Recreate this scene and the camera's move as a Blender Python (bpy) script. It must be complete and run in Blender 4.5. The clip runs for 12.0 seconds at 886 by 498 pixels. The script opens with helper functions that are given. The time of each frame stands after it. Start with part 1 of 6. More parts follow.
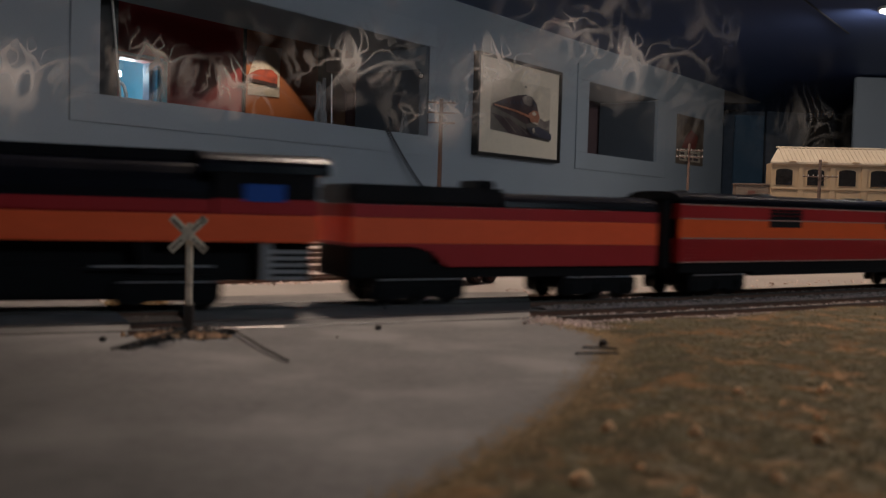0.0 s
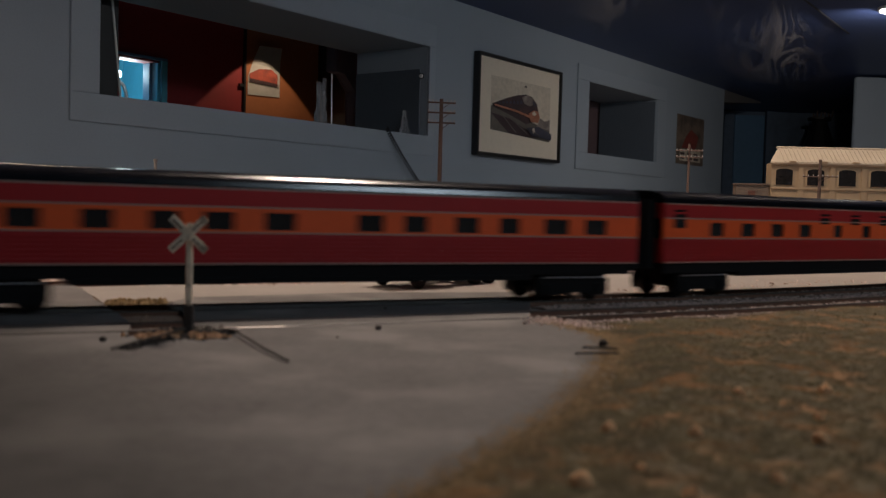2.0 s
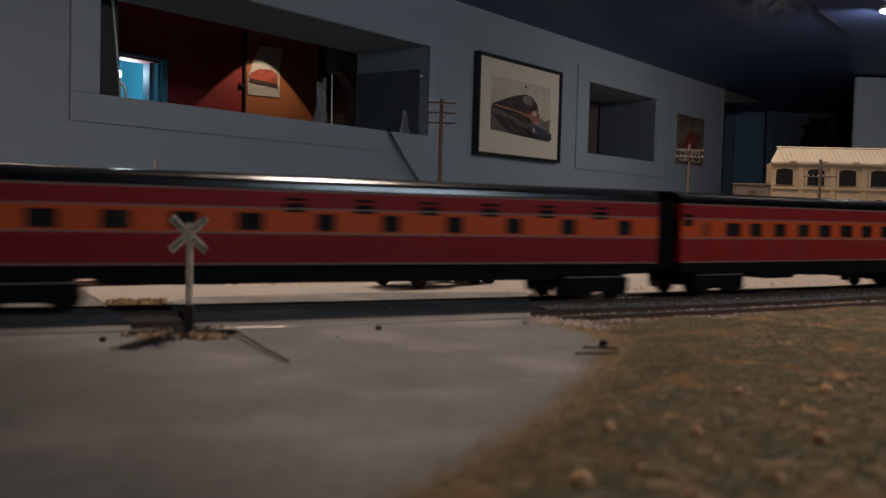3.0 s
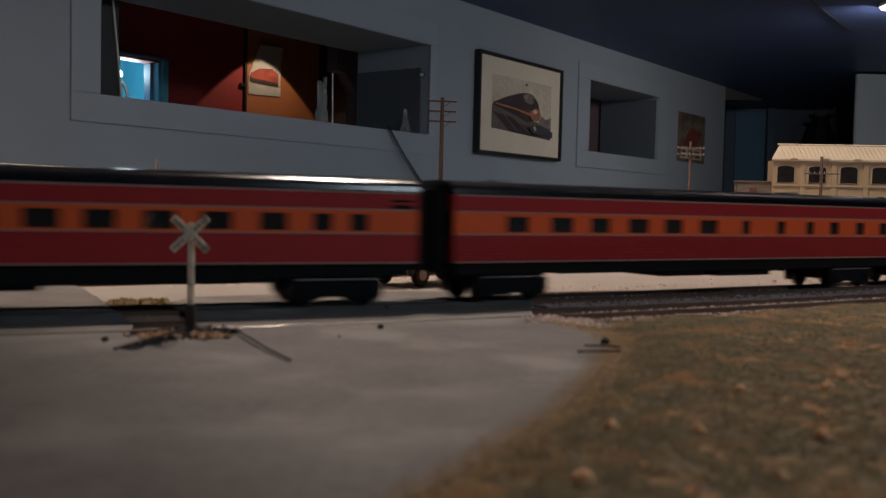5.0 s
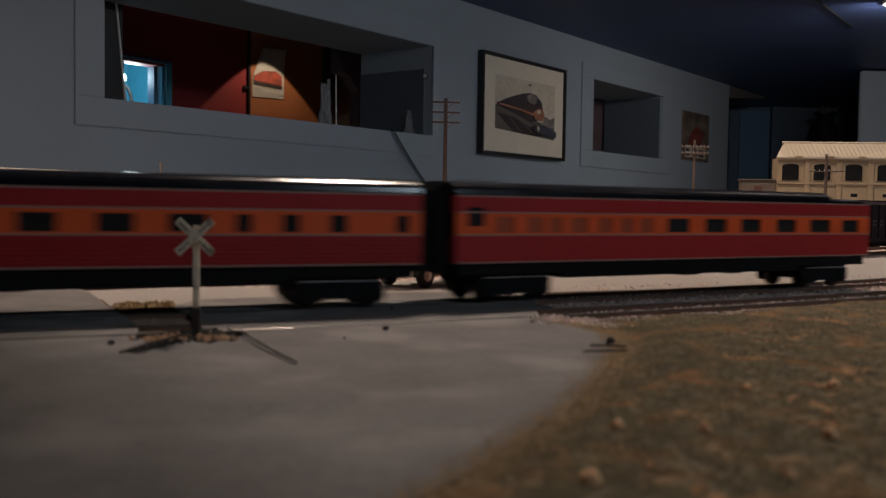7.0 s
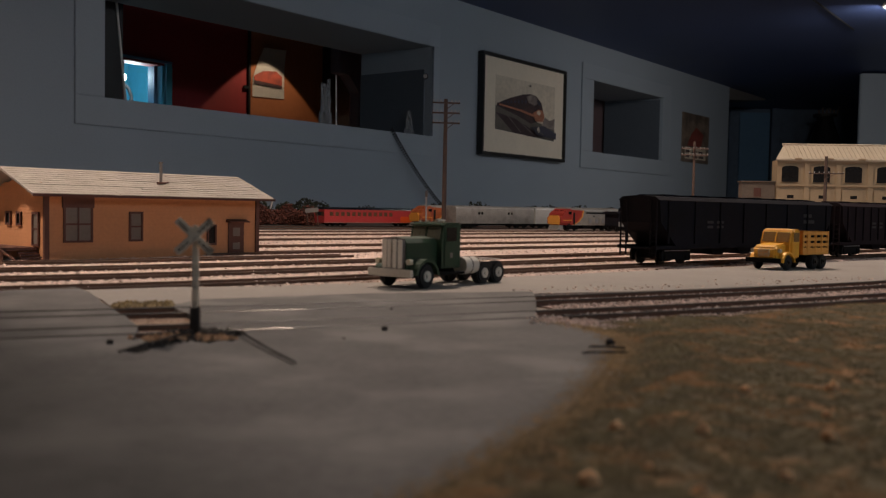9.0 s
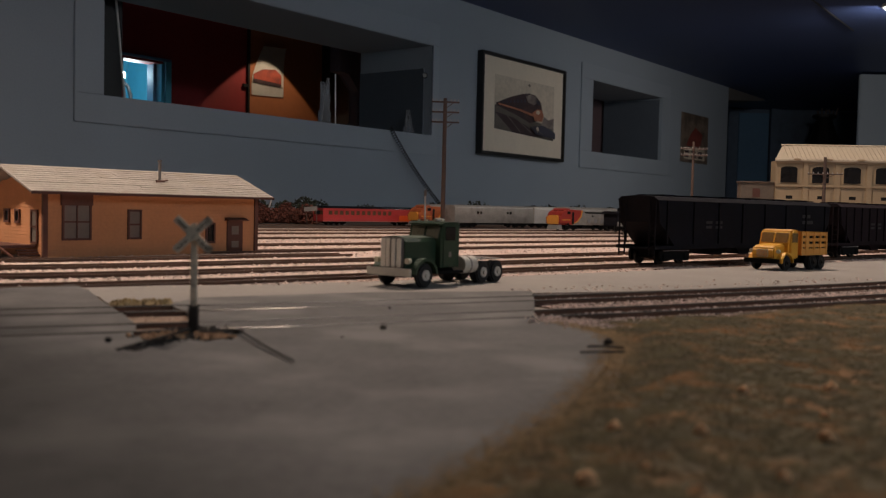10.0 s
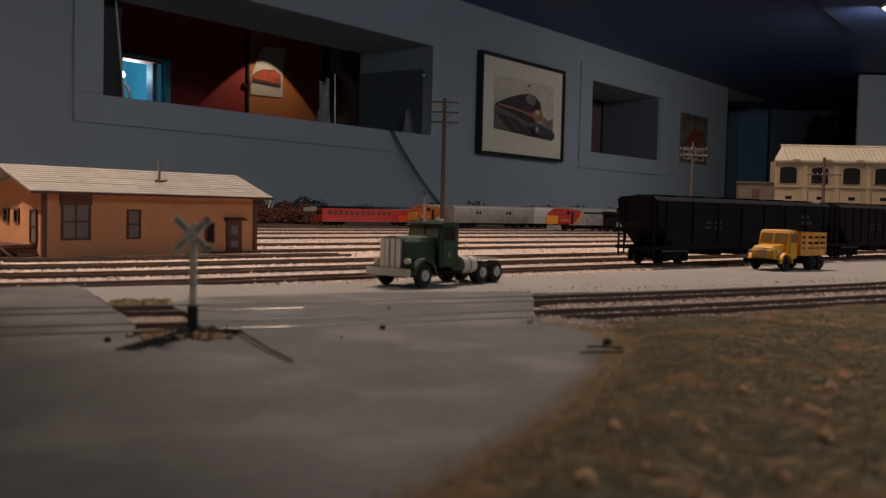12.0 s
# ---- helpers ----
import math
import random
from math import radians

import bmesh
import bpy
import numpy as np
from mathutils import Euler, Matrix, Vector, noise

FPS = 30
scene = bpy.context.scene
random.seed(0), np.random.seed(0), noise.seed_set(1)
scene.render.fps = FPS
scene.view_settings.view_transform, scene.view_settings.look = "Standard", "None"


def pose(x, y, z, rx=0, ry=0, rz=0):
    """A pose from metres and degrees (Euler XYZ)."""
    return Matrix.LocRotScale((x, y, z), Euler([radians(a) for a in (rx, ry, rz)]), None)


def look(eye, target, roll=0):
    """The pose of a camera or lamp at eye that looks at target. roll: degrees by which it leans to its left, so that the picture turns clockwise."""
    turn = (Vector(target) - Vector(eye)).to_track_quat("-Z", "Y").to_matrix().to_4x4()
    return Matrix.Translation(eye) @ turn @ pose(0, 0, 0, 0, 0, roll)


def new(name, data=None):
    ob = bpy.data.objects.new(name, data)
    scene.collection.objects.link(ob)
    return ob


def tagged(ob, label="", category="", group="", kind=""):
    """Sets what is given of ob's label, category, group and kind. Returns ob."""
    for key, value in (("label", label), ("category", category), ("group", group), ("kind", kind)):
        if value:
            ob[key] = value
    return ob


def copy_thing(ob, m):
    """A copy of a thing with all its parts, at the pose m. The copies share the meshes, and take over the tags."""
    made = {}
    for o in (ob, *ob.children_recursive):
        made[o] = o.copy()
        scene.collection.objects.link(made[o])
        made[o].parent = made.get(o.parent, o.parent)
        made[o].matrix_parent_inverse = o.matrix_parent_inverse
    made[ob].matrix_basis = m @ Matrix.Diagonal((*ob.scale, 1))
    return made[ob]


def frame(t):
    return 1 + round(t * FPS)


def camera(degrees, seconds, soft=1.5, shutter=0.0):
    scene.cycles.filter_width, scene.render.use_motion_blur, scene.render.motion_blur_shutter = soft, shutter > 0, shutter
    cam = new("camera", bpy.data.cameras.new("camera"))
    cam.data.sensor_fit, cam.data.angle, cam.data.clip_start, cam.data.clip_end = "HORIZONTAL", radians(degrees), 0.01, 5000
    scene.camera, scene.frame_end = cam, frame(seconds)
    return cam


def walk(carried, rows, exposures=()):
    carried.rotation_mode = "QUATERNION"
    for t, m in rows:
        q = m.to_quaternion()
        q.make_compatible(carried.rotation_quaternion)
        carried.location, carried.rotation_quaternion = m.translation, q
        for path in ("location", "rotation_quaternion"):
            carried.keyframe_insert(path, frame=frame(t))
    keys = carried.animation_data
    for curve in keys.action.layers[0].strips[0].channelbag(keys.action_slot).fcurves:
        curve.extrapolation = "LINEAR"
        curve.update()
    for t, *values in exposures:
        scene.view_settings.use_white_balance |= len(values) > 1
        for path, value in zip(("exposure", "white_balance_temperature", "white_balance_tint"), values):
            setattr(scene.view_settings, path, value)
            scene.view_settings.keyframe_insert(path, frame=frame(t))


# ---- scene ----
# A model railway in a dim room: camera resting on the layout beside a level crossing.
cam = camera(50.84, 12.0, soft=1.2, shutter=0.5)
EYE = Vector((0, 0, 0.0371))
cam.data.dof.use_dof = True
cam.data.dof.focus_distance, cam.data.dof.aperture_fstop = 1.0, 26.0


def aim(yaw, pitch, roll):
    """Camera pose: degrees to the left, down, and lean to the left."""
    a, p = radians(yaw), radians(pitch)
    way = Vector((-math.sin(a) * math.cos(p), math.cos(a) * math.cos(p), -math.sin(p)))
    return look(EYE, EYE + way, roll)


walk(cam, [
    (0.0, aim(-0.255, 2.510, 1.581)), (3.0, aim(-0.239, 2.508, 1.560)), (4.0, aim(-0.21, 2.55, 1.45)),
    (5.0, aim(-0.158, 2.594, 1.335)), (5.5, aim(-0.117, 2.562, 1.212)), (6.0, aim(0.003, 2.536, 1.030)),
    (6.5, aim(0.073, 2.560, 0.946)), (7.0, aim(0.130, 2.546, 0.860)), (8.0, aim(0.125, 2.52, 0.95)),
    (9.0, aim(0.100, 2.507, 1.082)), (9.5, aim(0.045, 2.546, 1.163)), (10.0, aim(0.022, 2.556, 1.312)),
    (11.0, aim(0.0, 2.549, 1.358)), (12.0, aim(-0.021, 2.549, 1.362)),
], exposures=[(0.0, 0.22), (1.5, 0.12), (2.5, 0.20), (5.5, 0.36), (7.0, 0.12), (9.0, 0.0), (12.0, 0.0)])

# ---------------------------------------------------------------- light
world = bpy.data.worlds.new("world")
world.use_nodes = True
world.node_tree.nodes["Background"].inputs[0].default_value = (0.35, 0.45, 0.6, 1)
world.node_tree.nodes["Background"].inputs[1].default_value = 0.02
scene.world = world


def area_lamp(name, eye, target, size, watts, colour, size_y=None, spread=180):
    data = bpy.data.lights.new(name, "AREA")
    data.energy, data.color, data.size = watts, colour, size
    if size_y:
        data.shape, data.size_y = "RECTANGLE", size_y
    data.spread = radians(spread)
    ob = new(name, data)
    ob.matrix_world = look(eye, target)
    return ob


WARM = (1.0, 0.80, 0.66)
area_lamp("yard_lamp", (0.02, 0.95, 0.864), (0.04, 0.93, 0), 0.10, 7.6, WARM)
# right, left, room and wall: unseen fill lights added to brighten the scene
area_lamp("right_fill", (0.75, 1.15, 0.864), (0.7, 1.2, 0), 0.10, 1.4, WARM)
area_lamp("left_fill", (-0.78, 0.40, 0.864), (-0.30, 0.60, 0), 0.10, 0.85, WARM, spread=38)
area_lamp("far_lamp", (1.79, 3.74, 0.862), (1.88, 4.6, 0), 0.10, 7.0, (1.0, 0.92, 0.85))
area_lamp("room_fill", (1.3, -0.6, 0.86), (0.2, 1.6, 0.2), 0.40, 8.6, (0.70, 0.86, 1.0))
area_lamp("wall_fill", (2.0, 1.75, 0.864), (-0.1, 3.7, 0.40), 0.16, 5.1, (0.88, 0.93, 1.0), spread=130)

# ---------------------------------------------------------------- helpers


def mat(name, colour, rough=0.6, metal=0.0, vary=0.25, scale=60.0, bump=0.0, fine=8.0, second=None, amount=0.5,
        spec=0.5, piece=0.0, coat=0.0):
    """Principled material with two scales of noise in colour and roughness, and fine relief. Scales in 1/m."""
    m = bpy.data.materials.new(name)
    m.use_nodes = True
    nt = m.node_tree
    b = nt.nodes["Principled BSDF"]
    b.inputs["Metallic"].default_value = metal
    b.inputs["Specular IOR Level"].default_value = spec
    b.inputs["Coat Weight"].default_value = coat
    tc = nt.nodes.new("ShaderNodeTexCoord")
    big = nt.nodes.new("ShaderNodeTexNoise")
    big.inputs["Scale"].default_value, big.inputs["Detail"].default_value = scale, 5
    small = nt.nodes.new("ShaderNodeTexNoise")
    small.inputs["Scale"].default_value, small.inputs["Detail"].default_value = scale * fine, 4
    for n in (big, small):
        nt.links.new(tc.outputs["Object"], n.inputs["Vector"])
    ramp = nt.nodes.new("ShaderNodeValToRGB")
    dark = [c * (1 - vary) for c in colour]
    light = [min(1, c * (1 + vary)) for c in colour]
    ramp.color_ramp.elements[0].position, ramp.color_ramp.elements[0].color = 0.3, (*dark, 1)
    ramp.color_ramp.elements[1].position, ramp.color_ramp.elements[1].color = 0.7, (*light, 1)
    mixf = nt.nodes.new("ShaderNodeMix")
    mixf.inputs[0].default_value = 0.45
    nt.links.new(big.outputs["Fac"], mixf.inputs[2])
    nt.links.new(small.outputs["Fac"], mixf.inputs[3])
    nt.links.new(mixf.outputs[0], ramp.inputs["Fac"])
    out = ramp.outputs["Color"]
    if second:
        patch = nt.nodes.new("ShaderNodeTexNoise")
        patch.inputs["Scale"].default_value, patch.inputs["Detail"].default_value = scale * 0.6, 7
        nt.links.new(tc.outputs["Object"], patch.inputs["Vector"])
        r2 = nt.nodes.new("ShaderNodeValToRGB")
        r2.color_ramp.elements[0].position, r2.color_ramp.elements[1].position = 0.62 - 0.3 * amount, 0.78 - 0.3 * amount
        nt.links.new(patch.outputs["Fac"], r2.inputs["Fac"])
        mx = nt.nodes.new("ShaderNodeMix")
        mx.data_type = "RGBA"
        nt.links.new(r2.outputs["Color"], mx.inputs[0])
        nt.links.new(out, mx.inputs[6])
        mx.inputs[7].default_value = (*second, 1)
        out = mx.outputs[2]
    if piece:
        info = nt.nodes.new("ShaderNodeNewGeometry")
        hsv = nt.nodes.new("ShaderNodeHueSaturation")
        mr = nt.nodes.new("ShaderNodeMapRange")
        mr.inputs[3].default_value, mr.inputs[4].default_value = 1 - piece, 1 + piece
        nt.links.new(info.outputs["Random Per Island"], mr.inputs[0])
        nt.links.new(mr.outputs[0], hsv.inputs["Value"])
        nt.links.new(out, hsv.inputs["Color"])
        out = hsv.outputs["Color"]
    nt.links.new(out, b.inputs["Base Color"])
    rr = nt.nodes.new("ShaderNodeMapRange")
    rr.inputs[3].default_value, rr.inputs[4].default_value = max(0.02, rough - 0.12), min(1, rough + 0.12)
    nt.links.new(mixf.outputs[0], rr.inputs[0])
    nt.links.new(rr.outputs[0], b.inputs["Roughness"])
    if bump:
        bp = nt.nodes.new("ShaderNodeBump")
        bp.inputs["Strength"].default_value = 0.6
        bp.inputs["Distance"].default_value = bump
        nt.links.new(mixf.outputs[0], bp.inputs["Height"])
        nt.links.new(bp.outputs[0], b.inputs["Normal"])
    return m


def glow(name, colour, strength):
    m = bpy.data.materials.new(name)
    m.use_nodes = True
    b = m.node_tree.nodes["Principled BSDF"]
    b.inputs["Base Color"].default_value = (*colour, 1)
    b.inputs["Emission Color"].default_value = (*colour, 1)
    b.inputs["Emission Strength"].default_value = strength
    return m


def glass(name, colour=(0.9, 0.95, 1.0), rough=0.03, trans=1.0):
    m = bpy.data.materials.new(name)
    m.use_nodes = True
    b = m.node_tree.nodes["Principled BSDF"]
    b.inputs["Base Color"].default_value = (*colour, 1)
    b.inputs["Roughness"].default_value = rough
    b.inputs["Transmission Weight"].default_value = trans
    b.inputs["IOR"].default_value = 1.45
    return m


def part(name, bm, material, parent=None, label="", m=None, smooth=False):
    """Link a bmesh as one mesh object under a thing."""
    me = bpy.data.meshes.new(name)
    bmesh.ops.recalc_face_normals(bm, faces=bm.faces[:])
    if smooth:
        for f in bm.faces:
            f.smooth = True
    bm.to_mesh(me)
    bm.free()
    me.materials.append(material)
    ob = new(name, me)
    if parent:
        ob.parent = parent
    if m is not None:
        ob.matrix_basis = m
    if label:
        ob["label"] = label
    return ob


def clone(ob, m, parent=None):
    """A further object on the same mesh."""
    o = new(ob.name.split(".")[0], ob.data)
    o.parent = parent or ob.parent
    o.matrix_basis = m
    return o


def thing(name, m, label, category, group="", kind=""):
    ob = new(name)
    ob.empty_display_size = 0.01
    ob.matrix_basis = m
    return tagged(ob, label, category, group, kind)


def box(bm, x0, x1, y0, y1, z0, z1, bevel=0.0):
    r = bmesh.ops.create_cube(bm, size=1.0, matrix=Matrix.Translation(((x0 + x1) / 2, (y0 + y1) / 2, (z0 + z1) / 2))
                              @ Matrix.Diagonal((abs(x1 - x0), abs(y1 - y0), abs(z1 - z0), 1)))
    if bevel:
        edges = list({e for v in r["verts"] for e in v.link_edges})
        bmesh.ops.bevel(bm, geom=edges, offset=bevel, segments=2, affect="EDGES")
    return bm


def abox(x0, x1, y0, y1, z0, z1, bevel=0.0):
    return box(bmesh.new(), x0, x1, y0, y1, z0, z1, bevel)


def cyl(bm, r, depth, m, seg=20, r2=None):
    bmesh.ops.create_cone(bm, cap_ends=True, segments=seg, radius1=r, radius2=r if r2 is None else r2, depth=depth, matrix=m)
    return bm


def rod(bm, a, b, r, seg=8, r2=None):
    a, b = Vector(a), Vector(b)
    m = Matrix.Translation((a + b) / 2) @ (b - a).to_track_quat("Z", "Y").to_matrix().to_4x4()
    return cyl(bm, r, (b - a).length, m, seg, r2)


def prism(bm, points, lo, hi, axis="x"):
    """Extrude a closed outline, given in the two other axes, from lo to hi."""
    def at(p, d):
        return {"x": (d, p[0], p[1]), "y": (p[0], d, p[1]), "z": (p[0], p[1], d)}[axis]
    a = [bm.verts.new(at(p, lo)) for p in points]
    b = [bm.verts.new(at(p, hi)) for p in points]
    bm.faces.new(a)
    bm.faces.new(b[::-1])
    n = len(points)
    for i in range(n):
        bm.faces.new((a[i], a[(i + 1) % n], b[(i + 1) % n], b[i]))
    return bm


def bars(bm, rng, x0, x1, z0, z1, y, rows, words=3, vertical=False):
    """Plain bars standing in for lines of unreadable writing."""
    step = (z1 - z0) / rows
    for i in range(rows):
        x = x0
        for _ in range(words):
            w = (x1 - x0) / words * rng.uniform(0.5, 0.85)
            box(bm, x, x + w, y, y + 0.0002, z0 + i * step, z0 + (i + 0.55) * step)
            x += (x1 - x0) / words
    return bm


# ---------------------------------------------------------------- materials
M_WALL = mat("wall_paint", (0.305, 0.355, 0.405), 0.75, vary=0.06, scale=3, bump=0.0006, fine=60)
M_TRIM = mat("trim_paint", (0.315, 0.365, 0.415), 0.6, vary=0.05, scale=4, bump=0.0003, fine=40)
M_CEIL = mat("navy_ceiling", (0.042, 0.070, 0.185), 0.5, vary=0.2, scale=2, bump=0.0008, fine=40)
M_NAVY = mat("navy_wall", (0.11, 0.15, 0.21), 0.8, vary=0.2, scale=3)
M_BLUE = mat("blue_door_paint", (0.10, 0.21, 0.34), 0.5, vary=0.1, scale=4)
M_RED = mat("red_wall", (0.27, 0.022, 0.024), 0.7, vary=0.12, scale=4, bump=0.0005)
M_ORANGE_WALL = mat("orange_wall", (0.36, 0.125, 0.048), 0.7, vary=0.1, scale=4, bump=0.0005)
M_CYAN = mat("cyan_room_paint", (0.10, 0.45, 0.60), 0.6, vary=0.08, scale=4)
M_BLACK = mat("black_paint", (0.012, 0.012, 0.013), 0.45, vary=0.3, scale=30)
M_WHITE = mat("white_paint", (0.75, 0.74, 0.70), 0.5, vary=0.08, scale=40)
M_FLOOR = mat("dark_floor", (0.06, 0.06, 0.065), 0.7, vary=0.2, scale=4)
M_BASE = mat("dusty_plaster_ground", (0.40, 0.34, 0.29), 0.9, vary=0.18, scale=25, bump=0.0004, fine=14,
             second=(0.30, 0.24, 0.20), amount=0.3)
M_PAVE = mat("grey_pavement", (0.110, 0.102, 0.096), 0.82, vary=0.30, scale=42, bump=0.00025, fine=10,
             second=(0.168, 0.156, 0.145), amount=0.40, spec=0.25)
M_BALLAST = mat("pink_ballast", (0.52, 0.39, 0.33), 0.9, vary=0.35, scale=260, bump=0.0012, fine=4)
M_STONE = mat("ballast_stone", (0.54, 0.40, 0.335), 0.85, vary=0.2, scale=300, piece=0.45)
M_RAIL = mat("rail_steel", (0.15, 0.135, 0.12), 0.30, metal=1.0, vary=0.15, scale=80)
M_DULL = mat("dull_rail_head", (0.115, 0.066, 0.044), 0.55, vary=0.25, scale=120, spec=0.3)
M_RUST = mat("rusty_rail_side", (0.125, 0.058, 0.034), 0.75, vary=0.3, scale=120)
M_TIE = mat("dark_ties", (0.045, 0.032, 0.025), 0.85, vary=0.35, scale=200, piece=0.3)
M_GRASS = mat("flocked_turf", (0.120, 0.090, 0.042), 0.95, vary=0.35, scale=130, bump=0.0008, fine=5,
              second=(0.36, 0.170, 0.062), amount=0.36)
M_MAINRAIL = mat("dark_rail_head", (0.060, 0.048, 0.040), 0.5, vary=0.25, scale=120, spec=0.4)
M_CINDER = mat("dark_cinders", (0.085, 0.065, 0.055), 0.9, vary=0.35, scale=120, bump=0.0008)
M_TUFT = mat("turf_flock", (0.142, 0.108, 0.048), 0.95, vary=0.50, scale=105, fine=3, second=(0.42, 0.200, 0.072), amount=0.30, piece=0.06)



def shaded_wear_lane(m, across, start, width, dark):
    """Worn pale lane beside a margin painted dark for shade: ragged colour across the road's run."""
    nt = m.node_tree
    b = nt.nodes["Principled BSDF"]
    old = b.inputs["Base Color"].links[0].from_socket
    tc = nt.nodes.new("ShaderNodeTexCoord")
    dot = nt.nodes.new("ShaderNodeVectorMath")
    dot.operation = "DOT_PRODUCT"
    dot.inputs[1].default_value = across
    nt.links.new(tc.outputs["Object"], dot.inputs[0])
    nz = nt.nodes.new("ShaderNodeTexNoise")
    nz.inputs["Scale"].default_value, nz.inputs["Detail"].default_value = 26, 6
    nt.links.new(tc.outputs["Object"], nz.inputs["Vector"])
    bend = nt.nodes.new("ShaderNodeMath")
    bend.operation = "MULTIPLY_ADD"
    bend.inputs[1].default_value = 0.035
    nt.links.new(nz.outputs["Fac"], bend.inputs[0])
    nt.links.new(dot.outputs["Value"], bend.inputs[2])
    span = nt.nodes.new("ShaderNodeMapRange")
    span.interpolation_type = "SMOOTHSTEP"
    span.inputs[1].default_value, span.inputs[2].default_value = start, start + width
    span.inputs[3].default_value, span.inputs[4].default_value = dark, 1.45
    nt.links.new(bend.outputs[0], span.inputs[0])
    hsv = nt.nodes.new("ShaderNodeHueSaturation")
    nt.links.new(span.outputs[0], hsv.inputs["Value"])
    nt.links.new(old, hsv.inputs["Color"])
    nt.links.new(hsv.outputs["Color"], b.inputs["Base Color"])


# left margin darkened in the colour to imitate shade beside the worn lane
shaded_wear_lane(M_PAVE, (0.839, 0.544, 0), 0.032, 0.058, 0.46)

# ---------------------------------------------------------------- the room
# local frame of the long wall: x along it, y into the wall, z up
WALL = pose(-0.3712, 3.3, 0, 0, 0, 53)
TABLE = -0.012
CEIL = 0.885
FLOOR = -1.25


def panel_with_holes(bm, x0, x1, z0, z1, y0, y1, holes):
    """A wall slab from y0 to y1 with rectangular openings (x0, x1, z0, z1) that go through it."""
    xs = sorted({x0, x1, *[h[0] for h in holes], *[h[1] for h in holes]})
    zs = sorted({z0, z1, *[h[2] for h in holes], *[h[3] for h in holes]})

    def solid(i, j):
        if i < 0 or j < 0 or i >= len(xs) - 1 or j >= len(zs) - 1:
            return False
        cx, cz = (xs[i] + xs[i + 1]) / 2, (zs[j] + zs[j + 1]) / 2
        return not any(h[0] < cx < h[1] and h[2] < cz < h[3] for h in holes)
    vert = {}

    def v(i, j, y):
        if (i, j, y) not in vert:
            vert[i, j, y] = bm.verts.new((xs[i], y, zs[j]))
        return vert[i, j, y]
    for i in range(len(xs) - 1):
        for j in range(len(zs) - 1):
            if not solid(i, j):
                continue
            bm.faces.new((v(i, j, y0), v(i + 1, j, y0), v(i + 1, j + 1, y0), v(i, j + 1, y0)))
            bm.faces.new((v(i, j, y1), v(i, j + 1, y1), v(i + 1, j + 1, y1), v(i + 1, j, y1)))
            for di, dj, (a, b) in ((-1, 0, ((i, j), (i, j + 1))), (1, 0, ((i + 1, j), (i + 1, j + 1))),
                                   (0, -1, ((i, j), (i + 1, j))), (0, 1, ((i, j + 1), (i + 1, j + 1)))):
                if not solid(i + di, j + dj):
                    bm.faces.new((v(*a, y0), v(*b, y0), v(*b, y1), v(*a, y1)))
    return bm


HOLE_1 = (-0.938, 0.505, 0.321, 0.672)
HOLE_2 = (1.845, 2.690, 0.339, 0.700)
bm = panel_with_holes(bmesh.new(), -5.5, 3.76, FLOOR, CEIL, 0, 0.37, [HOLE_1, HOLE_2])
tagged(part("wall_north", bm, M_WALL, m=WALL), "long grey-blue painted wall with two wide openings", "wall", kind="structure")


def casing(name, outer, hole, label):
    """Flat painted boards round an opening, a little proud of the wall."""
    root = thing(name, WALL, label, "window", kind="structure")
    x0, x1, z0, z1 = outer
    h0, h1, k0, k1 = hole
    t = 0.007
    part("frame_board", abox(x0, x1, -t, 0, z0, k0 - 0.0005, 0.0015), M_TRIM, root)
    part("frame_board", abox(x0, x1, -t, 0, k1 + 0.0005, z1, 0.0015), M_TRIM, root)
    part("frame_board", abox(x0, h0 - 0.0005, -t, 0, k0, k1, 0.0015), M_TRIM, root)
    part("frame_board", abox(h1 + 0.0005, x1, -t, 0, k0, k1, 0.0015), M_TRIM, root)
    return root


casing("window_1", (-1.026, 0.555, 0.243, 0.760), HOLE_1, "wide open window with flat grey-blue painted surround")
casing("window_2", (1.722, 2.805, 0.254, 0.777), HOLE_2, "small open window with flat grey-blue painted surround")

bm = box(abox(-5.5, 9.0, -8.0, 0.37, CEIL, CEIL + 0.05), 3.76, 9.0, 0.372, 4.0, CEIL, CEIL + 0.05)
tagged(part("ceiling", bm, M_CEIL, m=WALL), "dark navy painted ceiling", "ceiling", kind="structure")
tagged(part("floor", abox(-4.5, 5.5, -2.6, 9.2, FLOOR - 0.05, FLOOR), M_FLOOR), "dark carpeted floor under the layout", "floor", kind="structure")
tagged(part("wall_south", abox(-4.5, 5.5, -2.7, -2.6, FLOOR, CEIL), M_WALL), "grey-blue painted wall", "wall", kind="structure")
tagged(part("wall_west", abox(-4.6, -4.5, -2.7, 9.2, FLOOR, CEIL), M_NAVY), "dark painted wall", "wall", kind="structure")
tagged(part("wall_east", abox(5.5, 5.6, -2.7, 9.2, FLOOR, CEIL), M_WALL), "grey-blue painted wall", "wall", kind="structure")
tagged(part("wall_far", abox(-4.5, 5.5, 7.56, 7.66, FLOOR, CEIL), M_NAVY), "dark navy end wall in shade", "wall", kind="structure")
tagged(part("wall_pillar", abox(2.42, 4.6, 5.5, 5.53, FLOOR, CEIL - 0.012, 0.006), M_WALL), "pale grey-blue end wall", "wall", kind="structure")
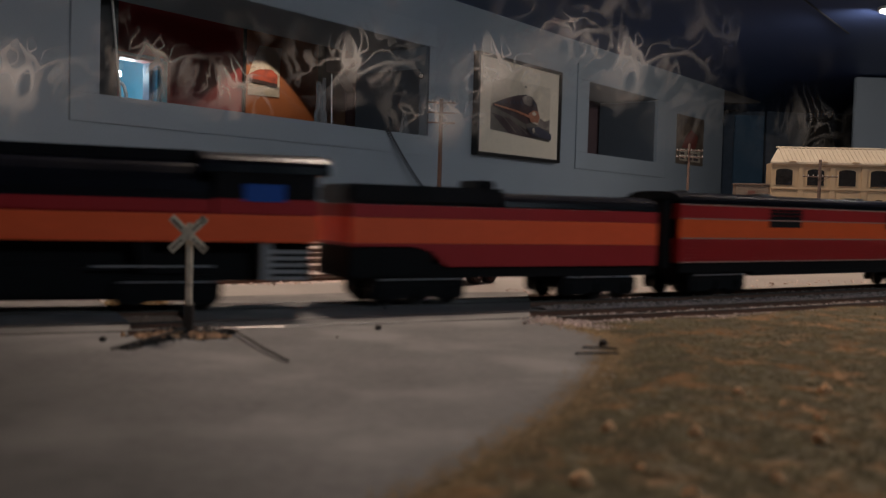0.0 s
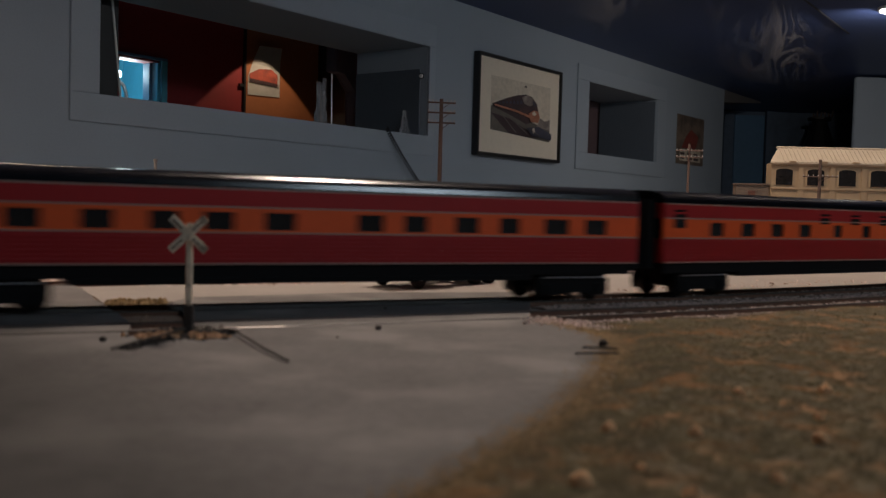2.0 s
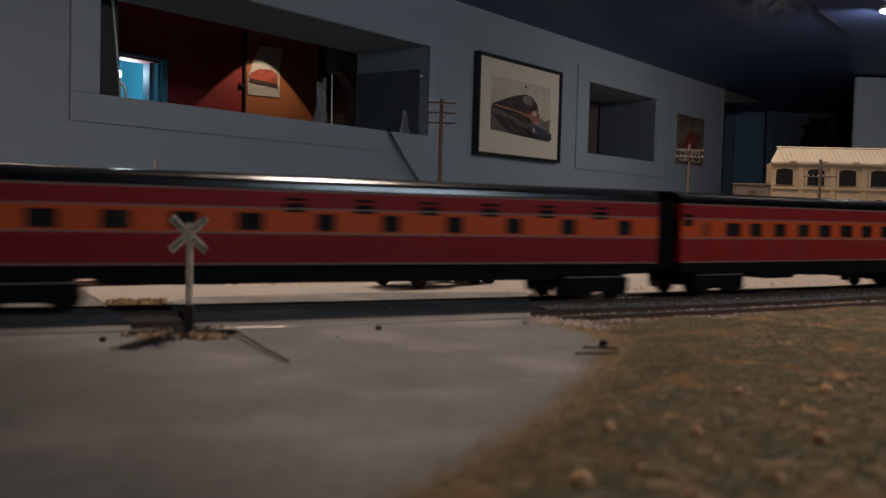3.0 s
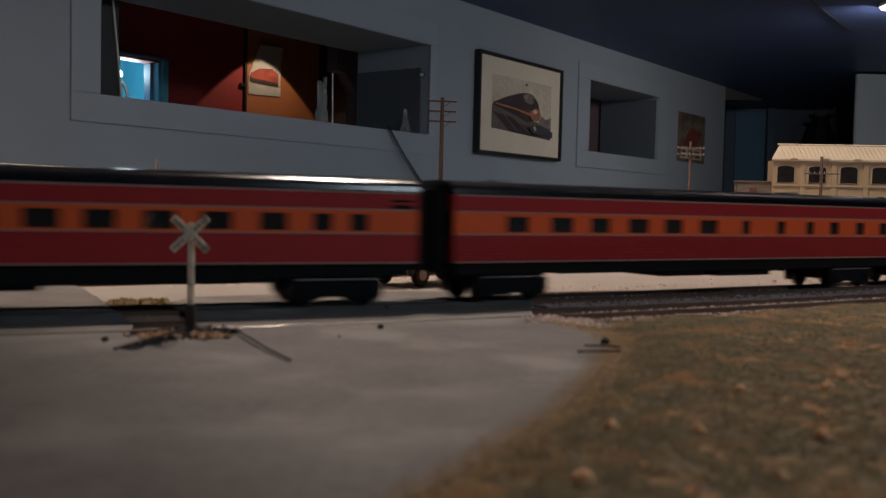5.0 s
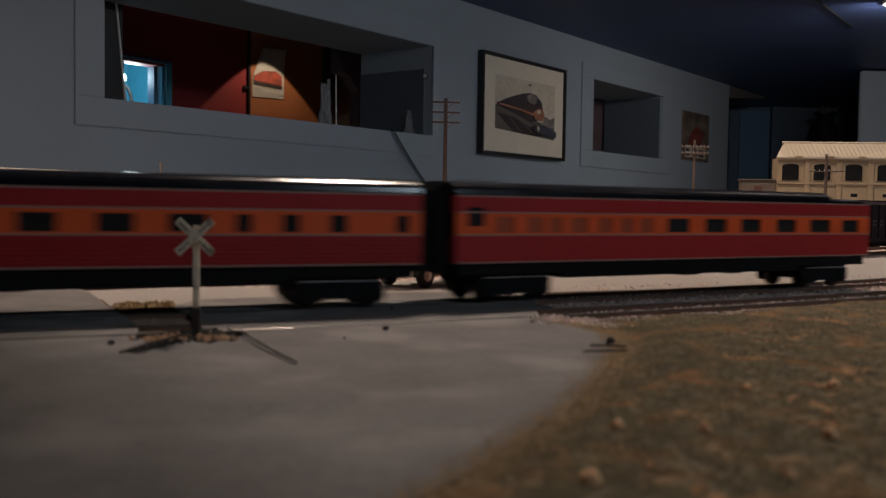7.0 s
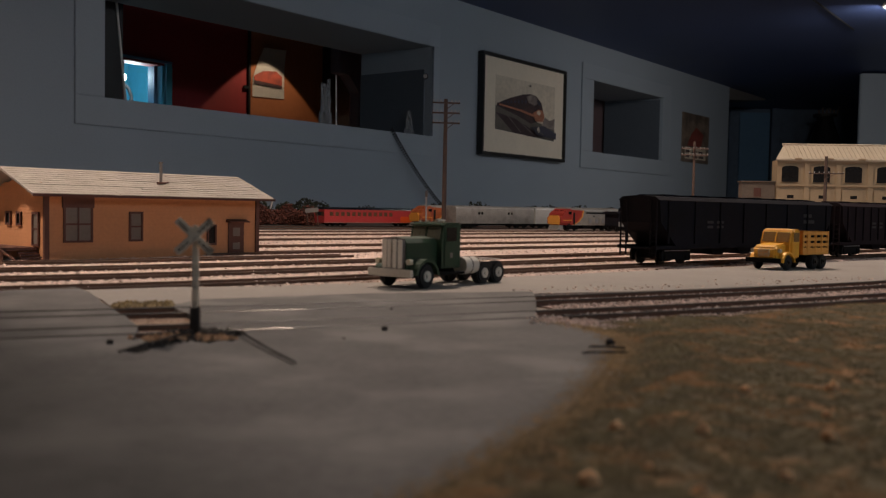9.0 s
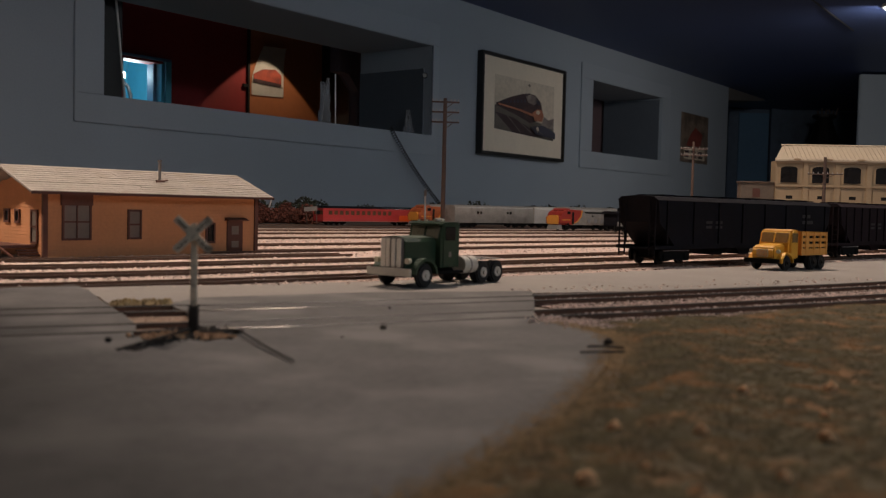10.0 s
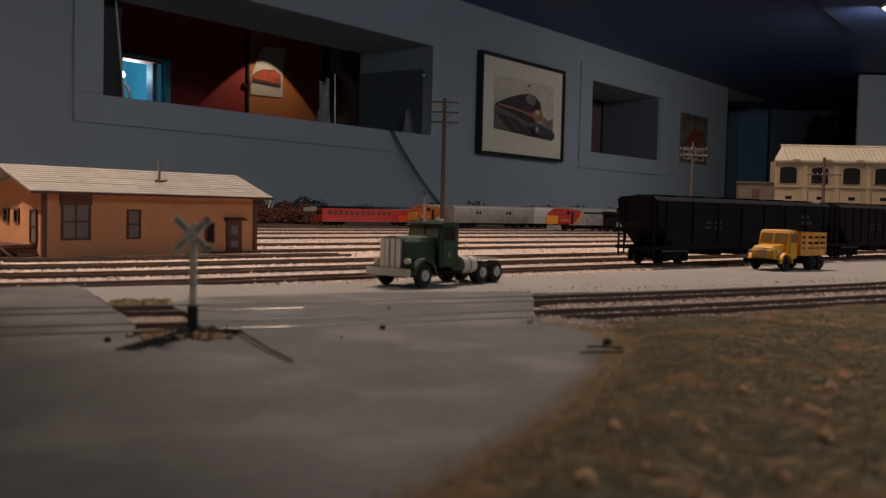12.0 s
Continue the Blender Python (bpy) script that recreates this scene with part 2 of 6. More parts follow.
# door at the end of the room
door = thing("door_1", pose(2.32, 7.55, FLOOR), "blue painted door in a dark frame", "door", kind="structure")
part("door_leaf", abox(0.03, 0.27, -0.03, 0, 0, 2.10, 0.004), M_BLUE, door)
part("door_frame", abox(-0.06, 0.02, -0.05, 0, 0, 2.14, 0.004), M_NAVY, door)
part("door_frame", abox(0.28, 0.34, -0.05, 0, 0, 2.14, 0.004), M_NAVY, door)
# sloping soffit past the wall's corner, wall colour darkened to imitate shade
bm = prism(bmesh.new(), [(3.761, 0.800), (3.761, CEIL - 0.001), (4.5, CEIL - 0.001), (4.5, 0.872)], 0.0, 0.30, axis="y")
tagged(part("soffit", bm, mat("soffit_shade", (0.15, 0.14, 0.135), 0.8, vary=0.15, scale=6), m=WALL), "sloping soffit at the end of the wall, taupe to imitate shade", "soffit", kind="structure")

# ---------------------------------------------------------------- the next room, seen through the opening
BACK = 1.50
DOOR = (0.135, 0.352, FLOOR + 0.05, 0.690)
bm = panel_with_holes(bmesh.new(), -1.6, 0.878, FLOOR, 1.5, BACK, BACK + 0.08, [DOOR])
tagged(part("wall_red", bm, M_RED, m=WALL), "deep red painted wall of the next room", "wall", kind="structure")
tagged(part("wall_orange", abox(0.882, 1.75, BACK, BACK + 0.08, FLOOR, 1.5), M_ORANGE_WALL, m=WALL),
       "burnt orange painted wall of the next room", "wall", kind="structure")
tagged(part("wall_side", abox(1.75, 1.80, 0.372, BACK + 0.08, FLOOR, 1.5), M_NAVY, m=WALL), "dark side wall of the next room", "wall", kind="structure")
tagged(part("wall_partition", abox(-1.0, -0.625, 0.378, 0.41, FLOOR, 1.5), M_BLACK, m=WALL), "black partition beside the opening", "wall", kind="structure")
tagged(part("ceiling_next_room", abox(-1.7, 4.2, 0.372, 3.0, 1.5, 1.55), M_NAVY, m=WALL), "dark ceiling of the next room", "ceiling", kind="structure")
tagged(part("wall_next_left", abox(-1.7, -1.6, 0.37, BACK + 0.08, FLOOR, 1.5), M_NAVY, m=WALL), "dark wall of the next room", "wall", kind="structure")
M_MAROON = mat("maroon_column", (0.14, 0.092, 0.098), 0.7, vary=0.15, scale=8)
tagged(part("wall_behind", abox(1.81, 4.2, 0.385, 0.43, FLOOR, 1.5), M_MAROON, m=WALL), "dull maroon wall behind the small window", "wall", kind="structure")
# small lit room behind the doorway
bm = bmesh.new()
box(bm, 0.0, 0.02, BACK + 0.082, 2.3, FLOOR, 1.2)
box(bm, 0.70, 0.72, BACK + 0.082, 2.3, FLOOR, 1.2)
box(bm, 0.0, 0.72, 2.3, 2.32, FLOOR, 1.2)
box(bm, 0.0, 0.72, BACK + 0.082, 2.32, 1.2, 1.22)
tagged(part("wall_lit_room", bm, M_CYAN, m=WALL), "cyan painted walls of a small lit room", "wall", kind="structure")
frame_ob = thing("door_2", WALL, "open doorway with pale blue frame", "door", kind="structure")
part("door_jamb", abox(0.353, 0.385, BACK - 0.02, BACK - 0.001, FLOOR, 0.70), M_CYAN, frame_ob)
part("door_head", abox(0.10, 0.385, BACK - 0.02, BACK - 0.001, 0.701, 0.712), M_BLUE, frame_ob)
part("door_leaf", abox(0.318, 0.336, BACK + 0.03, BACK + 0.078, FLOOR, 0.688), M_BLUE, frame_ob)
part("door_reveal", abox(0.3385, 0.3515, BACK - 0.006, BACK + 0.079, FLOOR + 0.06, 0.6895), M_CYAN, frame_ob)

# ---------------------------------------------------------------- the layout: ground and tracks
Y0, A0, CURVE = 0.37128, 0.48816, 0.44366      # main line: where it passes x = 0, its heading, 1 / radius
LEFT, RIGHT = -0.45, 0.60                       # beyond these it bends away, then runs straight
GAUGE, SPACING = 0.0165, 0.0484


def arc(x, y, a, k, d):
    if abs(k) < 1e-6:
        return x + d * math.cos(a), y + d * math.sin(a), a
    return x + (math.sin(a + k * d) - math.sin(a)) / k, y - (math.cos(a + k * d) - math.cos(a)) / k, a + k * d


def main_line(s, off=0.0):
    """Point and heading of the main line at distance s, off to its left."""
    if s >= 0:
        p = arc(0, Y0, A0, CURVE, min(s, RIGHT))
        if s > RIGHT:
            p = arc(*p, 0, s - RIGHT)
    else:
        p = arc(0, Y0, A0, CURVE, max(s, LEFT))
        if s < LEFT:
            p = arc(*p, -0.35, max(s, -2.3) - LEFT)
        if s < -2.3:
            p = arc(*p, 0, s + 2.3)
    x, y, a = p
    return x - math.sin(a) * off, y + math.cos(a) * off, a


def yard_line(s, off=0.0):
    """The yard's ladder of parallel tracks: straight, bending by the depot."""
    p = (-0.09, 0.463, radians(41))
    p = arc(*p, 0, s) if s >= 0 else arc(*p, 1.7, max(s, -0.28))
    if s < -0.28:
        p = arc(*p, 0, s + 0.28)
    x, y, a = p
    return x - math.sin(a) * off, y + math.cos(a) * off, a


def sweep(bm, line, s0, s1, off, outline, step=0.02):
    """Sweep an outline (side, height) along a line."""
    n = max(2, int((s1 - s0) / step) + 1)
    rings = []
    for i in range(n):
        x, y, a = line(s0 + (s1 - s0) * i / (n - 1), off)
        rings.append([bm.verts.new((x - math.sin(a) * u, y + math.cos(a) * u, z)) for u, z in outline])
    k = len(outline)
    for r, q in zip(rings, rings[1:]):
        for j in range(k):
            bm.faces.new((r[j], r[(j + 1) % k], q[(j + 1) % k], q[j]))
    bm.faces.new(rings[0])
    bm.faces.new(rings[-1][::-1])
    return bm


HEAD = [(-0.0005, -0.0006), (0.0005, -0.0006), (0.0005, -0.00015), (0.00020, -0.00003), (0, 0), (-0.00020, -0.00003), (-0.0005, -0.00015)]
WEB = [(-0.0009, -0.0024), (0.0009, -0.0024), (0.0006, -0.0019), (0.00032, -0.0017), (0.00032, -0.0006),
       (-0.00032, -0.0006), (-0.00032, -0.0017), (-0.0006, -0.0019)]


def ties(line, s0, s1, off, rng, top=-0.0019, spacing=0.0066):
    bm = bmesh.new()
    for i in range(int((s1 - s0) / spacing)):
        x, y, a = line(s0 + i * spacing, off)
        m = pose(x, y, top - 0.0009, 0, 0, math.degrees(a) + rng.uniform(-1.5, 1.5)) @ Matrix.Diagonal((0.0027, 0.030 + rng.uniform(-0.001, 0.001), 0.0018, 1))
        bmesh.ops.create_cube(bm, size=1.0, matrix=m)
    return bm


def sleepers(line, s0, s1, off, rng, root, top=-0.0019, spacing=0.0066):
    """Single sleepers on one shared mesh."""
    first = None
    for i in range(int((s1 - s0) / spacing)):
        x, y, a = line(s0 + i * spacing, off)
        m = pose(x, y, top - 0.0009, 0, 0, math.degrees(a) + rng.uniform(-1.5, 1.5))
        if first is None:
            first = part("sleeper", abox(-0.00135, 0.00135, -0.015, 0.015, -0.0009, 0.0009, 0.0002), M_TIE, root, "", m)
        else:
            clone(first, m)


def track(line, s0, s1, off, label, tie_from, tie_to, rng, group, top=-0.0020, glint_span=None):
    root = thing("railway_track", Matrix(), label, "track", group)
    dull = M_MAINRAIL if glint_span else M_DULL
    for side in (-1, 1):
        o = off + side * (GAUGE / 2 + 0.0005)
        # bright metal only on the near rail's short span, imitating a highlight
        cuts = [(s0, s1, dull)] if not glint_span or side > 0 else [(s0, glint_span[0], dull), (*glint_span, M_RAIL), (glint_span[1], s1, dull)]
        rail = part("rail", sweep(bmesh.new(), line, cuts[0][0], cuts[0][1], o, HEAD), cuts[0][2], root, "worn rail head")
        for a, b, m in cuts[1:]:
            part("rail_length", sweep(bmesh.new(), line, a, b, o, HEAD), m, rail, "bright rail head imitating a highlight" if m is M_RAIL else "")
        part("rail_web", sweep(bmesh.new(), line, s0, s1, o, WEB), M_RUST, rail, "rust-brown rail side")
    if glint_span:
        sleepers(line, tie_from, tie_from + 0.40, off, rng, root, top)
        tie_from += 0.4026
    if tie_to > tie_from:
        tagged(part("sleeper_row", ties(line, tie_from, tie_to, off, rng, top), M_TIE, root, "dark wooden sleepers"), kind="stuff")
    return root


def polygon(bm, points, lo, hi, rng, jag=0.0006, step=0.006):
    """A slab with a slightly ragged outline."""
    out = []
    for (x0, y0), (x1, y1) in zip(points, points[1:] + points[:1]):
        n = max(1, min(40, int(math.hypot(x1 - x0, y1 - y0) / step)))
        for i in range(n):
            t = i / n
            out.append((x0 + (x1 - x0) * t + rng.uniform(-jag, jag) * (i > 0), y0 + (y1 - y0) * t + rng.uniform(-jag, jag) * (i > 0)))
    prism(bm, out, lo, hi, axis="z")
    bm.normal_update()
    bmesh.ops.triangulate(bm, faces=bm.faces[:])
    return bm


rng = random.Random(4)
# ground: one sheet of plaster-covered board over the whole table
bm = box(bmesh.new(), -4.4, 5.4, -2.5, 7.0, -0.05, -0.0030)
tagged(part("ground", bm, M_BASE), "beige plaster ground of the model layout", "ground", kind="structure")

# beige roadway beyond the crossing
APRON = [(-0.1605, 0.4115), (-0.1406, 0.3752), (-0.1238, 0.3440), (-0.1030, 0.3460), (-0.098, 0.3650), (-0.0348, 0.400), (0.041, 0.426), (0.10, 0.453), (0.22, 0.528), (0.40, 0.66), (0.62, 0.85),
         (0.62, 1.02), (0.40, 0.835), (0.20, 0.668), (0.075, 0.560), (-0.025, 0.480), (-0.09, 0.435)]
M_APRON = mat("pale_roadway", (0.315, 0.278, 0.245), 0.85, vary=0.14, scale=20, bump=0.00012, fine=20, second=(0.33, 0.29, 0.25), amount=0.3)
tagged(part("pavement", polygon(bmesh.new(), APRON, -0.004, -0.0012, rng), M_APRON), "pale beige roadway beside the yard", "road", kind="structure")
# grey road with the level crossing
ROAD = [(-0.75, -0.30), (-0.75, 0.20), (-0.40, 0.318), (-0.1827, 0.384), (-0.1615, 0.4085), (-0.1412, 0.3740), (-0.1245, 0.3413), (-0.1134, 0.3208),
        (-0.1025, 0.3015), (-0.0914, 0.2778), (-0.0850, 0.2560), (-0.0600, 0.2600), (-0.0685, 0.2690), (-0.0752, 0.2874), (-0.0862, 0.3143), (-0.0985, 0.3370), (-0.0972, 0.3640),
        (-0.0348, 0.4023), (0.0410, 0.4280), (0.0370, 0.3700), (0.0330, 0.3250), (0.0385, 0.3085), (0.0455, 0.2950), (0.0499, 0.2790),
        (0.0489, 0.2592), (0.0365, 0.2129), (0.0238, 0.1750), (0.0112, 0.1481), (0.0020, 0.1283), (-0.0039, 0.1173),
        (-0.0120, 0.05), (-0.0120, -0.30)]
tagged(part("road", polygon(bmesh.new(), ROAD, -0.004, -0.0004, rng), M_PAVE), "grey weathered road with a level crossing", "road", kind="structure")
# turf beside the road, a gently uneven sheet
TURF_EDGE = [(0.0345, 0.3190), (0.0430, 0.3000), (0.0499, 0.2828), (0.0489, 0.2592), (0.0365, 0.2129), (0.0238, 0.1750), (0.0112, 0.1481),
             (0.0020, 0.1283), (-0.0039, 0.1173), (-0.0120, 0.05)]


def edge_x(y):
    for (x0, y0), (x1, y1) in zip(TURF_EDGE, TURF_EDGE[1:]):
        if y1 <= y <= y0:
            return x0 + (x1 - x0) * (y0 - y) / (y0 - y1)
    return TURF_EDGE[0][0] if y > TURF_EDGE[0][1] else TURF_EDGE[-1][0]


def turf_height(x, y):
    d = min(1.0, max(0.0, (x - edge_x(y)) / 0.02))
    return -0.0012 + 0.0016 * d + d * 0.0016 * noise.noise(Vector((x * 28, y * 28, 3))) + 0.0006 * noise.noise(Vector((x * 160, y * 160, 7)))


def front_limit(x):
    """The front track's ballast shoulder, as y over x."""
    s = x / 0.88
    for _ in range(4):
        px_, py_, a = main_line(s, -SPACING - 0.0235 - 0.011 * max(0.0, 1 - s / 0.22))
        s += (x - px_) / math.cos(a)
    return py_


def turf():
    verts, faces, rows = [], [], []
    nx, ny = 90, 110
    for j in range(ny + 1):
        row = []
        for i in range(nx + 1):
            u, w = i / nx, j / ny
            y_lo = -0.3
            yy = y_lo + (0.319 - y_lo) * (w ** 0.6)
            xx = edge_x(yy) + 0.0012 * noise.noise(Vector((yy * 150, 0, 0))) * 1.5 + 0.75 * u ** 1.7
            top = front_limit(xx)
            yy = yy if w < 0.999 else yy
            yy = y_lo + (yy - y_lo) * (top - y_lo) / (0.319 - y_lo) if xx > 0.036 and w > 0 else yy
            row.append(len(verts))
            verts.append((xx, yy, turf_height(xx, yy)))
        rows.append(row)
    for a, b in zip(rows, rows[1:]):
        for i in range(nx):
            faces.append((a[i], a[i + 1], b[i + 1], b[i]))
    me = bpy.data.meshes.new("turf")
    me.from_pydata(verts, [], faces)
    me.materials.append(M_GRASS)
    return me, verts


me, turf_points = turf()
tagged(new("turf", me), "olive and ochre flocked turf beside the road", "grass", kind="stuff")


def scatter(name, places, size, material, label, category, rng, flat=0.7):
    """Many small angular lumps joined in one mesh."""
    verts, faces = [], []
    for x, y, z in places:
        r = size * rng.uniform(0.6, 1.4)
        n = len(verts)
        for dx, dy, dz in ((1, 0, 0), (-1, 0, 0), (0, 1, 0), (0, -1, 0), (0, 0, 1), (0, 0, -0.5)):
            verts.append((x + r * dx * rng.uniform(0.6, 1.2) + r * rng.uniform(-0.3, 0.3), y + r * dy * rng.uniform(0.6, 1.2) + r * rng.uniform(-0.3, 0.3), z + r * flat * dz * rng.uniform(0.6, 1.2)))
        for a, b, c in ((0, 2, 4), (2, 1, 4), (1, 3, 4), (3, 0, 4), (2, 0, 5), (1, 2, 5), (3, 1, 5), (0, 3, 5)):
            faces.append((n + a, n + b, n + c))
    me = bpy.data.meshes.new(name)
    me.from_pydata(verts, [], faces)
    me.materials.append(material)
    return tagged(new(name, me), label, category, kind="stuff")


rng = random.Random(8)
places = []
while len(places) < 70000:
    y = 0.085 + 0.375 * rng.random() ** 1.1
    x = edge_x(y) - 0.002 + (0.02 + 0.26 * rng.random()) * rng.random()
    if y < front_limit(x) + 0.003 and x < 0.5 * y + 0.02:
        places.append((x, y, turf_height(x, y) + 0.0001))
rim = []
for _ in range(9000):
    y = rng.uniform(0.10, 0.318)
    x = edge_x(y) + rng.gauss(0.0015, 0.0030)
    rim.append((x, y, max(-0.0003, turf_height(x, y)) + 0.0001))
scatter("edge_flock", rim, 0.00030, mat("ochre_flock", (0.28, 0.175, 0.078), 0.95, vary=0.35, scale=50, piece=0.22), "ochre flock spilling over the road's edge", "grass", rng, 0.35)
scatter("turf_flock", places, 0.00034, M_TUFT, "fine flock lying on the turf", "grass", rng, 0.45)

# ballast beds: shoulders under the main tracks beyond the crossing, and across the yard
bm = sweep(bmesh.new(), main_line, 0.040, 1.2, -SPACING / 2, [(-0.0560, -0.0045), (0.052, -0.0045), (0.047, -0.0023), (-0.052, -0.0023)])
tagged(part("ballast_bed", bm, M_BALLAST), "pink gravel under the main tracks", "ballast", kind="stuff")
bm = sweep(bmesh.new(), main_line, -0.150, -0.075, -SPACING / 2, [(-0.040, -0.0045), (0.082, -0.0045), (0.082, -0.0019), (-0.040, -0.0019)])
tagged(part("ballast_bed", bm, mat("tan_ballast", (0.40, 0.27, 0.19), 0.9, vary=0.3, scale=260, bump=0.001, fine=4)), "tan gravel patch in the crossing", "ballast", kind="stuff")
YARD = [0.0, 0.060, 0.122, 0.185, 0.245, 0.345, 0.49, 0.63, 0.755, 0.91, 1.04]
bm = sweep(bmesh.new(), yard_line, 0.0, 2.2, 0.53, [(-0.556, -0.0042), (0.60, -0.0042), (0.60, -0.0018), (-0.548, -0.0018)], 0.04)
sweep(bm, yard_line, -0.60, -0.0005, 0.10, [(-0.126, -0.0042), (0.115, -0.0042), (0.110, -0.0018), (-0.118, -0.0018)], 0.04)
tagged(part("ballast_bed", bm, M_BALLAST), "broad pink gravel bed of the yard", "ballast", kind="stuff")
bm = sweep(bmesh.new(), yard_line, 0.0, 2.2, 1.02, [(-0.165, -0.0040), (0.40, -0.0040), (0.40, -0.0013), (-0.155, -0.0013)], 0.04)
tagged(part("cinder_bed", bm, M_CINDER), "dark cinder ground along the back of the yard", "ballast", kind="stuff")


def stones(n, line, s0, s1, offs, keep, z, rng):
    out = []
    while len(out) < n:
        s, o = rng.uniform(s0, s1), rng.uniform(*offs)
        if keep(s, o):
            x, y, _ = line(s, o)
            out.append((x, y, z + rng.uniform(-0.0003, 0.0003)))
    return out


rng = random.Random(12)
clear = lambda s, o: all(abs(abs(o - c) - GAUGE / 2 - 0.0005) > 0.0012 for c in (0, -SPACING))
rim = []
for _ in range(900):
    u = rng.random()
    rim.append((0.034 + 0.034 * u + rng.gauss(0, 0.003), 0.317 - 0.014 * u + rng.gauss(0, 0.005), -0.0003))
scatter("ballast_stones", rim, 0.0007, M_STONE, "pale gravel stones spilled between track and turf", "ballast", rng)
scatter("ballast_stones", stones(12500, main_line, 0.035, 0.33, (-0.0860, 0.026), lambda s, o: clear(s, o) and s > 0.050 + 0.6 * o, -0.0022, rng),
        0.0008, M_STONE, "pink and grey gravel stones of the main line", "ballast", rng)
scatter("ballast_stones", stones(2200, main_line, -0.135, -0.070, (-0.058, -0.006), lambda s, o: clear(s, o) and o < -0.006, -0.0022, rng),
        0.00065, mat("tan_stone", (0.42, 0.27, 0.19), 0.9, vary=0.2, scale=300, piece=0.35), "tan gravel in the crossing gap", "ballast", rng)
scatter("ballast_stones", stones(24000, yard_line, -0.30, 0.95, (-0.022, 0.80), lambda s, o: all(abs(abs(o - c) - GAUGE / 2 - 0.0005) > 0.0016 for c in YARD), -0.0019, rng),
        0.0012, M_STONE, "pink gravel stones of the yard", "ballast", rng)

spill = stones(420, yard_line, -0.02, 0.55, (-0.040, -0.020), lambda s, o: rng.random() < (o + 0.042) / 0.022, -0.0010, rng)
spill += stones(160, main_line, 0.06, 0.33, (0.026, 0.060), lambda s, o: rng.random() < (0.062 - o) / 0.04, -0.0010, rng)
scatter("spilled_stones", spill, 0.0007, M_STONE, "loose gravel stones spilled on the roadway", "ballast", rng)
rng = random.Random(5)
# bright spans set where the rails' highlight is imitated
track(main_line, -4.2, 2.9, 0.0, "main line track sunk in the road at the crossing", 0.05, 0.9, rng, "main line tracks", glint_span=(-0.106, -0.060))
track(main_line, -4.2, 2.9, -SPACING, "main line track beside turf, sunk in the road", 0.03, 0.9, rng, "main line tracks", glint_span=(-0.108, -0.080))
for o in YARD:
    s0 = {0.185: -0.5, 0.245: 0.06}.get(o, -0.5 if o < 0.2 else -0.2)
    s1 = 0.18 if o == 0.185 else 2.1
    track(yard_line, s0, s1, o, "rusty yard track on pink gravel", s0, min(s1, 1.5), rng, "yard tracks", -0.00170)

# ---------------------------------------------------------------- the passenger train
M_CAR_RED = mat("dark_red_paint", (0.360, 0.020, 0.022), 0.45, vary=0.08, scale=60, spec=0.25)
M_CAR_ORANGE = mat("orange_paint", (0.74, 0.104, 0.024), 0.45, vary=0.07, scale=60, spec=0.25)
M_LOCO_ORANGE = mat("vermilion_paint", (0.86, 0.115, 0.034), 0.42, vary=0.07, scale=60, spec=0.3)
M_CAR_ROOF = mat("black_roof_paint", (0.007, 0.007, 0.009), 0.20, vary=0.2, scale=60, spec=0.42)
M_CAR_LINE = mat("silver_stripe", (0.34, 0.21, 0.17), 0.45, vary=0.05, scale=60)
M_UNDER = mat("black_underframe", (0.0065, 0.0062, 0.0065), 0.8, vary=0.3, scale=90, spec=0.15)
M_PANE = mat("dark_window_glass", (0.010, 0.011, 0.013), 0.12, vary=0.1, scale=60, spec=0.6)
M_CURTAIN = mat("drawn_blind", (0.35, 0.055, 0.012), 0.6, vary=0.1, scale=90)
M_WHEEL = mat("wheel_steel", (0.035, 0.033, 0.032), 0.4, metal=0.8, vary=0.2, scale=90)
M_WEATHER = mat("grey_vent_metal", (0.30, 0.30, 0.31), 0.4, metal=0.5, vary=0.1, scale=90)
HALF = 0.0170
Z_SILL, Z_LOW, Z_HIGH, Z_LETTER, Z_TOP = 0.0158, 0.0265, 0.0352, 0.0420, 0.0476
LINE_SPEED, LINE_GAIN = 0.28354, 0.0085


def moved(t):
    return LINE_SPEED * (t + LINE_GAIN * (t - 3.5) ** 2 / 2)


def roof_outline(half=HALF, z0=Z_LETTER, z1=Z_TOP, n=12):
    out = [(half, z0)]
    for i in range(n + 1):
        a = math.pi * i / n
        c, s = math.cos(a), math.sin(a)
        out.append((half * (abs(c) ** 0.62) * (1 if c > 0 else -1), z0 + 0.0004 + (z1 - z0 - 0.0004) * abs(s) ** 0.8))
    out.append((-half, z0))
    return out


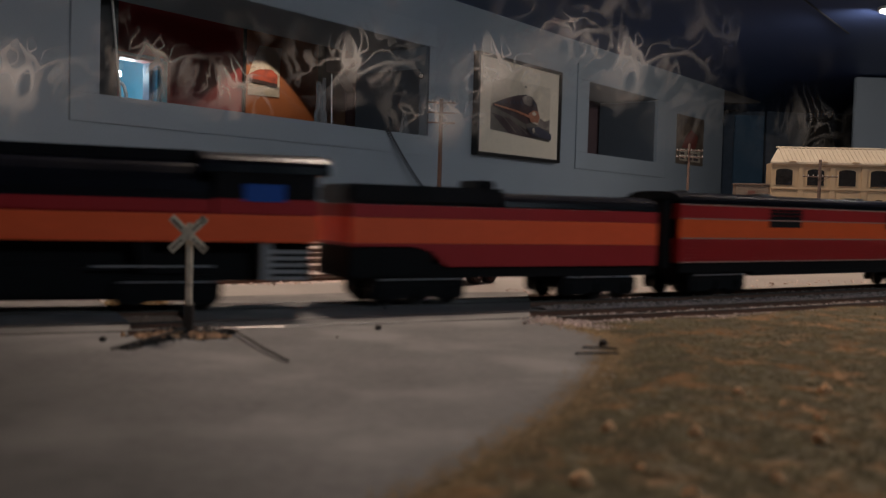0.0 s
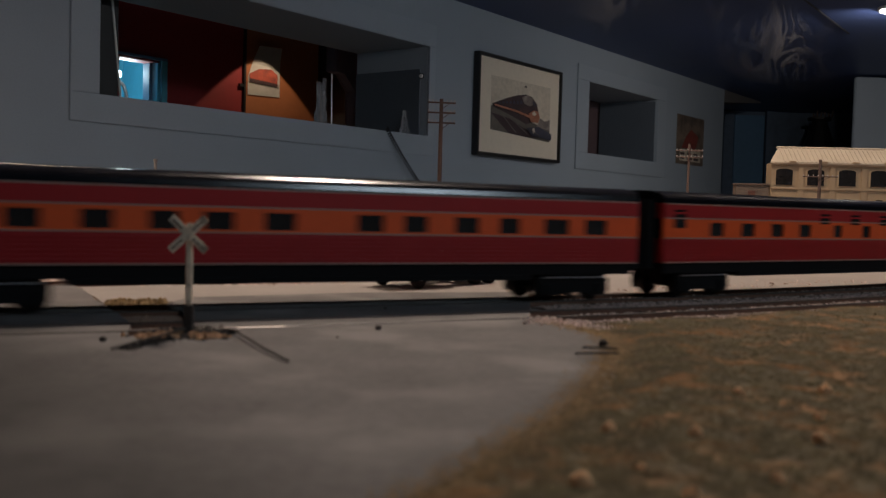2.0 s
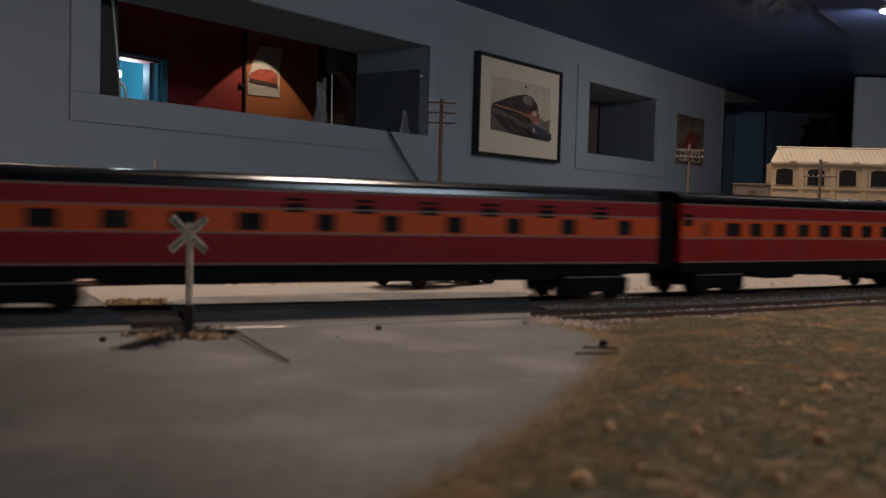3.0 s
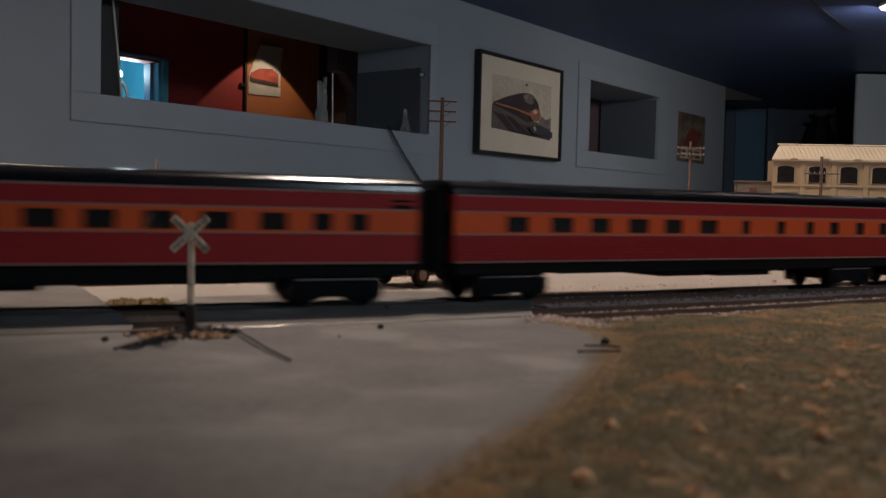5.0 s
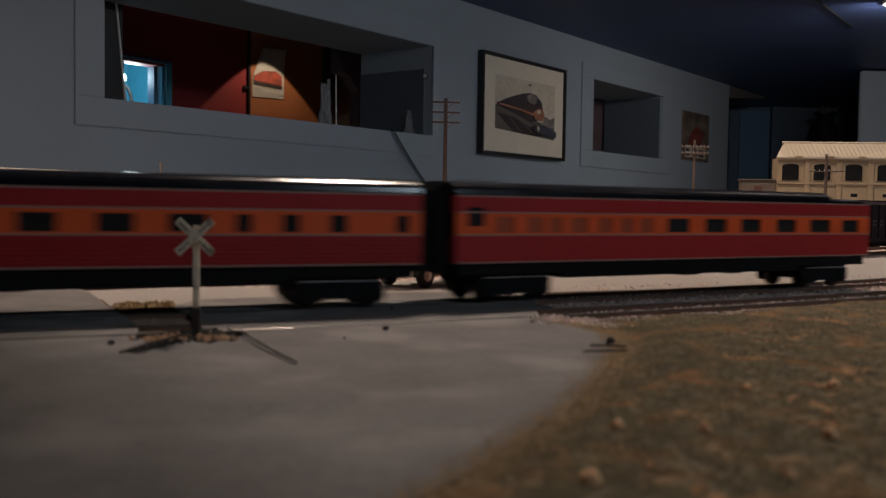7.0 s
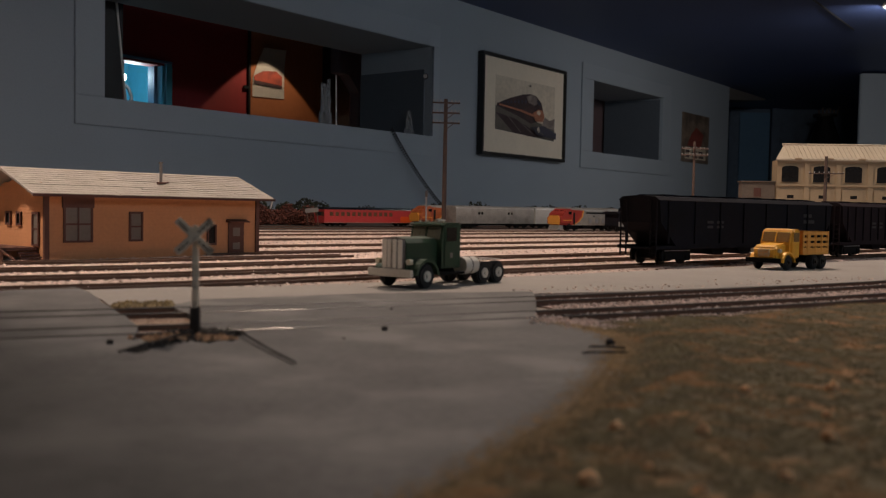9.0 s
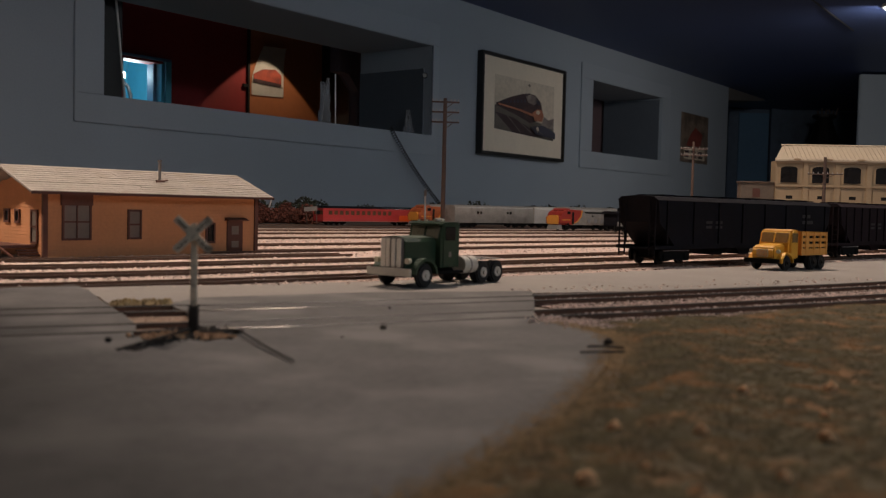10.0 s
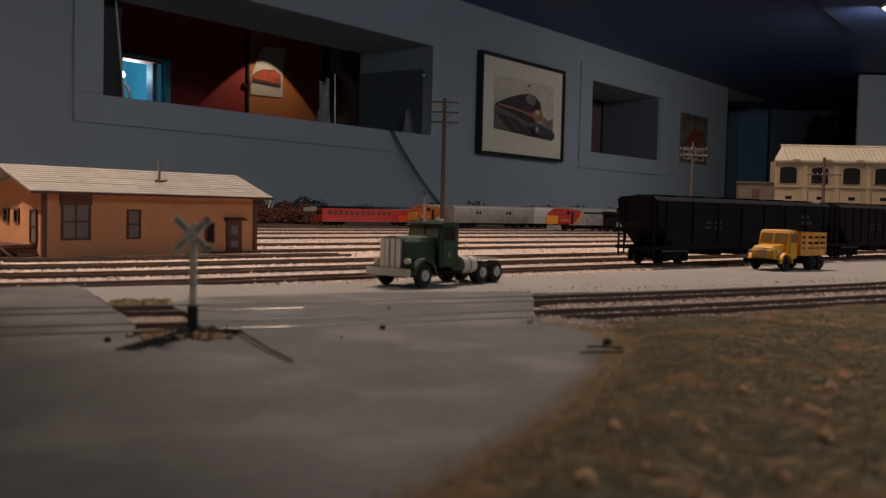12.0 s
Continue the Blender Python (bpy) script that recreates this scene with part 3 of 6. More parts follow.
def bogie(parent, x, axles):
    """A truck with deep side frames, springs and wheelsets."""
    half = 0.0195 if axles == 3 else 0.0175
    b = part("bogie", abox(x - half + 0.003, x + half - 0.003, -0.0125, 0.0125, 0.0055, 0.0120, 0.0008), M_UNDER, parent)
    for side in (-1, 1):
        y0, y1 = side * 0.0118, side * 0.0138
        bm = prism(bmesh.new(), [(x - half, 0.0046), (x - half + 0.0012, 0.0026), (x - 0.0075, 0.0026), (x - 0.0055, 0.0036), (x + 0.0055, 0.0036), (x + 0.0075, 0.0026), (x + half - 0.0012, 0.0026), (x + half, 0.0046),
                                 (x + half, 0.0090), (x + half - 0.002, 0.0112), (x - half + 0.002, 0.0112), (x - half, 0.0090)], y0, y1, "y")
        for k in range(axles):
            u = x - (half - 0.005) + 2 * (half - 0.005) * k / (axles - 1)
            box(bm, u - 0.0022, u + 0.0022, y0, side * 0.0146, 0.0026, 0.0080, 0.0005)
        part("side_frame", bm, M_UNDER, b)
        # pale metal imitates the bright glints along the trucks
        part("equaliser_bar", abox(x - half + 0.002, x + half - 0.002, side * 0.0147, side * 0.0151, 0.0098, 0.0102), M_WEATHER, b, "bar made pale to imitate highlights")
    for i in range(axles):
        xx = x - (half - 0.0055) + 2 * (half - 0.0055) * i / (axles - 1)
        bm = bmesh.new()
        rod(bm, (xx, -0.0095, 0.0052), (xx, 0.0095, 0.0052), 0.0009)
        for side in (-1, 1):
            rod(bm, (xx, side * 0.0076, 0.0052), (xx, side * 0.0098, 0.0052), 0.0052, 18)
        part("wheelset", bm, M_WHEEL, b)


def passenger_car(S, length, windows, label, letter_windows=(), blinds=(), axles=2, tail=False, ribs=True, doors=(), vents=(), boxes=(), skirt=0.0092):
    """A streamlined coach; windows are (from, to) along it from its leading end, 0 to 1. The train leads towards -x."""
    car = thing("passenger_car", Matrix(), label, "railway car", "cars of the passing train")
    run = length - 0.0085
    L = length - 0.0128
    x0, x1 = -L / 2, L / 2

    def at(u):
        return -run / 2 + run * u
    # lower side with fluting
    bm = abox(x0, x1, -HALF, HALF, Z_SILL, Z_LOW)
    low = part("lower_side", bm, M_CAR_RED, car, "fluted dark red lower side" if ribs else "smooth dark red lower side")
    for i in range(6 if ribs else 0):
        z = Z_SILL + 0.0014 + i * 0.0015
        for side in (-1, 1):
            part("flute", abox(x0 + 0.002, x1 - 0.002, side * HALF, side * (HALF + 0.0006), z, z + 0.0007), M_CAR_RED, low)
    # window band: core, pillars, panes
    part("interior", abox(x0 + 0.001, x1 - 0.001, -HALF + 0.0016, HALF - 0.0016, Z_LOW, Z_HIGH), M_UNDER, car)
    zl, zh = Z_LOW + 0.0012, Z_HIGH - 0.0014
    wins = sorted([*windows, *blinds])
    for side in (-1, 1):
        y0, y1 = side * (HALF - 0.0016), side * HALF
        band = part("window_band", abox(x0, x1, y0, y1, Z_LOW, zl), M_CAR_ORANGE, car, "orange window band")
        part("band_top", abox(x0, x1, y0, y1, zh, Z_HIGH), M_CAR_ORANGE, band)
        edge = x0
        for a, b in [(at(a), at(b)) for a, b in wins] + [(x1, x1)]:
            part("pillar", abox(edge, a, y0, y1, zl, zh), M_CAR_ORANGE, band)
            edge = b
    for side in (-1, 1):
        y = side * (HALF - 0.0009)
        for a, b in wins:
            drawn = (a, b) in blinds
            part("pane" if not drawn else "blind", abox(at(a), at(b), y - 0.0002, y + 0.0002, zl, zh), M_CURTAIN if drawn else M_PANE, car)
        for a, b, za, zb in letter_windows:
            part("pane", abox(at(a), at(b), side * HALF, side * (HALF + 0.00025), za, zb), M_PANE, car)
        for a, b, za, zb in doors:
            part("door", abox(at(a), at(b), side * HALF, side * (HALF + 0.0003), za, zb, 0.0001), M_PANE, car)
    bm = abox(x0, x1, -HALF, HALF, Z_HIGH, Z_LETTER)
    board = part("letterboard", bm, M_CAR_RED, car, "dark red letterboard")
    for i in range(2):
        for side in (-1, 1):
            part("flute", abox(x0 + 0.002, x1 - 0.002, side * HALF, side * (HALF + 0.0003), Z_HIGH + 0.0022 + 0.0019 * i, Z_HIGH + 0.0030 + 0.0019 * i), M_CAR_RED, board)
    for z in (Z_SILL, Z_LOW, Z_HIGH, Z_LETTER - 0.0006):
        bm = bmesh.new()
        for side in (-1, 1):
            box(bm, x0 + 0.0005, x1 - 0.0005, side * HALF, side * (HALF + 0.00035), z, z + 0.00055)
        part("stripe", bm, M_CAR_LINE, car, "thin silver stripe")
    # roof
    bm = bmesh.new()
    prism(bm, roof_outline(), x0, x1)
    if tail:
        for v in bm.verts:
            if v.co.x > x1 - 0.001:
                v.co.y *= 0.8
                v.co.z = Z_LETTER + (v.co.z - Z_LETTER) * 0.45
        prism(bm, roof_outline(), x0, x1 - 0.030)
    part("roof", bm, M_CAR_ROOF, car, "glossy black roof", smooth=False)
    for u in vents:
        part("roof_vent", abox(at(u) - 0.004, at(u) + 0.004, -0.008, 0.000, Z_TOP - 0.0012, Z_TOP + 0.0007, 0.0004), M_WEATHER, car)
    # ends: diaphragms
    for x, s in ((x0, -1), (x1, 1)):
        if tail and s > 0:
            continue
        bm = bmesh.new()
        for i in range(5):
            e = 0.0004 * (i % 2)
            box(bm, x + s * 0.0012 * i, x + s * 0.0012 * (i + 1), -0.0125 + e, 0.0125 - e, 0.0130 + e, 0.0435 - e)
        part("diaphragm", bm, M_UNDER, car, "black folded end diaphragm")
    # underframe, boxes and trucks
    bm = abox(x0 + 0.002, x1 - 0.002, -0.0155, 0.0155, 0.0112, Z_SILL)
    box(bm, x0 + 0.052, x1 - 0.052, -0.0160, 0.0160, skirt, 0.0113)
    part("underframe", bm, M_UNDER, car, "black skirted underframe")
    for a, b, z in boxes:
        part("equipment_box", abox(at(a), at(b), -0.0145, 0.0145, z, skirt + 0.0004, 0.0005), M_UNDER, car)
    bogie(car, x0 + 0.030, axles)
    bogie(car, x1 - 0.030, axles)
    return car


def even(a, b, n, w):
    """n windows of width w spread from a to b."""
    return [(a + (b - a) * i / (n - 1) - w / 2, a + (b - a) * i / (n - 1) + w / 2) for i in range(n)]


CARS = []


def add(car, lead, length):
    CARS.append((car, lead + length / 2, length * 0.34))


BOXES = [(0.30, 0.40, 0.0075), (0.46, 0.52, 0.0085), (0.58, 0.68, 0.0075)]
add(passenger_car(0, 0.2543, [], "dark red and orange baggage car with a black roof", ribs=True, axles=3,
                  doors=[(0.262, 0.362, Z_HIGH - 0.003, Z_LETTER - 0.0012), (0.662, 0.726, Z_HIGH - 0.003, Z_LETTER - 0.0012)], vents=(0.08, 0.30, 0.62), boxes=[]), 0.1178, 0.2543)
add(passenger_car(0, 0.2908, [(0.127, 0.164), (0.205, 0.241), (0.280, 0.315), (0.343, 0.381), (0.418, 0.458), (0.540, 0.577), (0.606, 0.641), (0.682, 0.719), (0.752, 0.785), (0.826, 0.868), (0.896, 0.935)], "dark red and orange coach with large windows and black roof",
                  letter_windows=[(0.020, 0.041, Z_HIGH - 0.003, Z_HIGH + 0.004)], blinds=[(0.072, 0.100)], boxes=[]), 0.3720, 0.2908)
add(passenger_car(0, 0.2923, even(0.130, 0.363, 4, 0.034) + [(c - 0.013, c + 0.013) for c in (0.460, 0.550, 0.644, 0.737, 0.829, 0.930)], "dark red and orange sleeping car with staggered windows",
                  letter_windows=[(u, v, Z_HIGH - 0.0010, Z_HIGH + 0.0044) for u, v in even(0.419, 0.884, 6, 0.027)] + [(0.030, 0.056, Z_HIGH - 0.004, Z_HIGH + 0.004)], boxes=[]), 0.6628, 0.2923)
add(passenger_car(0, 0.2267, [(0.145, 0.194), (0.224, 0.264), (0.306, 0.347), (0.388, 0.431), (0.466, 0.512), (0.549, 0.598), (0.634, 0.678), (0.714, 0.757)], "dark red and orange coffee car with close-set windows",
                  blinds=[(0.068, 0.098), (0.80, 0.83), (0.856, 0.903)], letter_windows=[(0.016, 0.042, Z_HIGH - 0.003, Z_HIGH + 0.003)], ribs=False, boxes=BOXES), 0.9552, 0.2267)
add(passenger_car(0, 0.2267, [(0.03, 0.08), (0.120, 0.171), (0.207, 0.257), (0.288, 0.340), (0.375, 0.425), (0.456, 0.502), (0.540, 0.588), (0.627, 0.675), (0.717, 0.763), (0.805, 0.838), (0.868, 0.900)], "dark red and orange dining car with wide windows",
                  letter_windows=[(0.942, 0.980, Z_HIGH + 0.0006, Z_HIGH + 0.004)], ribs=False, boxes=BOXES[:1]), 1.1819, 0.2267)
add(passenger_car(0, 0.2888, [(0.094, 0.132), (0.173, 0.214), (0.247, 0.284), (0.322, 0.363), (0.397, 0.437), (0.474, 0.516), (0.575, 0.594), (0.662, 0.683), (0.738, 0.760), (0.805, 0.829), (0.878, 0.903), (0.950, 0.976)], "dark red and orange parlour car with mixed windows",
                  vents=(0.11, 0.74), boxes=[(0.40, 0.50, 0.0085), (0.53, 0.66, 0.0080)], skirt=0.0108), 1.4086, 0.2888)
add(passenger_car(0, 0.2896, [(0.076, 0.116), (0.173, 0.214), (0.253, 0.295), (0.339, 0.378), (0.423, 0.462), (0.507, 0.549), (0.590, 0.632), (0.670, 0.716), (0.749, 0.769), (0.807, 0.829), (0.868, 0.891), (0.957, 0.975)], "dark red and orange chair car with a row of wide windows",
                  blinds=[(0.02, 0.045)], vents=(0.05, 0.42), boxes=BOXES[:2]), 1.6974, 0.2896)
add(passenger_car(0, 0.2626, [(0.436, 0.489), (0.527, 0.581), (0.618, 0.671), (0.715, 0.768), (0.810, 0.869), (0.906, 0.957)], "dark red and orange observation car ending the train",
                  blinds=[(0.080, 0.113), (0.139, 0.171), (0.182, 0.209), (0.226, 0.259), (0.282, 0.312), (0.330, 0.360), (0.373, 0.404)], letter_windows=[(0.029, 0.058, Z_HIGH - 0.005, Z_HIGH + 0.003)], tail=True, ribs=False, vents=(0.06, 0.10),
                  boxes=[(0.48, 0.53, 0.0085), (0.60, 0.64, 0.0085)]), 1.9870, 0.2626)


def tender():
    car = thing("locomotive_tender", Matrix(), "black, red and orange streamlined locomotive tender", "tender", "cars of the passing train")
    L = 0.1435
    x0, x1 = -L / 2, L / 2
    part("lower_side", prism(bmesh.new(), [(x0 + 0.040, Z_SILL - 0.001), (x1, Z_SILL - 0.001), (x1, 0.0235), (x0, 0.0235), (x0, 0.0225), (x0 + 0.026, 0.0225), (x0 + 0.033, 0.0205)], -HALF, HALF, "y"), M_CAR_RED, car)
    part("orange_band", abox(x0, x1, -HALF, HALF, 0.0236, 0.0330), M_LOCO_ORANGE, car)
    part("upper_side", abox(x0, x1, -HALF, HALF, 0.0331, 0.0378), M_CAR_RED, car)
    bm = prism(bmesh.new(), roof_outline(HALF, 0.0379, 0.0440), x0 + 0.066, x1)
    part("water_deck", bm, M_CAR_ROOF, car)
    bm = abox(x0, x0 + 0.066, -HALF + 0.001, HALF - 0.001, 0.0379, 0.0452, 0.0012)
    box(bm, x0 + 0.058, x0 + 0.066, -0.008, 0.008, 0.045, 0.0485, 0.0008)
    part("oil_bunker", bm, M_CAR_ROOF, car)
    part("underframe", abox(x0, x1, -0.0150, 0.0150, 0.0105, 0.0160), M_UNDER, car)
    part("front_apron", abox(x0, x0 + 0.034, -0.0160, 0.0160, 0.0110, 0.0222, 0.0005), M_UNDER, car)
    bogie(car, x0 + 0.030, 3)
    bogie(car, x1 - 0.028, 3)
    return car


def locomotive():
    car = thing("steam_locomotive", Matrix(), "black streamlined steam locomotive with red and orange skirts", "locomotive", "cars of the passing train")
    L = 0.285
    x0, x1 = -L / 2, L / 2
    bm = bmesh.new()
    rod(bm, (x0 + 0.012, 0, 0.0375), (x1 - 0.036, 0, 0.0375), 0.0145, 28)
    rod(bm, (x0, 0, 0.0375), (x0 + 0.012, 0, 0.0375), 0.0105, 28, r2=0.0145)
    part("boiler", bm, M_CAR_ROOF, car, "glossy black boiler", smooth=False)
    part("skyline_casing", abox(x0 + 0.03, x1 - 0.036, -0.0052, 0.0052, 0.049, 0.0548, 0.0018), M_CAR_ROOF, car)
    part("chimney", cyl(bmesh.new(), 0.0035, 0.006, pose(x0 + 0.04, 0, 0.0565)), M_UNDER, car)
    part("headlight", cyl(bmesh.new(), 0.0035, 0.004, pose(x0 - 0.001, 0, 0.041, 0, 90, 0)), M_WEATHER, car)
    part("upper_skirt", abox(x0 + 0.02, x1 - 0.036, -0.0165, 0.0165, 0.0331, 0.0378, 0.0006), M_CAR_RED, car)
    part("orange_skirt", abox(x0 + 0.02, x1, -HALF, HALF, 0.0236, 0.0330, 0.0004), M_LOCO_ORANGE, car)
    cab = part("cab", abox(x1 - 0.036, x1, -HALF, HALF, 0.0384, 0.0480, 0.0006), M_CAR_ROOF, car, "black upper cab")
    part("cab_side", abox(x1 - 0.0358, x1, -HALF, HALF, 0.0331, 0.0384, 0.0003), M_CAR_RED, cab, "dark red lower cab side")
    bm = prism(bmesh.new(), roof_outline(HALF + 0.0006, 0.0470, 0.0545), x1 - 0.040, x1 + 0.004)
    part("roof", bm, M_CAR_ROOF, cab)
    # blue colour of the glass imitates a reflection
    m_blue = mat("cab_glass_reflection", (0.03, 0.09, 0.34), 0.15, vary=0.1, scale=60)
    for side in (-1, 1):
        part("window", abox(x1 - 0.026, x1 - 0.012, side * HALF, side * (HALF + 0.0004), 0.0375, 0.0435), m_blue, cab, "cab window with a blue reflection in its colour")
    part("frame", abox(x0, x1, -0.009, 0.009, 0.010, 0.0237), M_UNDER, car)
    part("ash_pan", abox(x0 + 0.165, x1 - 0.062, -0.0115, 0.0115, 0.0040, 0.0160, 0.001), M_UNDER, car)
    for side in (-1, 1):
        part("running_rail", abox(x1 - 0.074, x1 - 0.036, side * 0.0150, side * 0.0156, 0.0150, 0.0156), M_WEATHER, car, "bright running board edge")
        part("hanger", abox(x1 - 0.060, x1 - 0.056, side * 0.0090, side * 0.0150, 0.0151, 0.0236), M_UNDER, car)
    part("cylinder_block", abox(x0 + 0.038, x0 + 0.062, -0.0165, 0.0165, 0.008, 0.0225, 0.002), M_UNDER, car)
    for i in range(4):
        bm = bmesh.new()
        x = x0 + 0.086 + 0.0245 * i
        for side in (-1, 1):
            rod(bm, (x, side * 0.0076, 0.0116), (x, side * 0.0104, 0.0116), 0.0116, 24)
        part("driving_wheel", bm, M_UNDER, car)
    for side in (-1, 1):
        part("side_rod", abox(x0 + 0.084, x0 + 0.163, side * 0.0108, side * 0.0122, 0.0080, 0.0100, 0.0003), M_WHEEL, car, "steel side rod")
        part("main_rod", rod(bmesh.new(), (x0 + 0.06, side * 0.0135, 0.0125), (x0 + 0.111, side * 0.0135, 0.009), 0.0011), M_WHEEL, car)
    bogie(car, x0 + 0.022, 2)
    bogie(car, x1 - 0.050, 2)
    stair = part("step_frame", abox(x1 - 0.019, x1 - 0.016, -0.0152, 0.0152, 0.0105, 0.0237), M_WEATHER, car, "pale metal step frame")
    for i in range(5):
        for side in (-1, 1):
            part("cab_step", abox(x1 - 0.0159, x1 - 0.003, side * 0.0140, side * 0.0152, 0.0105 + 0.0023 * i, 0.0118 + 0.0023 * i), M_WEATHER, stair)
    return car


add(tender(), -0.0343, 0.1515)
CARS[-1] = (CARS[-1][0], CARS[-1][1], 0.045)
CARS.append((locomotive(), -0.0420 - 0.1425, 0.075))


def ride(car, middle, reach):
    """Rows for a car whose two trucks follow the main line."""
    rows = []
    for i in range(0, 121, 2):
        t = i / 10
        s = middle - moved(t)
        ax, ay, _ = main_line(s - reach)
        bx, by, _ = main_line(s + reach)
        rows.append((t, pose((ax + bx) / 2, (ay + by) / 2, 0.0, 0, 0, math.degrees(math.atan2(by - ay, bx - ax)))))
    walk(car, rows)

# ---------------------------------------------------------------- depot
M_OCHRE = mat("ochre_clapboard", (0.52, 0.235, 0.105), 0.75, vary=0.10, scale=50, bump=0.0001)
M_BROWN = mat("brown_trim", (0.095, 0.034, 0.022), 0.65, vary=0.2, scale=80)
M_SHINGLE = mat("pale_shingle", (0.30, 0.26, 0.225), 0.85, vary=0.24, scale=60, bump=0.0002, second=(0.27, 0.23, 0.19), amount=0.3)
M_DIMPANE = mat("milky_window", (0.16, 0.135, 0.115), 0.35, vary=0.1, scale=80)
M_DARKPANE = mat("dark_pane", (0.015, 0.014, 0.014), 0.15, vary=0.1, scale=80)
M_CHIM = mat("grey_stack", (0.25, 0.22, 0.20), 0.6, metal=0.3, vary=0.2, scale=90)


def sash_window(parent, x0, x1, z0, z1, y, rows, cols, out, pane=None, shift=None):
    """A framed window on a wall in the x-z plane; out is -1 or 1 for the side it faces."""
    t = 0.0014
    cw, rh = (x1 - x0 - 2 * t) / cols, (z1 - z0 - 2 * t) / rows
    holes = [(x0 + t + i * cw + 0.0004 * (i > 0), x0 + t + (i + 1) * cw - 0.0004 * (i < cols - 1), z0 + t + j * rh + 0.0006 * (j > 0), z0 + t + (j + 1) * rh - 0.0006 * (j < rows - 1))
             for i in range(cols) for j in range(rows)]
    f = panel_with_holes(bmesh.new(), x0, x1, z0, z1, y + out * 0.0011, y, holes)
    w = part("window", f, M_BROWN, parent, "brown sash window", m=shift)
    for i in range(cols):
        for j in range(rows):
            a, b = x0 + (x1 - x0) * i / cols, x0 + (x1 - x0) * (i + 1) / cols
            c, d = z0 + (z1 - z0) * j / rows, z0 + (z1 - z0) * (j + 1) / rows
            part("pane", abox(a + 0.0004, b - 0.0004, y, y + out * 0.0003, c, d), pane or M_DIMPANE, w)
    return w


def depot():
    d = thing("depot", pose(-0.2590, 0.6046, -0.0024, 0, 0, 49.6), "ochre clapboard depot with brown trim and pale roof", "building")
    L, Wd, H, R = 0.1705, 0.070, 0.0475, 0.0605
    bm = prism(bmesh.new(), [(0, 0), (Wd, 0), (Wd, H - 0.001), (Wd / 2, R - 0.003), (0, H - 0.001)], 0, L)
    part("wall", bm, M_OCHRE, d, "ochre clapboard walls")
    bm = bmesh.new()
    for i in range(17):
        z = 0.0012 + i * 0.0023
        prism(bm, [(0, z), (-0.00028, z), (0, z + 0.0021)], 0.002, L - 0.002)
    tagged(part("clapboard", bm, M_OCHRE, d), kind="stuff")
    bm = bmesh.new()
    for i in range(22):
        z = 0.0012 + i * 0.0023
        w = Wd if z < H else Wd * max(0.02, (R - z) / (R - H))
        prism(bm, [(0, z), (-0.00028, z), (0, z + 0.0021)], Wd / 2 - w / 2 + 0.001, Wd / 2 + w / 2 - 0.001, "y")
    tagged(part("clapboard", bm, M_OCHRE, d), kind="stuff")
    for x, y in ((0, 0), (L, 0), (0, Wd), (L, Wd)):
        part("corner_board", abox(x - 0.0016, x + 0.0016, y - 0.0012, y + 0.0012, 0, H), M_BROWN, d)
    # roof: two slabs with courses of shingles
    ov, ex = 0.0125, 0.0150
    roof_rng = random.Random(17)
    slope = (R - H) / (Wd / 2)
    for side in (0, 1):
        def yy(v):
            return v if side == 0 else Wd - v
        pts = [(yy(-ov), H - ov * slope), (yy(Wd / 2), R), (yy(Wd / 2), R + 0.0012), (yy(-ov), H - ov * slope + 0.0012)]
        roof = part("roof", prism(bmesh.new(), pts, -ex, L + ex - 0.007), M_SHINGLE, d, "pale weathered shingle roof")
        for k in range(12):
            v0 = -ov + (Wd / 2 + ov) * k / 12
            v1 = v0 + (Wd / 2 + ov) / 12
            z0, z1 = H + v0 * slope + 0.0012, H + v1 * slope + 0.0012
            x = -ex
            while x < L + ex - 0.007:
                w = min(L + ex - 0.007 - x, roof_rng.uniform(0.035, 0.085))
                up = 0.00022 + 0.00025 * roof_rng.random() ** 3
                gap = 0.0003 if roof_rng.random() < 0.75 else 0.0040
                part("shingle_strip", prism(bmesh.new(), [(yy(v0), z0), (yy(v0), z0 + up), (yy(v1), z1 + 0.00005), (yy(v1), z1)], x, x + max(0.004, w - gap)), M_SHINGLE, roof)
                x += w
    part("fascia", abox(-ex, L + ex - 0.007, -ov - 0.0006, -ov, H - ov * slope - 0.0006, H - ov * slope + 0.0010), M_BROWN, d)
    for i in range(18):
        x = 0.004 + i * (L - 0.008) / 17
        part("bracket", prism(bmesh.new(), [(0, H - 0.0040), (0, H - 0.0008), (-0.0075, H - 0.0040), (-0.0060, H - 0.0046)], x - 0.0008, x + 0.0008), M_BROWN, d)
    # front windows and doors
    sash_window(d, 0.0113, 0.0320, 0.0120, 0.0366, -0.0003, 2, 2, -1)
    part("header_board", abox(0.0105, 0.0328, -0.0016, 0, 0.0352, 0.0426), M_BROWN, d)
    sash_window(d, 0.0590, 0.0698, 0.0122, 0.0330, -0.0003, 2, 1, -1)
    sash_window(d, 0.1236, 0.1320, 0.0085, 0.0240, -0.0003, 1, 1, -1, M_DARKPANE)
    dr = part("door", abox(0.1430, 0.1575, -0.0010, 0.0002, 0.0002, 0.0255), M_BROWN, d, "brown panelled door")
    part("pane", abox(0.1470, 0.1535, -0.0013, -0.0010, 0.0150, 0.0215), M_DIMPANE, dr)
    part("pane", abox(0.1470, 0.1535, -0.0013, -0.0010, 0.0050, 0.0100), M_DIMPANE, dr)
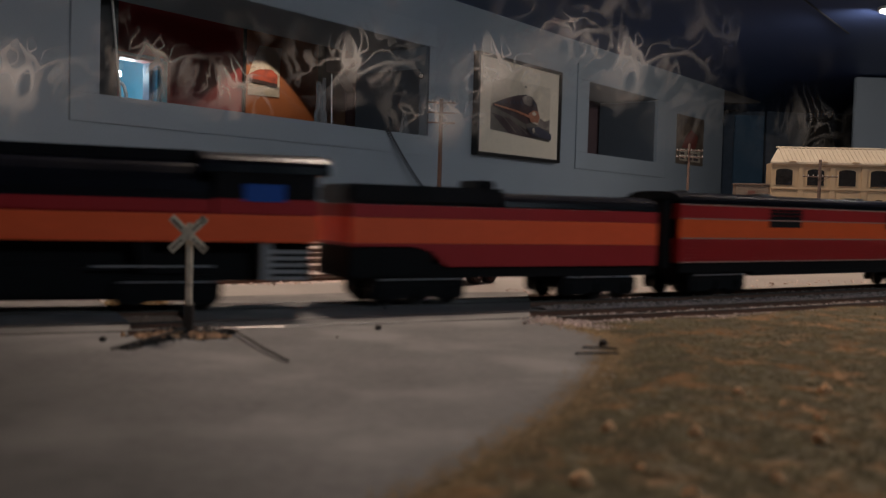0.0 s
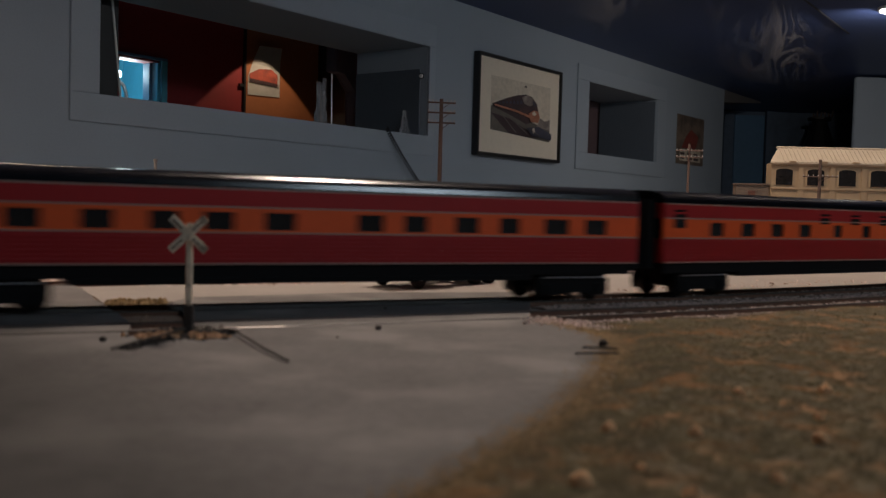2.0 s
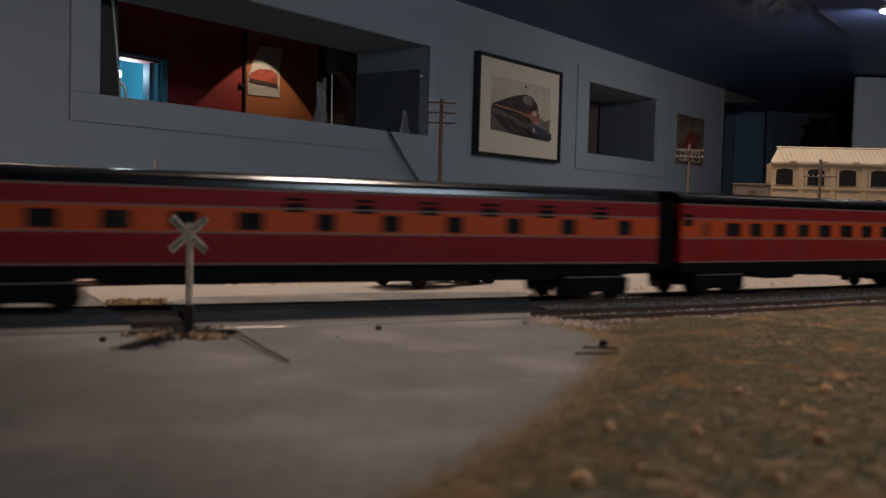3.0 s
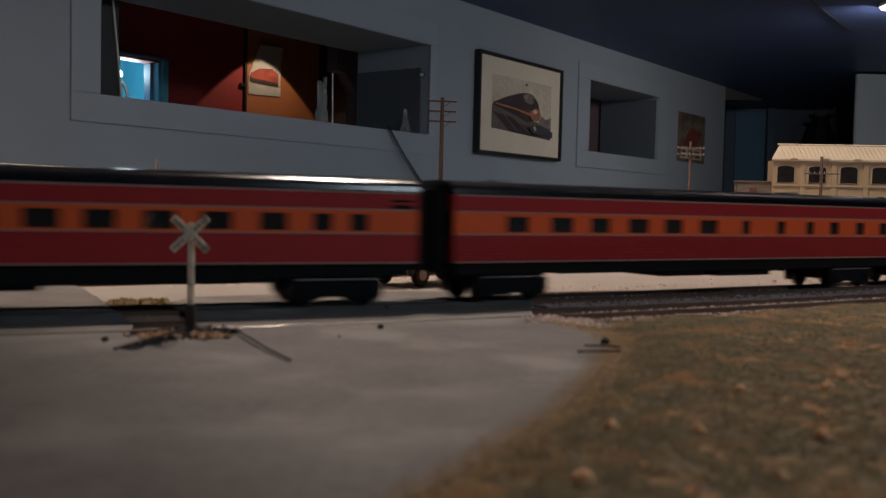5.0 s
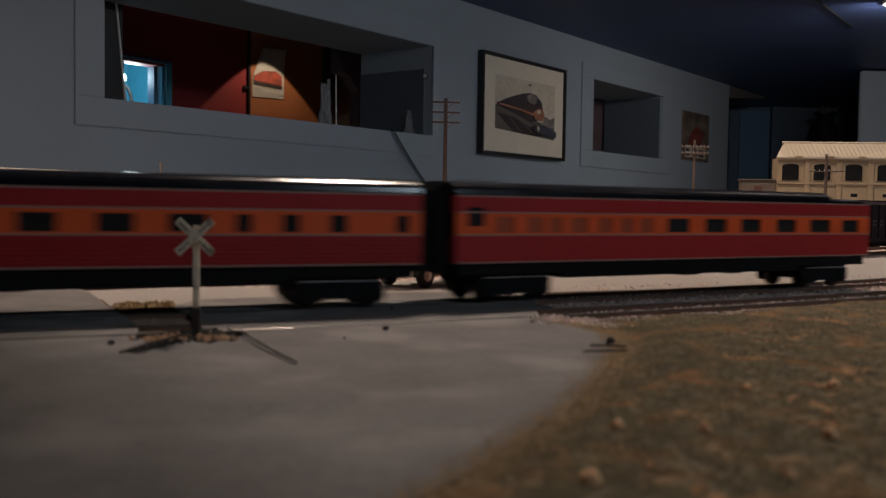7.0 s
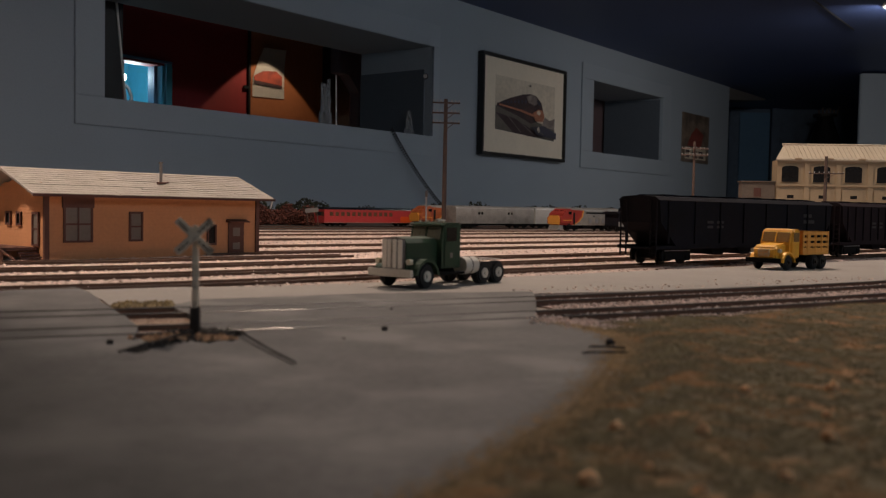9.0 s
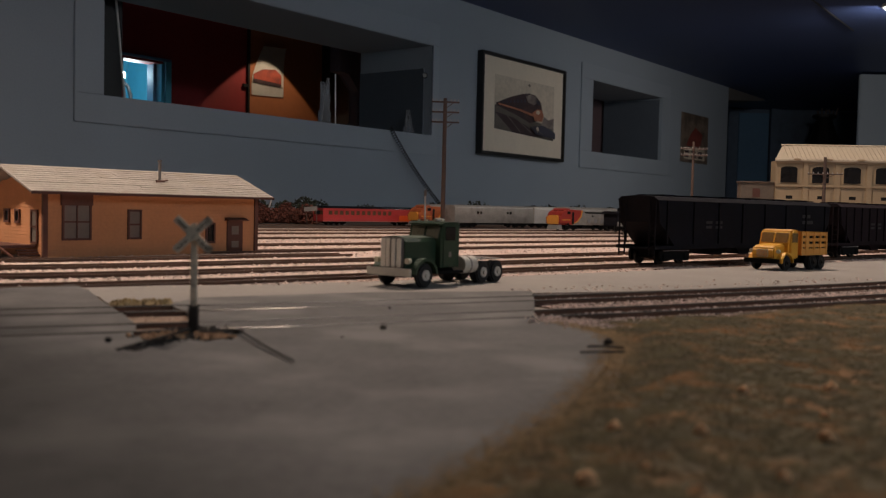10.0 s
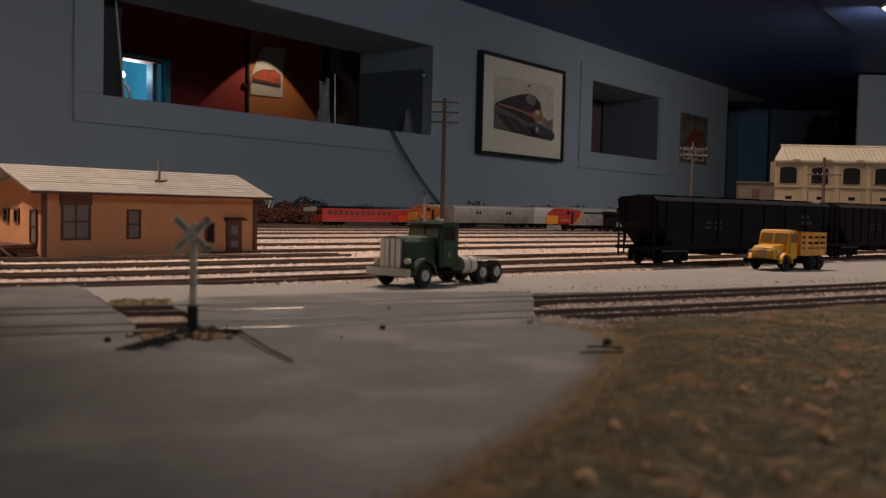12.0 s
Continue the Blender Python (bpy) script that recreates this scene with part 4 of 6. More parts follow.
    part("canopy", prism(bmesh.new(), [(0, 0.0280), (-0.0060, 0.0262), (-0.0060, 0.0255), (0, 0.0255)], 0.1410, 0.1595), M_BROWN, d, "small brown door canopy")
    # end wall: windows and door in the local y-z plane
    turn = Matrix(((0, 1, 0, 0), (1, 0, 0, 0), (0, 0, 1, 0), (0, 0, 0, 1)))
    for a, b in ((0.0330, 0.0400), (0.0480, 0.0560)):
        sash_window(d, a, b, 0.0225, 0.0320, -0.0003, 1, 1, -1, M_DARKPANE, shift=turn)
    sash_window(d, 0.0080, 0.0175, 0.0095, 0.0320, -0.0003, 2, 1, -1, M_DIMPANE, shift=turn)
    # loading platform and steps at the end
    pf = part("platform", abox(-0.0250, -0.0005, 0.010, 0.085, 0.0070, 0.0088), M_BROWN, d, "dark timber loading platform")
    for i in range(5):
        part("post", abox(-0.0240 + 0.0002 * i, -0.0225, 0.012 + 0.016 * i, 0.0140 + 0.016 * i, 0, 0.0070), M_BROWN, pf)
    for i in range(4):
        part("step", abox(-0.0140, -0.0010, 0.0085 - 0.0024 * i, 0.0108 - 0.0024 * i, 0.0050 - 0.0016 * i, 0.0060 - 0.0016 * i), M_BROWN, pf)
    part("ramp", prism(bmesh.new(), [(0.012, 0.0086), (-0.014, 0.0005), (-0.014, 0.0), (0.012, 0.0075)], -0.0250, -0.0235), M_BROWN, pf, "brown timber ramp rail")
    part("downspout", rod(bmesh.new(), (L + 0.0065, -0.0115, 0.0435), (L + 0.0045, -0.0110, 0.0365), 0.0007, 8), M_WHITE, d, "short white spout under the eave")
    # stove pipe
    st = part("stove_pipe", cyl(bmesh.new(), 0.0011, 0.017, pose(0.0935, 0.014, 0.0600)), M_CHIM, d, "grey stove pipe")
    part("pipe_cap", cyl(bmesh.new(), 0.0016, 0.0012, pose(0.0935, 0.014, 0.0688)), M_CHIM, st)
    part("pipe_base", abox(0.0905, 0.0965, 0.0115, 0.0165, 0.0520, 0.0548, 0.0004), M_BROWN, st)
    part("pipe_bracket", rod(bmesh.new(), (0.087, 0.008, 0.0533), (0.100, 0.014, 0.0548), 0.0006), M_BROWN, st)
    return d


depot()

# ---------------------------------------------------------------- road vehicles
M_GREEN = mat("dark_green_paint", (0.030, 0.060, 0.032), 0.42, vary=0.15, scale=70)
M_SILVER = mat("dull_silver", (0.60, 0.55, 0.48), 0.45, metal=0.1, vary=0.12, scale=90)
M_BRIGHTWORK = mat("bright_grille_metal", (0.80, 0.75, 0.67), 0.4, metal=0.1, vary=0.1, scale=120)
M_TYRE = mat("black_rubber", (0.014, 0.013, 0.013), 0.75, vary=0.25, scale=150)
M_YELLOW = mat("yellow_plastic", (0.84, 0.42, 0.045), 0.38, vary=0.06, scale=60)
M_STAKE = mat("orange_yellow_plastic", (0.80, 0.36, 0.075), 0.48, vary=0.06, scale=60)
M_CABGLASS = mat("dusty_cab_glass", (0.19, 0.175, 0.125), 0.3, vary=0.2, scale=80)
M_YGLASS = mat("yellowed_glass", (0.24, 0.14, 0.055), 0.22, vary=0.2, scale=80)
M_LENS = mat("pale_lens", (0.62, 0.56, 0.42), 0.2, vary=0.05, scale=60)


def road_wheel(parent, x, y, r, w, side, paint=None):
    bm = bmesh.new()
    m = pose(x, y, r, 90, 0, 0)
    cyl(bm, r, w, m, 26)
    bmesh.ops.bevel(bm, geom=[e for e in bm.edges if abs((e.verts[0].co - e.verts[1].co).y) < 1e-6 and len(e.link_faces) == 2 and
                              any(len(f.verts) > 4 for f in e.link_faces)], offset=r * 0.14, segments=2, affect="EDGES")
    wh = part("wheel", bm, M_TYRE, parent, "black rubber tyre")
    yy = y + side * (w / 2 + 0.0001)
    bm = bmesh.new()
    rod(bm, (x, yy - side * 0.0006, r), (x, yy + side * 0.0004, r), r * 0.44, 20)
    rod(bm, (x, yy, r), (x, yy + side * 0.0012, r), r * 0.2, 10)
    part("rim", bm, paint or M_SILVER, wh, "dull metal rim")


def tractor_truck():
    t = thing("tractor_truck", pose(-0.0182, 0.4478, -0.0012, 0, 0, 231), "dark green conventional truck tractor with silver grille", "truck")
    for y in (-0.0042, 0.0042):
        part("frame_rail", abox(-0.068, 0.010, y - 0.0009, y + 0.0009, 0.0066, 0.0092), M_UNDER, t)
    part("bumper", abox(0.0110, 0.0125, -0.0140, 0.0140, 0.0056, 0.0094, 0.0004), M_SILVER, t, "wide silver bumper")
    g = part("grille", abox(0.0085, 0.0102, -0.0070, 0.0070, 0.0090, 0.0238, 0.0007), M_CHIM, t, "tall silver radiator grille")
    for i in range(4):
        part("slat", abox(0.0102, 0.0109 - 0.0004 * (i in (0, 3)), -0.0063 + 0.0033 * i, -0.0036 + 0.0033 * i, 0.0096, 0.0232, 0.0003), M_BRIGHTWORK, g, "bright shutter blade")
    bm = prism(bmesh.new(), [(-0.0072, 0.0085), (0.0072, 0.0085), (0.0072, 0.0215), (0.0058, 0.0236), (0, 0.0244), (-0.0058, 0.0236), (-0.0072, 0.0215)], -0.0150, 0.0085)
    part("hood", bm, M_GREEN, t, "dark green bonnet")
    for side in (-1, 1):
        pts = []
        for i in range(9):
            a = math.pi * (0.03 + 0.94 * i / 8)
            pts.append((0.0085 * math.cos(a), 0.0058 + 0.0083 * math.sin(a)))
        for i in range(8, -1, -1):
            a = math.pi * (0.03 + 0.94 * i / 8)
            pts.append((0.0072 * math.cos(a), 0.0058 + 0.0070 * math.sin(a)))
        part("fender", prism(bmesh.new(), pts, side * 0.0072, side * 0.0138, "y"), M_GREEN, t, "rounded green fender")
        part("headlight", cyl(bmesh.new(), 0.0014, 0.0022, pose(0.0090, side * 0.0098, 0.0128, 0, 90, 0), 16), M_LENS, t, "round pale headlight")
        part("running_board", abox(-0.0280, -0.0090, side * 0.0105, side * 0.0138, 0.0062, 0.0074), M_UNDER, t)
        tank = part("fuel_tank", rod(bmesh.new(), (-0.0405, side * 0.0092, 0.0098), (-0.0300, side * 0.0092, 0.0098), 0.0044, 20), M_SILVER, t, "silver fuel tank")
        part("strap", rod(bmesh.new(), (-0.0357, side * 0.0092, 0.0098), (-0.0349, side * 0.0092, 0.0098), 0.0046, 20), M_CHIM, tank)
    cab = part("cab", prism(bmesh.new(), [(-0.0285, 0.0090), (-0.0140, 0.0090), (-0.0140, 0.0225), (-0.0155, 0.0300), (-0.0168, 0.0312), (-0.0272, 0.0312), (-0.0285, 0.0298)], -0.0102, 0.0102, "y"), M_GREEN, t, "dark green cab")
    part("visor", abox(-0.0160, -0.0135, -0.0098, 0.0098, 0.0296, 0.0304), M_GREEN, cab)
    for a, b in ((-0.0088, -0.0007), (0.0007, 0.0088)):
        bm = prism(bmesh.new(), [(-0.01395, 0.0232), (-0.01365, 0.0232), (-0.01520, 0.0290), (-0.01550, 0.0290)], a, b, "y")
        part("windscreen", bm, M_CABGLASS, cab, "dusty split windscreen")
    for side in (-1, 1):
        dr = part("door", abox(-0.0262, -0.0160, side * 0.0102, side * 0.0106, 0.0095, 0.0300, 0.0001), M_GREEN, cab)
        part("side_window", abox(-0.0250, -0.0172, side * 0.0106, side * 0.0108, 0.0222, 0.0288), M_DARKPANE, dr)
        part("emblem", abox(-0.0220, -0.0200, side * 0.0106, side * 0.0108, 0.0140, 0.0165), M_CHIM, dr, "small grey door emblem")
        part("exhaust_stack", rod(bmesh.new(), (-0.0298, side * 0.0085, 0.009), (-0.0298, side * 0.0085, 0.0316), 0.0006), M_CHIM, cab)
    for y in (-0.0075, -0.0025, 0.0025, 0.0075):
        part("roof_light", abox(-0.0190, -0.0175, y - 0.0006, y + 0.0006, 0.0311, 0.0322, 0.0003), M_LENS, cab)
    part("air_horn", rod(bmesh.new(), (-0.0240, 0.004, 0.0322), (-0.0175, 0.004, 0.0322), 0.0004, r2=0.0009), M_SILVER, cab)
    part("fifth_wheel", prism(bmesh.new(), [(-0.0580, 0.0092), (-0.0420, 0.0092), (-0.0440, 0.0112), (-0.0585, 0.0106)], -0.0060, 0.0060, "y"), M_UNDER, t)
    for x in (-0.0455, -0.0575):
        part("axle", rod(bmesh.new(), (x, -0.0105, 0.0058), (x, 0.0105, 0.0058), 0.0012), M_UNDER, t)
        part("mudguard", abox(x - 0.0035, x + 0.0035, -0.0125, 0.0125, 0.0122, 0.0126), M_CHIM, t)
    part("axle", rod(bmesh.new(), (0, -0.0105, 0.0058), (0, 0.0105, 0.0058), 0.0010), M_UNDER, t)
    for side in (-1, 1):
        road_wheel(t, 0.0, side * 0.0115, 0.0059, 0.0030, side)
        for x in (-0.0455, -0.0575):
            road_wheel(t, x, side * 0.0105, 0.0058, 0.0052, side)
    return t


def stake_truck():
    t = thing("stake_truck", pose(0.2292, 0.6516, -0.0012, 0, 0, 219), "yellow stake-bed truck with black wheels", "truck")
    part("chassis", abox(-0.047, 0.0100, -0.0050, 0.0050, 0.0060, 0.0092), M_UNDER, t)
    part("bumper", abox(0.0105, 0.0122, -0.0135, 0.0135, 0.0050, 0.0082, 0.0004), M_UNDER, t, "black bumper")
    bm = prism(bmesh.new(), [(-0.0035, 0.0072), (0.0100, 0.0072), (0.0108, 0.0100), (0.0104, 0.0150), (0.0088, 0.0168), (-0.0035, 0.0186)], -0.0085, 0.0085, "y")
    bmesh.ops.bevel(bm, geom=bm.edges[:], offset=0.0010, segments=2, affect="EDGES")
    part("hood", bm, M_YELLOW, t, "rounded yellow bonnet")
    g = part("grille", abox(0.0104, 0.0112, -0.0046, 0.0046, 0.0092, 0.0146, 0.0004), M_LENS, t, "pale radiator grille")
    for i in range(5):
        part("slat", abox(0.0112, 0.0114, -0.0042, 0.0042, 0.0098 + 0.0009 * i, 0.0102 + 0.0009 * i), M_STAKE, g)
    bm = prism(bmesh.new(), [(-0.0150, 0.0080), (-0.0030, 0.0080), (-0.0030, 0.0185), (-0.0055, 0.0268), (-0.0068, 0.0284), (-0.0140, 0.0284), (-0.0150, 0.0272)], -0.0122, 0.0122, "y")
    bmesh.ops.bevel(bm, geom=bm.edges[:], offset=0.0013, segments=3, affect="EDGES")
    cab = part("cab", bm, M_YELLOW, t, "yellow cab")
    bm = prism(bmesh.new(), [(-0.00315, 0.0192), (-0.00280, 0.0192), (-0.00500, 0.0260), (-0.00535, 0.0260)], -0.0102, 0.0102, "y")
    part("windscreen", bm, M_YGLASS, cab, "yellowed translucent windscreen")
    part("screen_divider", prism(bmesh.new(), [(-0.0029, 0.0192), (-0.0025, 0.0192), (-0.0047, 0.0260), (-0.0051, 0.0260)], -0.0005, 0.0005, "y"), M_YELLOW, cab)
    for side in (-1, 1):
        part("side_window", abox(-0.0130, -0.0060, side * 0.0122, side * 0.0125, 0.0195, 0.0258), M_YGLASS, cab, "brownish side window")
        part("door", abox(-0.0134, -0.0050, side * 0.0122, side * 0.0124, 0.0088, 0.0188, 0.0001), M_YELLOW, cab)
        pts = []
        for i in range(9):
            a = math.pi * i / 8
            pts.append((0.0078 * math.cos(a), 0.0052 + 0.0075 * math.sin(a)))
        for i in range(8, -1, -1):
            a = math.pi * i / 8
            pts.append((0.0064 * math.cos(a), 0.0052 + 0.0062 * math.sin(a)))
        part("fender", prism(bmesh.new(), pts, side * 0.0080, side * 0.0132, "y"), M_YELLOW, t, "yellow front fender")
        part("headlight", cyl(bmesh.new(), 0.0014, 0.0016, pose(0.0078, side * 0.0104, 0.0132, 0, 90, 0), 14), M_LENS, t)
    bed = part("bed_floor", abox(-0.0500, -0.0165, -0.0138, 0.0138, 0.0105, 0.0122), M_STAKE, t, "orange-yellow flat bed")
    for side in (-1, 1):
        y = side * 0.0134
        for i in range(4):
            part("rail_board", abox(-0.0500, -0.0165, y - 0.0004, y + 0.0004, 0.0122 + 0.0040 * i, 0.0122 + 0.0040 * i + (0.0023 if i else 0.0030)), M_STAKE, bed)
        for i in range(5):
            x = -0.0498 + 0.0082 * i
            part("stake", abox(x, x + (0.0040 if i == 3 else 0.0016), y - 0.0006, y + 0.0006, 0.0110, 0.0270), M_STAKE, bed)
    # black box added to imitate shade seen through the stake slots
    part("slot_filler", abox(-0.0490, -0.0178, -0.0122, 0.0122, 0.0123, 0.0262), M_UNDER, bed, "black filler imitating shade behind the stakes")
    for x in (-0.0500, -0.0168):
        part("end_board", abox(x - 0.0004, x + 0.0004, -0.0134, 0.0134, 0.0122, 0.0268), M_STAKE, bed)
    for side in (-1, 1):
        road_wheel(t, 0.0, side * 0.0110, 0.0053, 0.0030, side, M_WHEEL)
        for x in (-0.0335, -0.0445):
            road_wheel(t, x, side * 0.0105, 0.0053, 0.0048, side, M_WHEEL)
    for x in (0.0, -0.0335, -0.0445):
        part("axle", rod(bmesh.new(), (x, -0.0105, 0.0053), (x, 0.0105, 0.0053), 0.0010), M_UNDER, t)
    return t


tractor_truck()
stake_truck()

# ---------------------------------------------------------------- freight cars and trains standing in the yard
M_HOPPER = mat("weathered_black_car", (0.010, 0.0095, 0.013), 0.8, vary=0.35, scale=40, spec=0.15)
M_BOXCAR = mat("dark_brown_car", (0.020, 0.013, 0.016), 0.8, vary=0.3, scale=40, spec=0.15)
M_FADED = mat("faded_lettering", (0.035, 0.033, 0.033), 0.7, vary=0.2, scale=90)
M_SILVERCAR = mat("stainless_car", (0.33, 0.31, 0.28), 0.4, metal=0.3, vary=0.25, scale=60, second=(0.22, 0.20, 0.18), amount=0.3)
M_BRIGHTCAR = mat("bright_stainless_car", (0.56, 0.54, 0.50), 0.38, metal=0.3, vary=0.15, scale=60)
M_TROLLEY = mat("bright_red_car", (0.50, 0.048, 0.045), 0.4, vary=0.1, scale=50)
M_NOSE = mat("yellow_nose", (0.70, 0.30, 0.05), 0.4, vary=0.06, scale=60)
M_FRED = mat("warbonnet_red", (0.34, 0.040, 0.030), 0.4, vary=0.08, scale=60)


def on_yard(s, off):
    x, y, a = yard_line(s, off)
    return pose(x, y, 0, 0, 0, math.degrees(a))


def covered_hopper(s, L, material, label, ribs, name="covered_hopper"):
    c = thing(name, on_yard(s, 0.0), label, "railway car", "freight cars on the yard track")
    h, w = L / 2, 0.0175
    bm = prism(bmesh.new(), [(-h + 0.022, 0.0135), (h - 0.022, 0.0135), (h - 0.004, 0.0300), (h - 0.002, 0.0455), (-h + 0.002, 0.0455), (-h + 0.004, 0.0300)], -w, w, "y")
    part("body", bm, material, c)
    part("roof", prism(bmesh.new(), [(-w - 0.0005, 0.0455), (w + 0.0005, 0.0455), (w * 0.8, 0.0482), (0, 0.0490), (-w * 0.8, 0.0482)], -h + 0.001, h - 0.001), material, c)
    part("roof_walk", abox(-h + 0.004, h - 0.004, -0.0030, 0.0030, 0.0490, 0.0497), material, c)
    for i in range(6):
        x = -h + 0.03 + (L - 0.06) * i / 5
        part("hatch", abox(x - 0.008, x + 0.008, -0.0075, 0.0075, 0.0480, 0.0500, 0.0006), material, c)
    for side in (-1, 1):
        for i in range(ribs):
            x = -h + 0.012 + (L - 0.024) * i / (ribs - 1)
            part("side_rib", abox(x - 0.0007, x + 0.0007, side * w, side * (w + 0.0012), 0.0150, 0.0452), material, c)
        part("side_sill", abox(-h, h, side * 0.0135, side * 0.0170, 0.0112, 0.0136), material, c)
    for x, s_ in ((-h, 1), (h, -1)):
        part("end_platform", abox(x, x + s_ * 0.026, -0.0160, 0.0160, 0.0110, 0.0122), material, c)
        for y in (-0.0155, -0.0105, 0.0105, 0.0155):
            lad = part("ladder_post", abox(x + s_ * 0.001, x + s_ * 0.0018, y - 0.0005, y + 0.0005, 0.0065, 0.0455), material, c)
        for k in range(9):
            for y in (-0.0130, 0.0130):
                part("rung", abox(x + s_ * 0.0008, x + s_ * 0.0016, y - 0.0028, y + 0.0028, 0.0080 + 0.0042 * k, 0.0086 + 0.0042 * k), material, c)
    for x in (-0.30 * L * 0.5, 0.0, 0.30 * L * 0.5):
        part("outlet", prism(bmesh.new(), [(x - 0.016, 0.0136), (x + 0.016, 0.0136), (x + 0.006, 0.0060), (x - 0.006, 0.0060)], -0.0100, 0.0100, "y"), material, c)
    bm = bmesh.new()
    r = random.Random(3)
    bars(bm, r, -h + 0.06, -h + 0.085, 0.0260, 0.0330, -w - 0.0004, 2, 2)
    bars(bm, r, h - 0.05, h - 0.025, 0.0300, 0.0400, -w - 0.0004, 2, 1)
    tagged(part("lettering", bm, M_FADED, c, "faded unreadable lettering"), kind="stuff")
    bogie(c, -h + 0.028, 2)
    bogie(c, h - 0.028, 2)
    return c


covered_hopper(0.424, 0.250, M_HOPPER, "weathered black covered hopper car with end ladders", 8)
covered_hopper(0.690, 0.250, M_BOXCAR, "dark brown ribbed hopper car standing behind a truck", 16)


def interurban():
    c = thing("interurban_car", on_yard(0.832, 1.04), "bright red electric interurban car with orange end", "railway car", "trains standing in the yard")
    L, w = 0.232, 0.0165
    h = L / 2
    part("lower_side", abox(-h, h, -w, w, 0.0060, 0.0190, 0.0006), M_TROLLEY, c)
    part("interior", abox(-h + 0.001, h - 0.001, -w + 0.0012, w - 0.0012, 0.0190, 0.0265), mat("amber_interior", (0.11, 0.055, 0.022), 0.5, vary=0.4, scale=90), c, "amber interior behind the windows")
    part("upper_side", abox(-h, h, -w, w, 0.0265, 0.0310, 0.0004), M_TROLLEY, c)
    part("roof", prism(bmesh.new(), roof_outline(w + 0.0005, 0.0310, 0.0355), -h, h), M_CAR_ROOF, c)
    edges = [-h] + [v for i in range(12) for v in (-h + 0.012 + 0.0125 * i, -h + 0.0205 + 0.0125 * i)] + [h - 0.012, h - 0.006, h]
    for side in (-1, 1):
        for a, b in zip(edges[0::2], edges[1::2]):
            part("pillar", abox(a, b, side * (w - 0.0012), side * w, 0.0190, 0.0265), M_CAR_ORANGE if a > h * 0.55 else M_TROLLEY, c)
        part("end_panel", abox(h - 0.055, h - 0.001, side * w, side * (w + 0.0003), 0.0075, 0.0190), M_CAR_ORANGE, c, "orange end panel")
        part("stripe", abox(-h, h, side * w, side * (w + 0.0004), 0.0066, 0.0074), M_CAR_LINE, c)
    part("end_window", abox(-h - 0.0003, -h, -0.006, 0.006, 0.0200, 0.0260), M_DARKPANE, c)
    bogie(c, -h + 0.035, 2)
    bogie(c, h - 0.035, 2)
    return c


def silver_car(s, L, off, label, metal):
    c = thing("silver_coach", on_yard(s, off), label, "railway car", "trains standing in the yard")
    h, w = L / 2, 0.0168
    bm = abox(-h, h, -w, w, 0.0090, 0.0370)
    part("body", bm, metal, c)
    for side in (-1, 1):
        for i in range(9):
            part("flute", abox(-h + 0.001, h - 0.001, side * w, side * (w + 0.0005), 0.0100 + 0.0016 * i, 0.0108 + 0.0016 * i), metal, c)
        for u in (0.3, 0.68):
            for d in (-0.006, 0.002):
                part("door_window", abox(-h + L * u + d, -h + L * u + d + 0.0045, side * w, side * (w + 0.0004), 0.0262, 0.0310), M_DARKPANE, c)
    part("roof", prism(bmesh.new(), roof_outline(w, 0.0370, 0.0425), -h, h), metal, c)
    for u in (0.12, 0.45, 0.82):
        part("roof_hatch", abox(-h + L * u, -h + L * u + 0.009, -0.004, 0.004, 0.0420, 0.0432, 0.0003), metal, c)
    part("underframe", abox(-h + 0.002, h - 0.002, -0.014, 0.014, 0.0060, 0.0090), M_UNDER, c)
    bogie(c, -h + 0.032, 2)
    bogie(c, h - 0.032, 2)
    return c


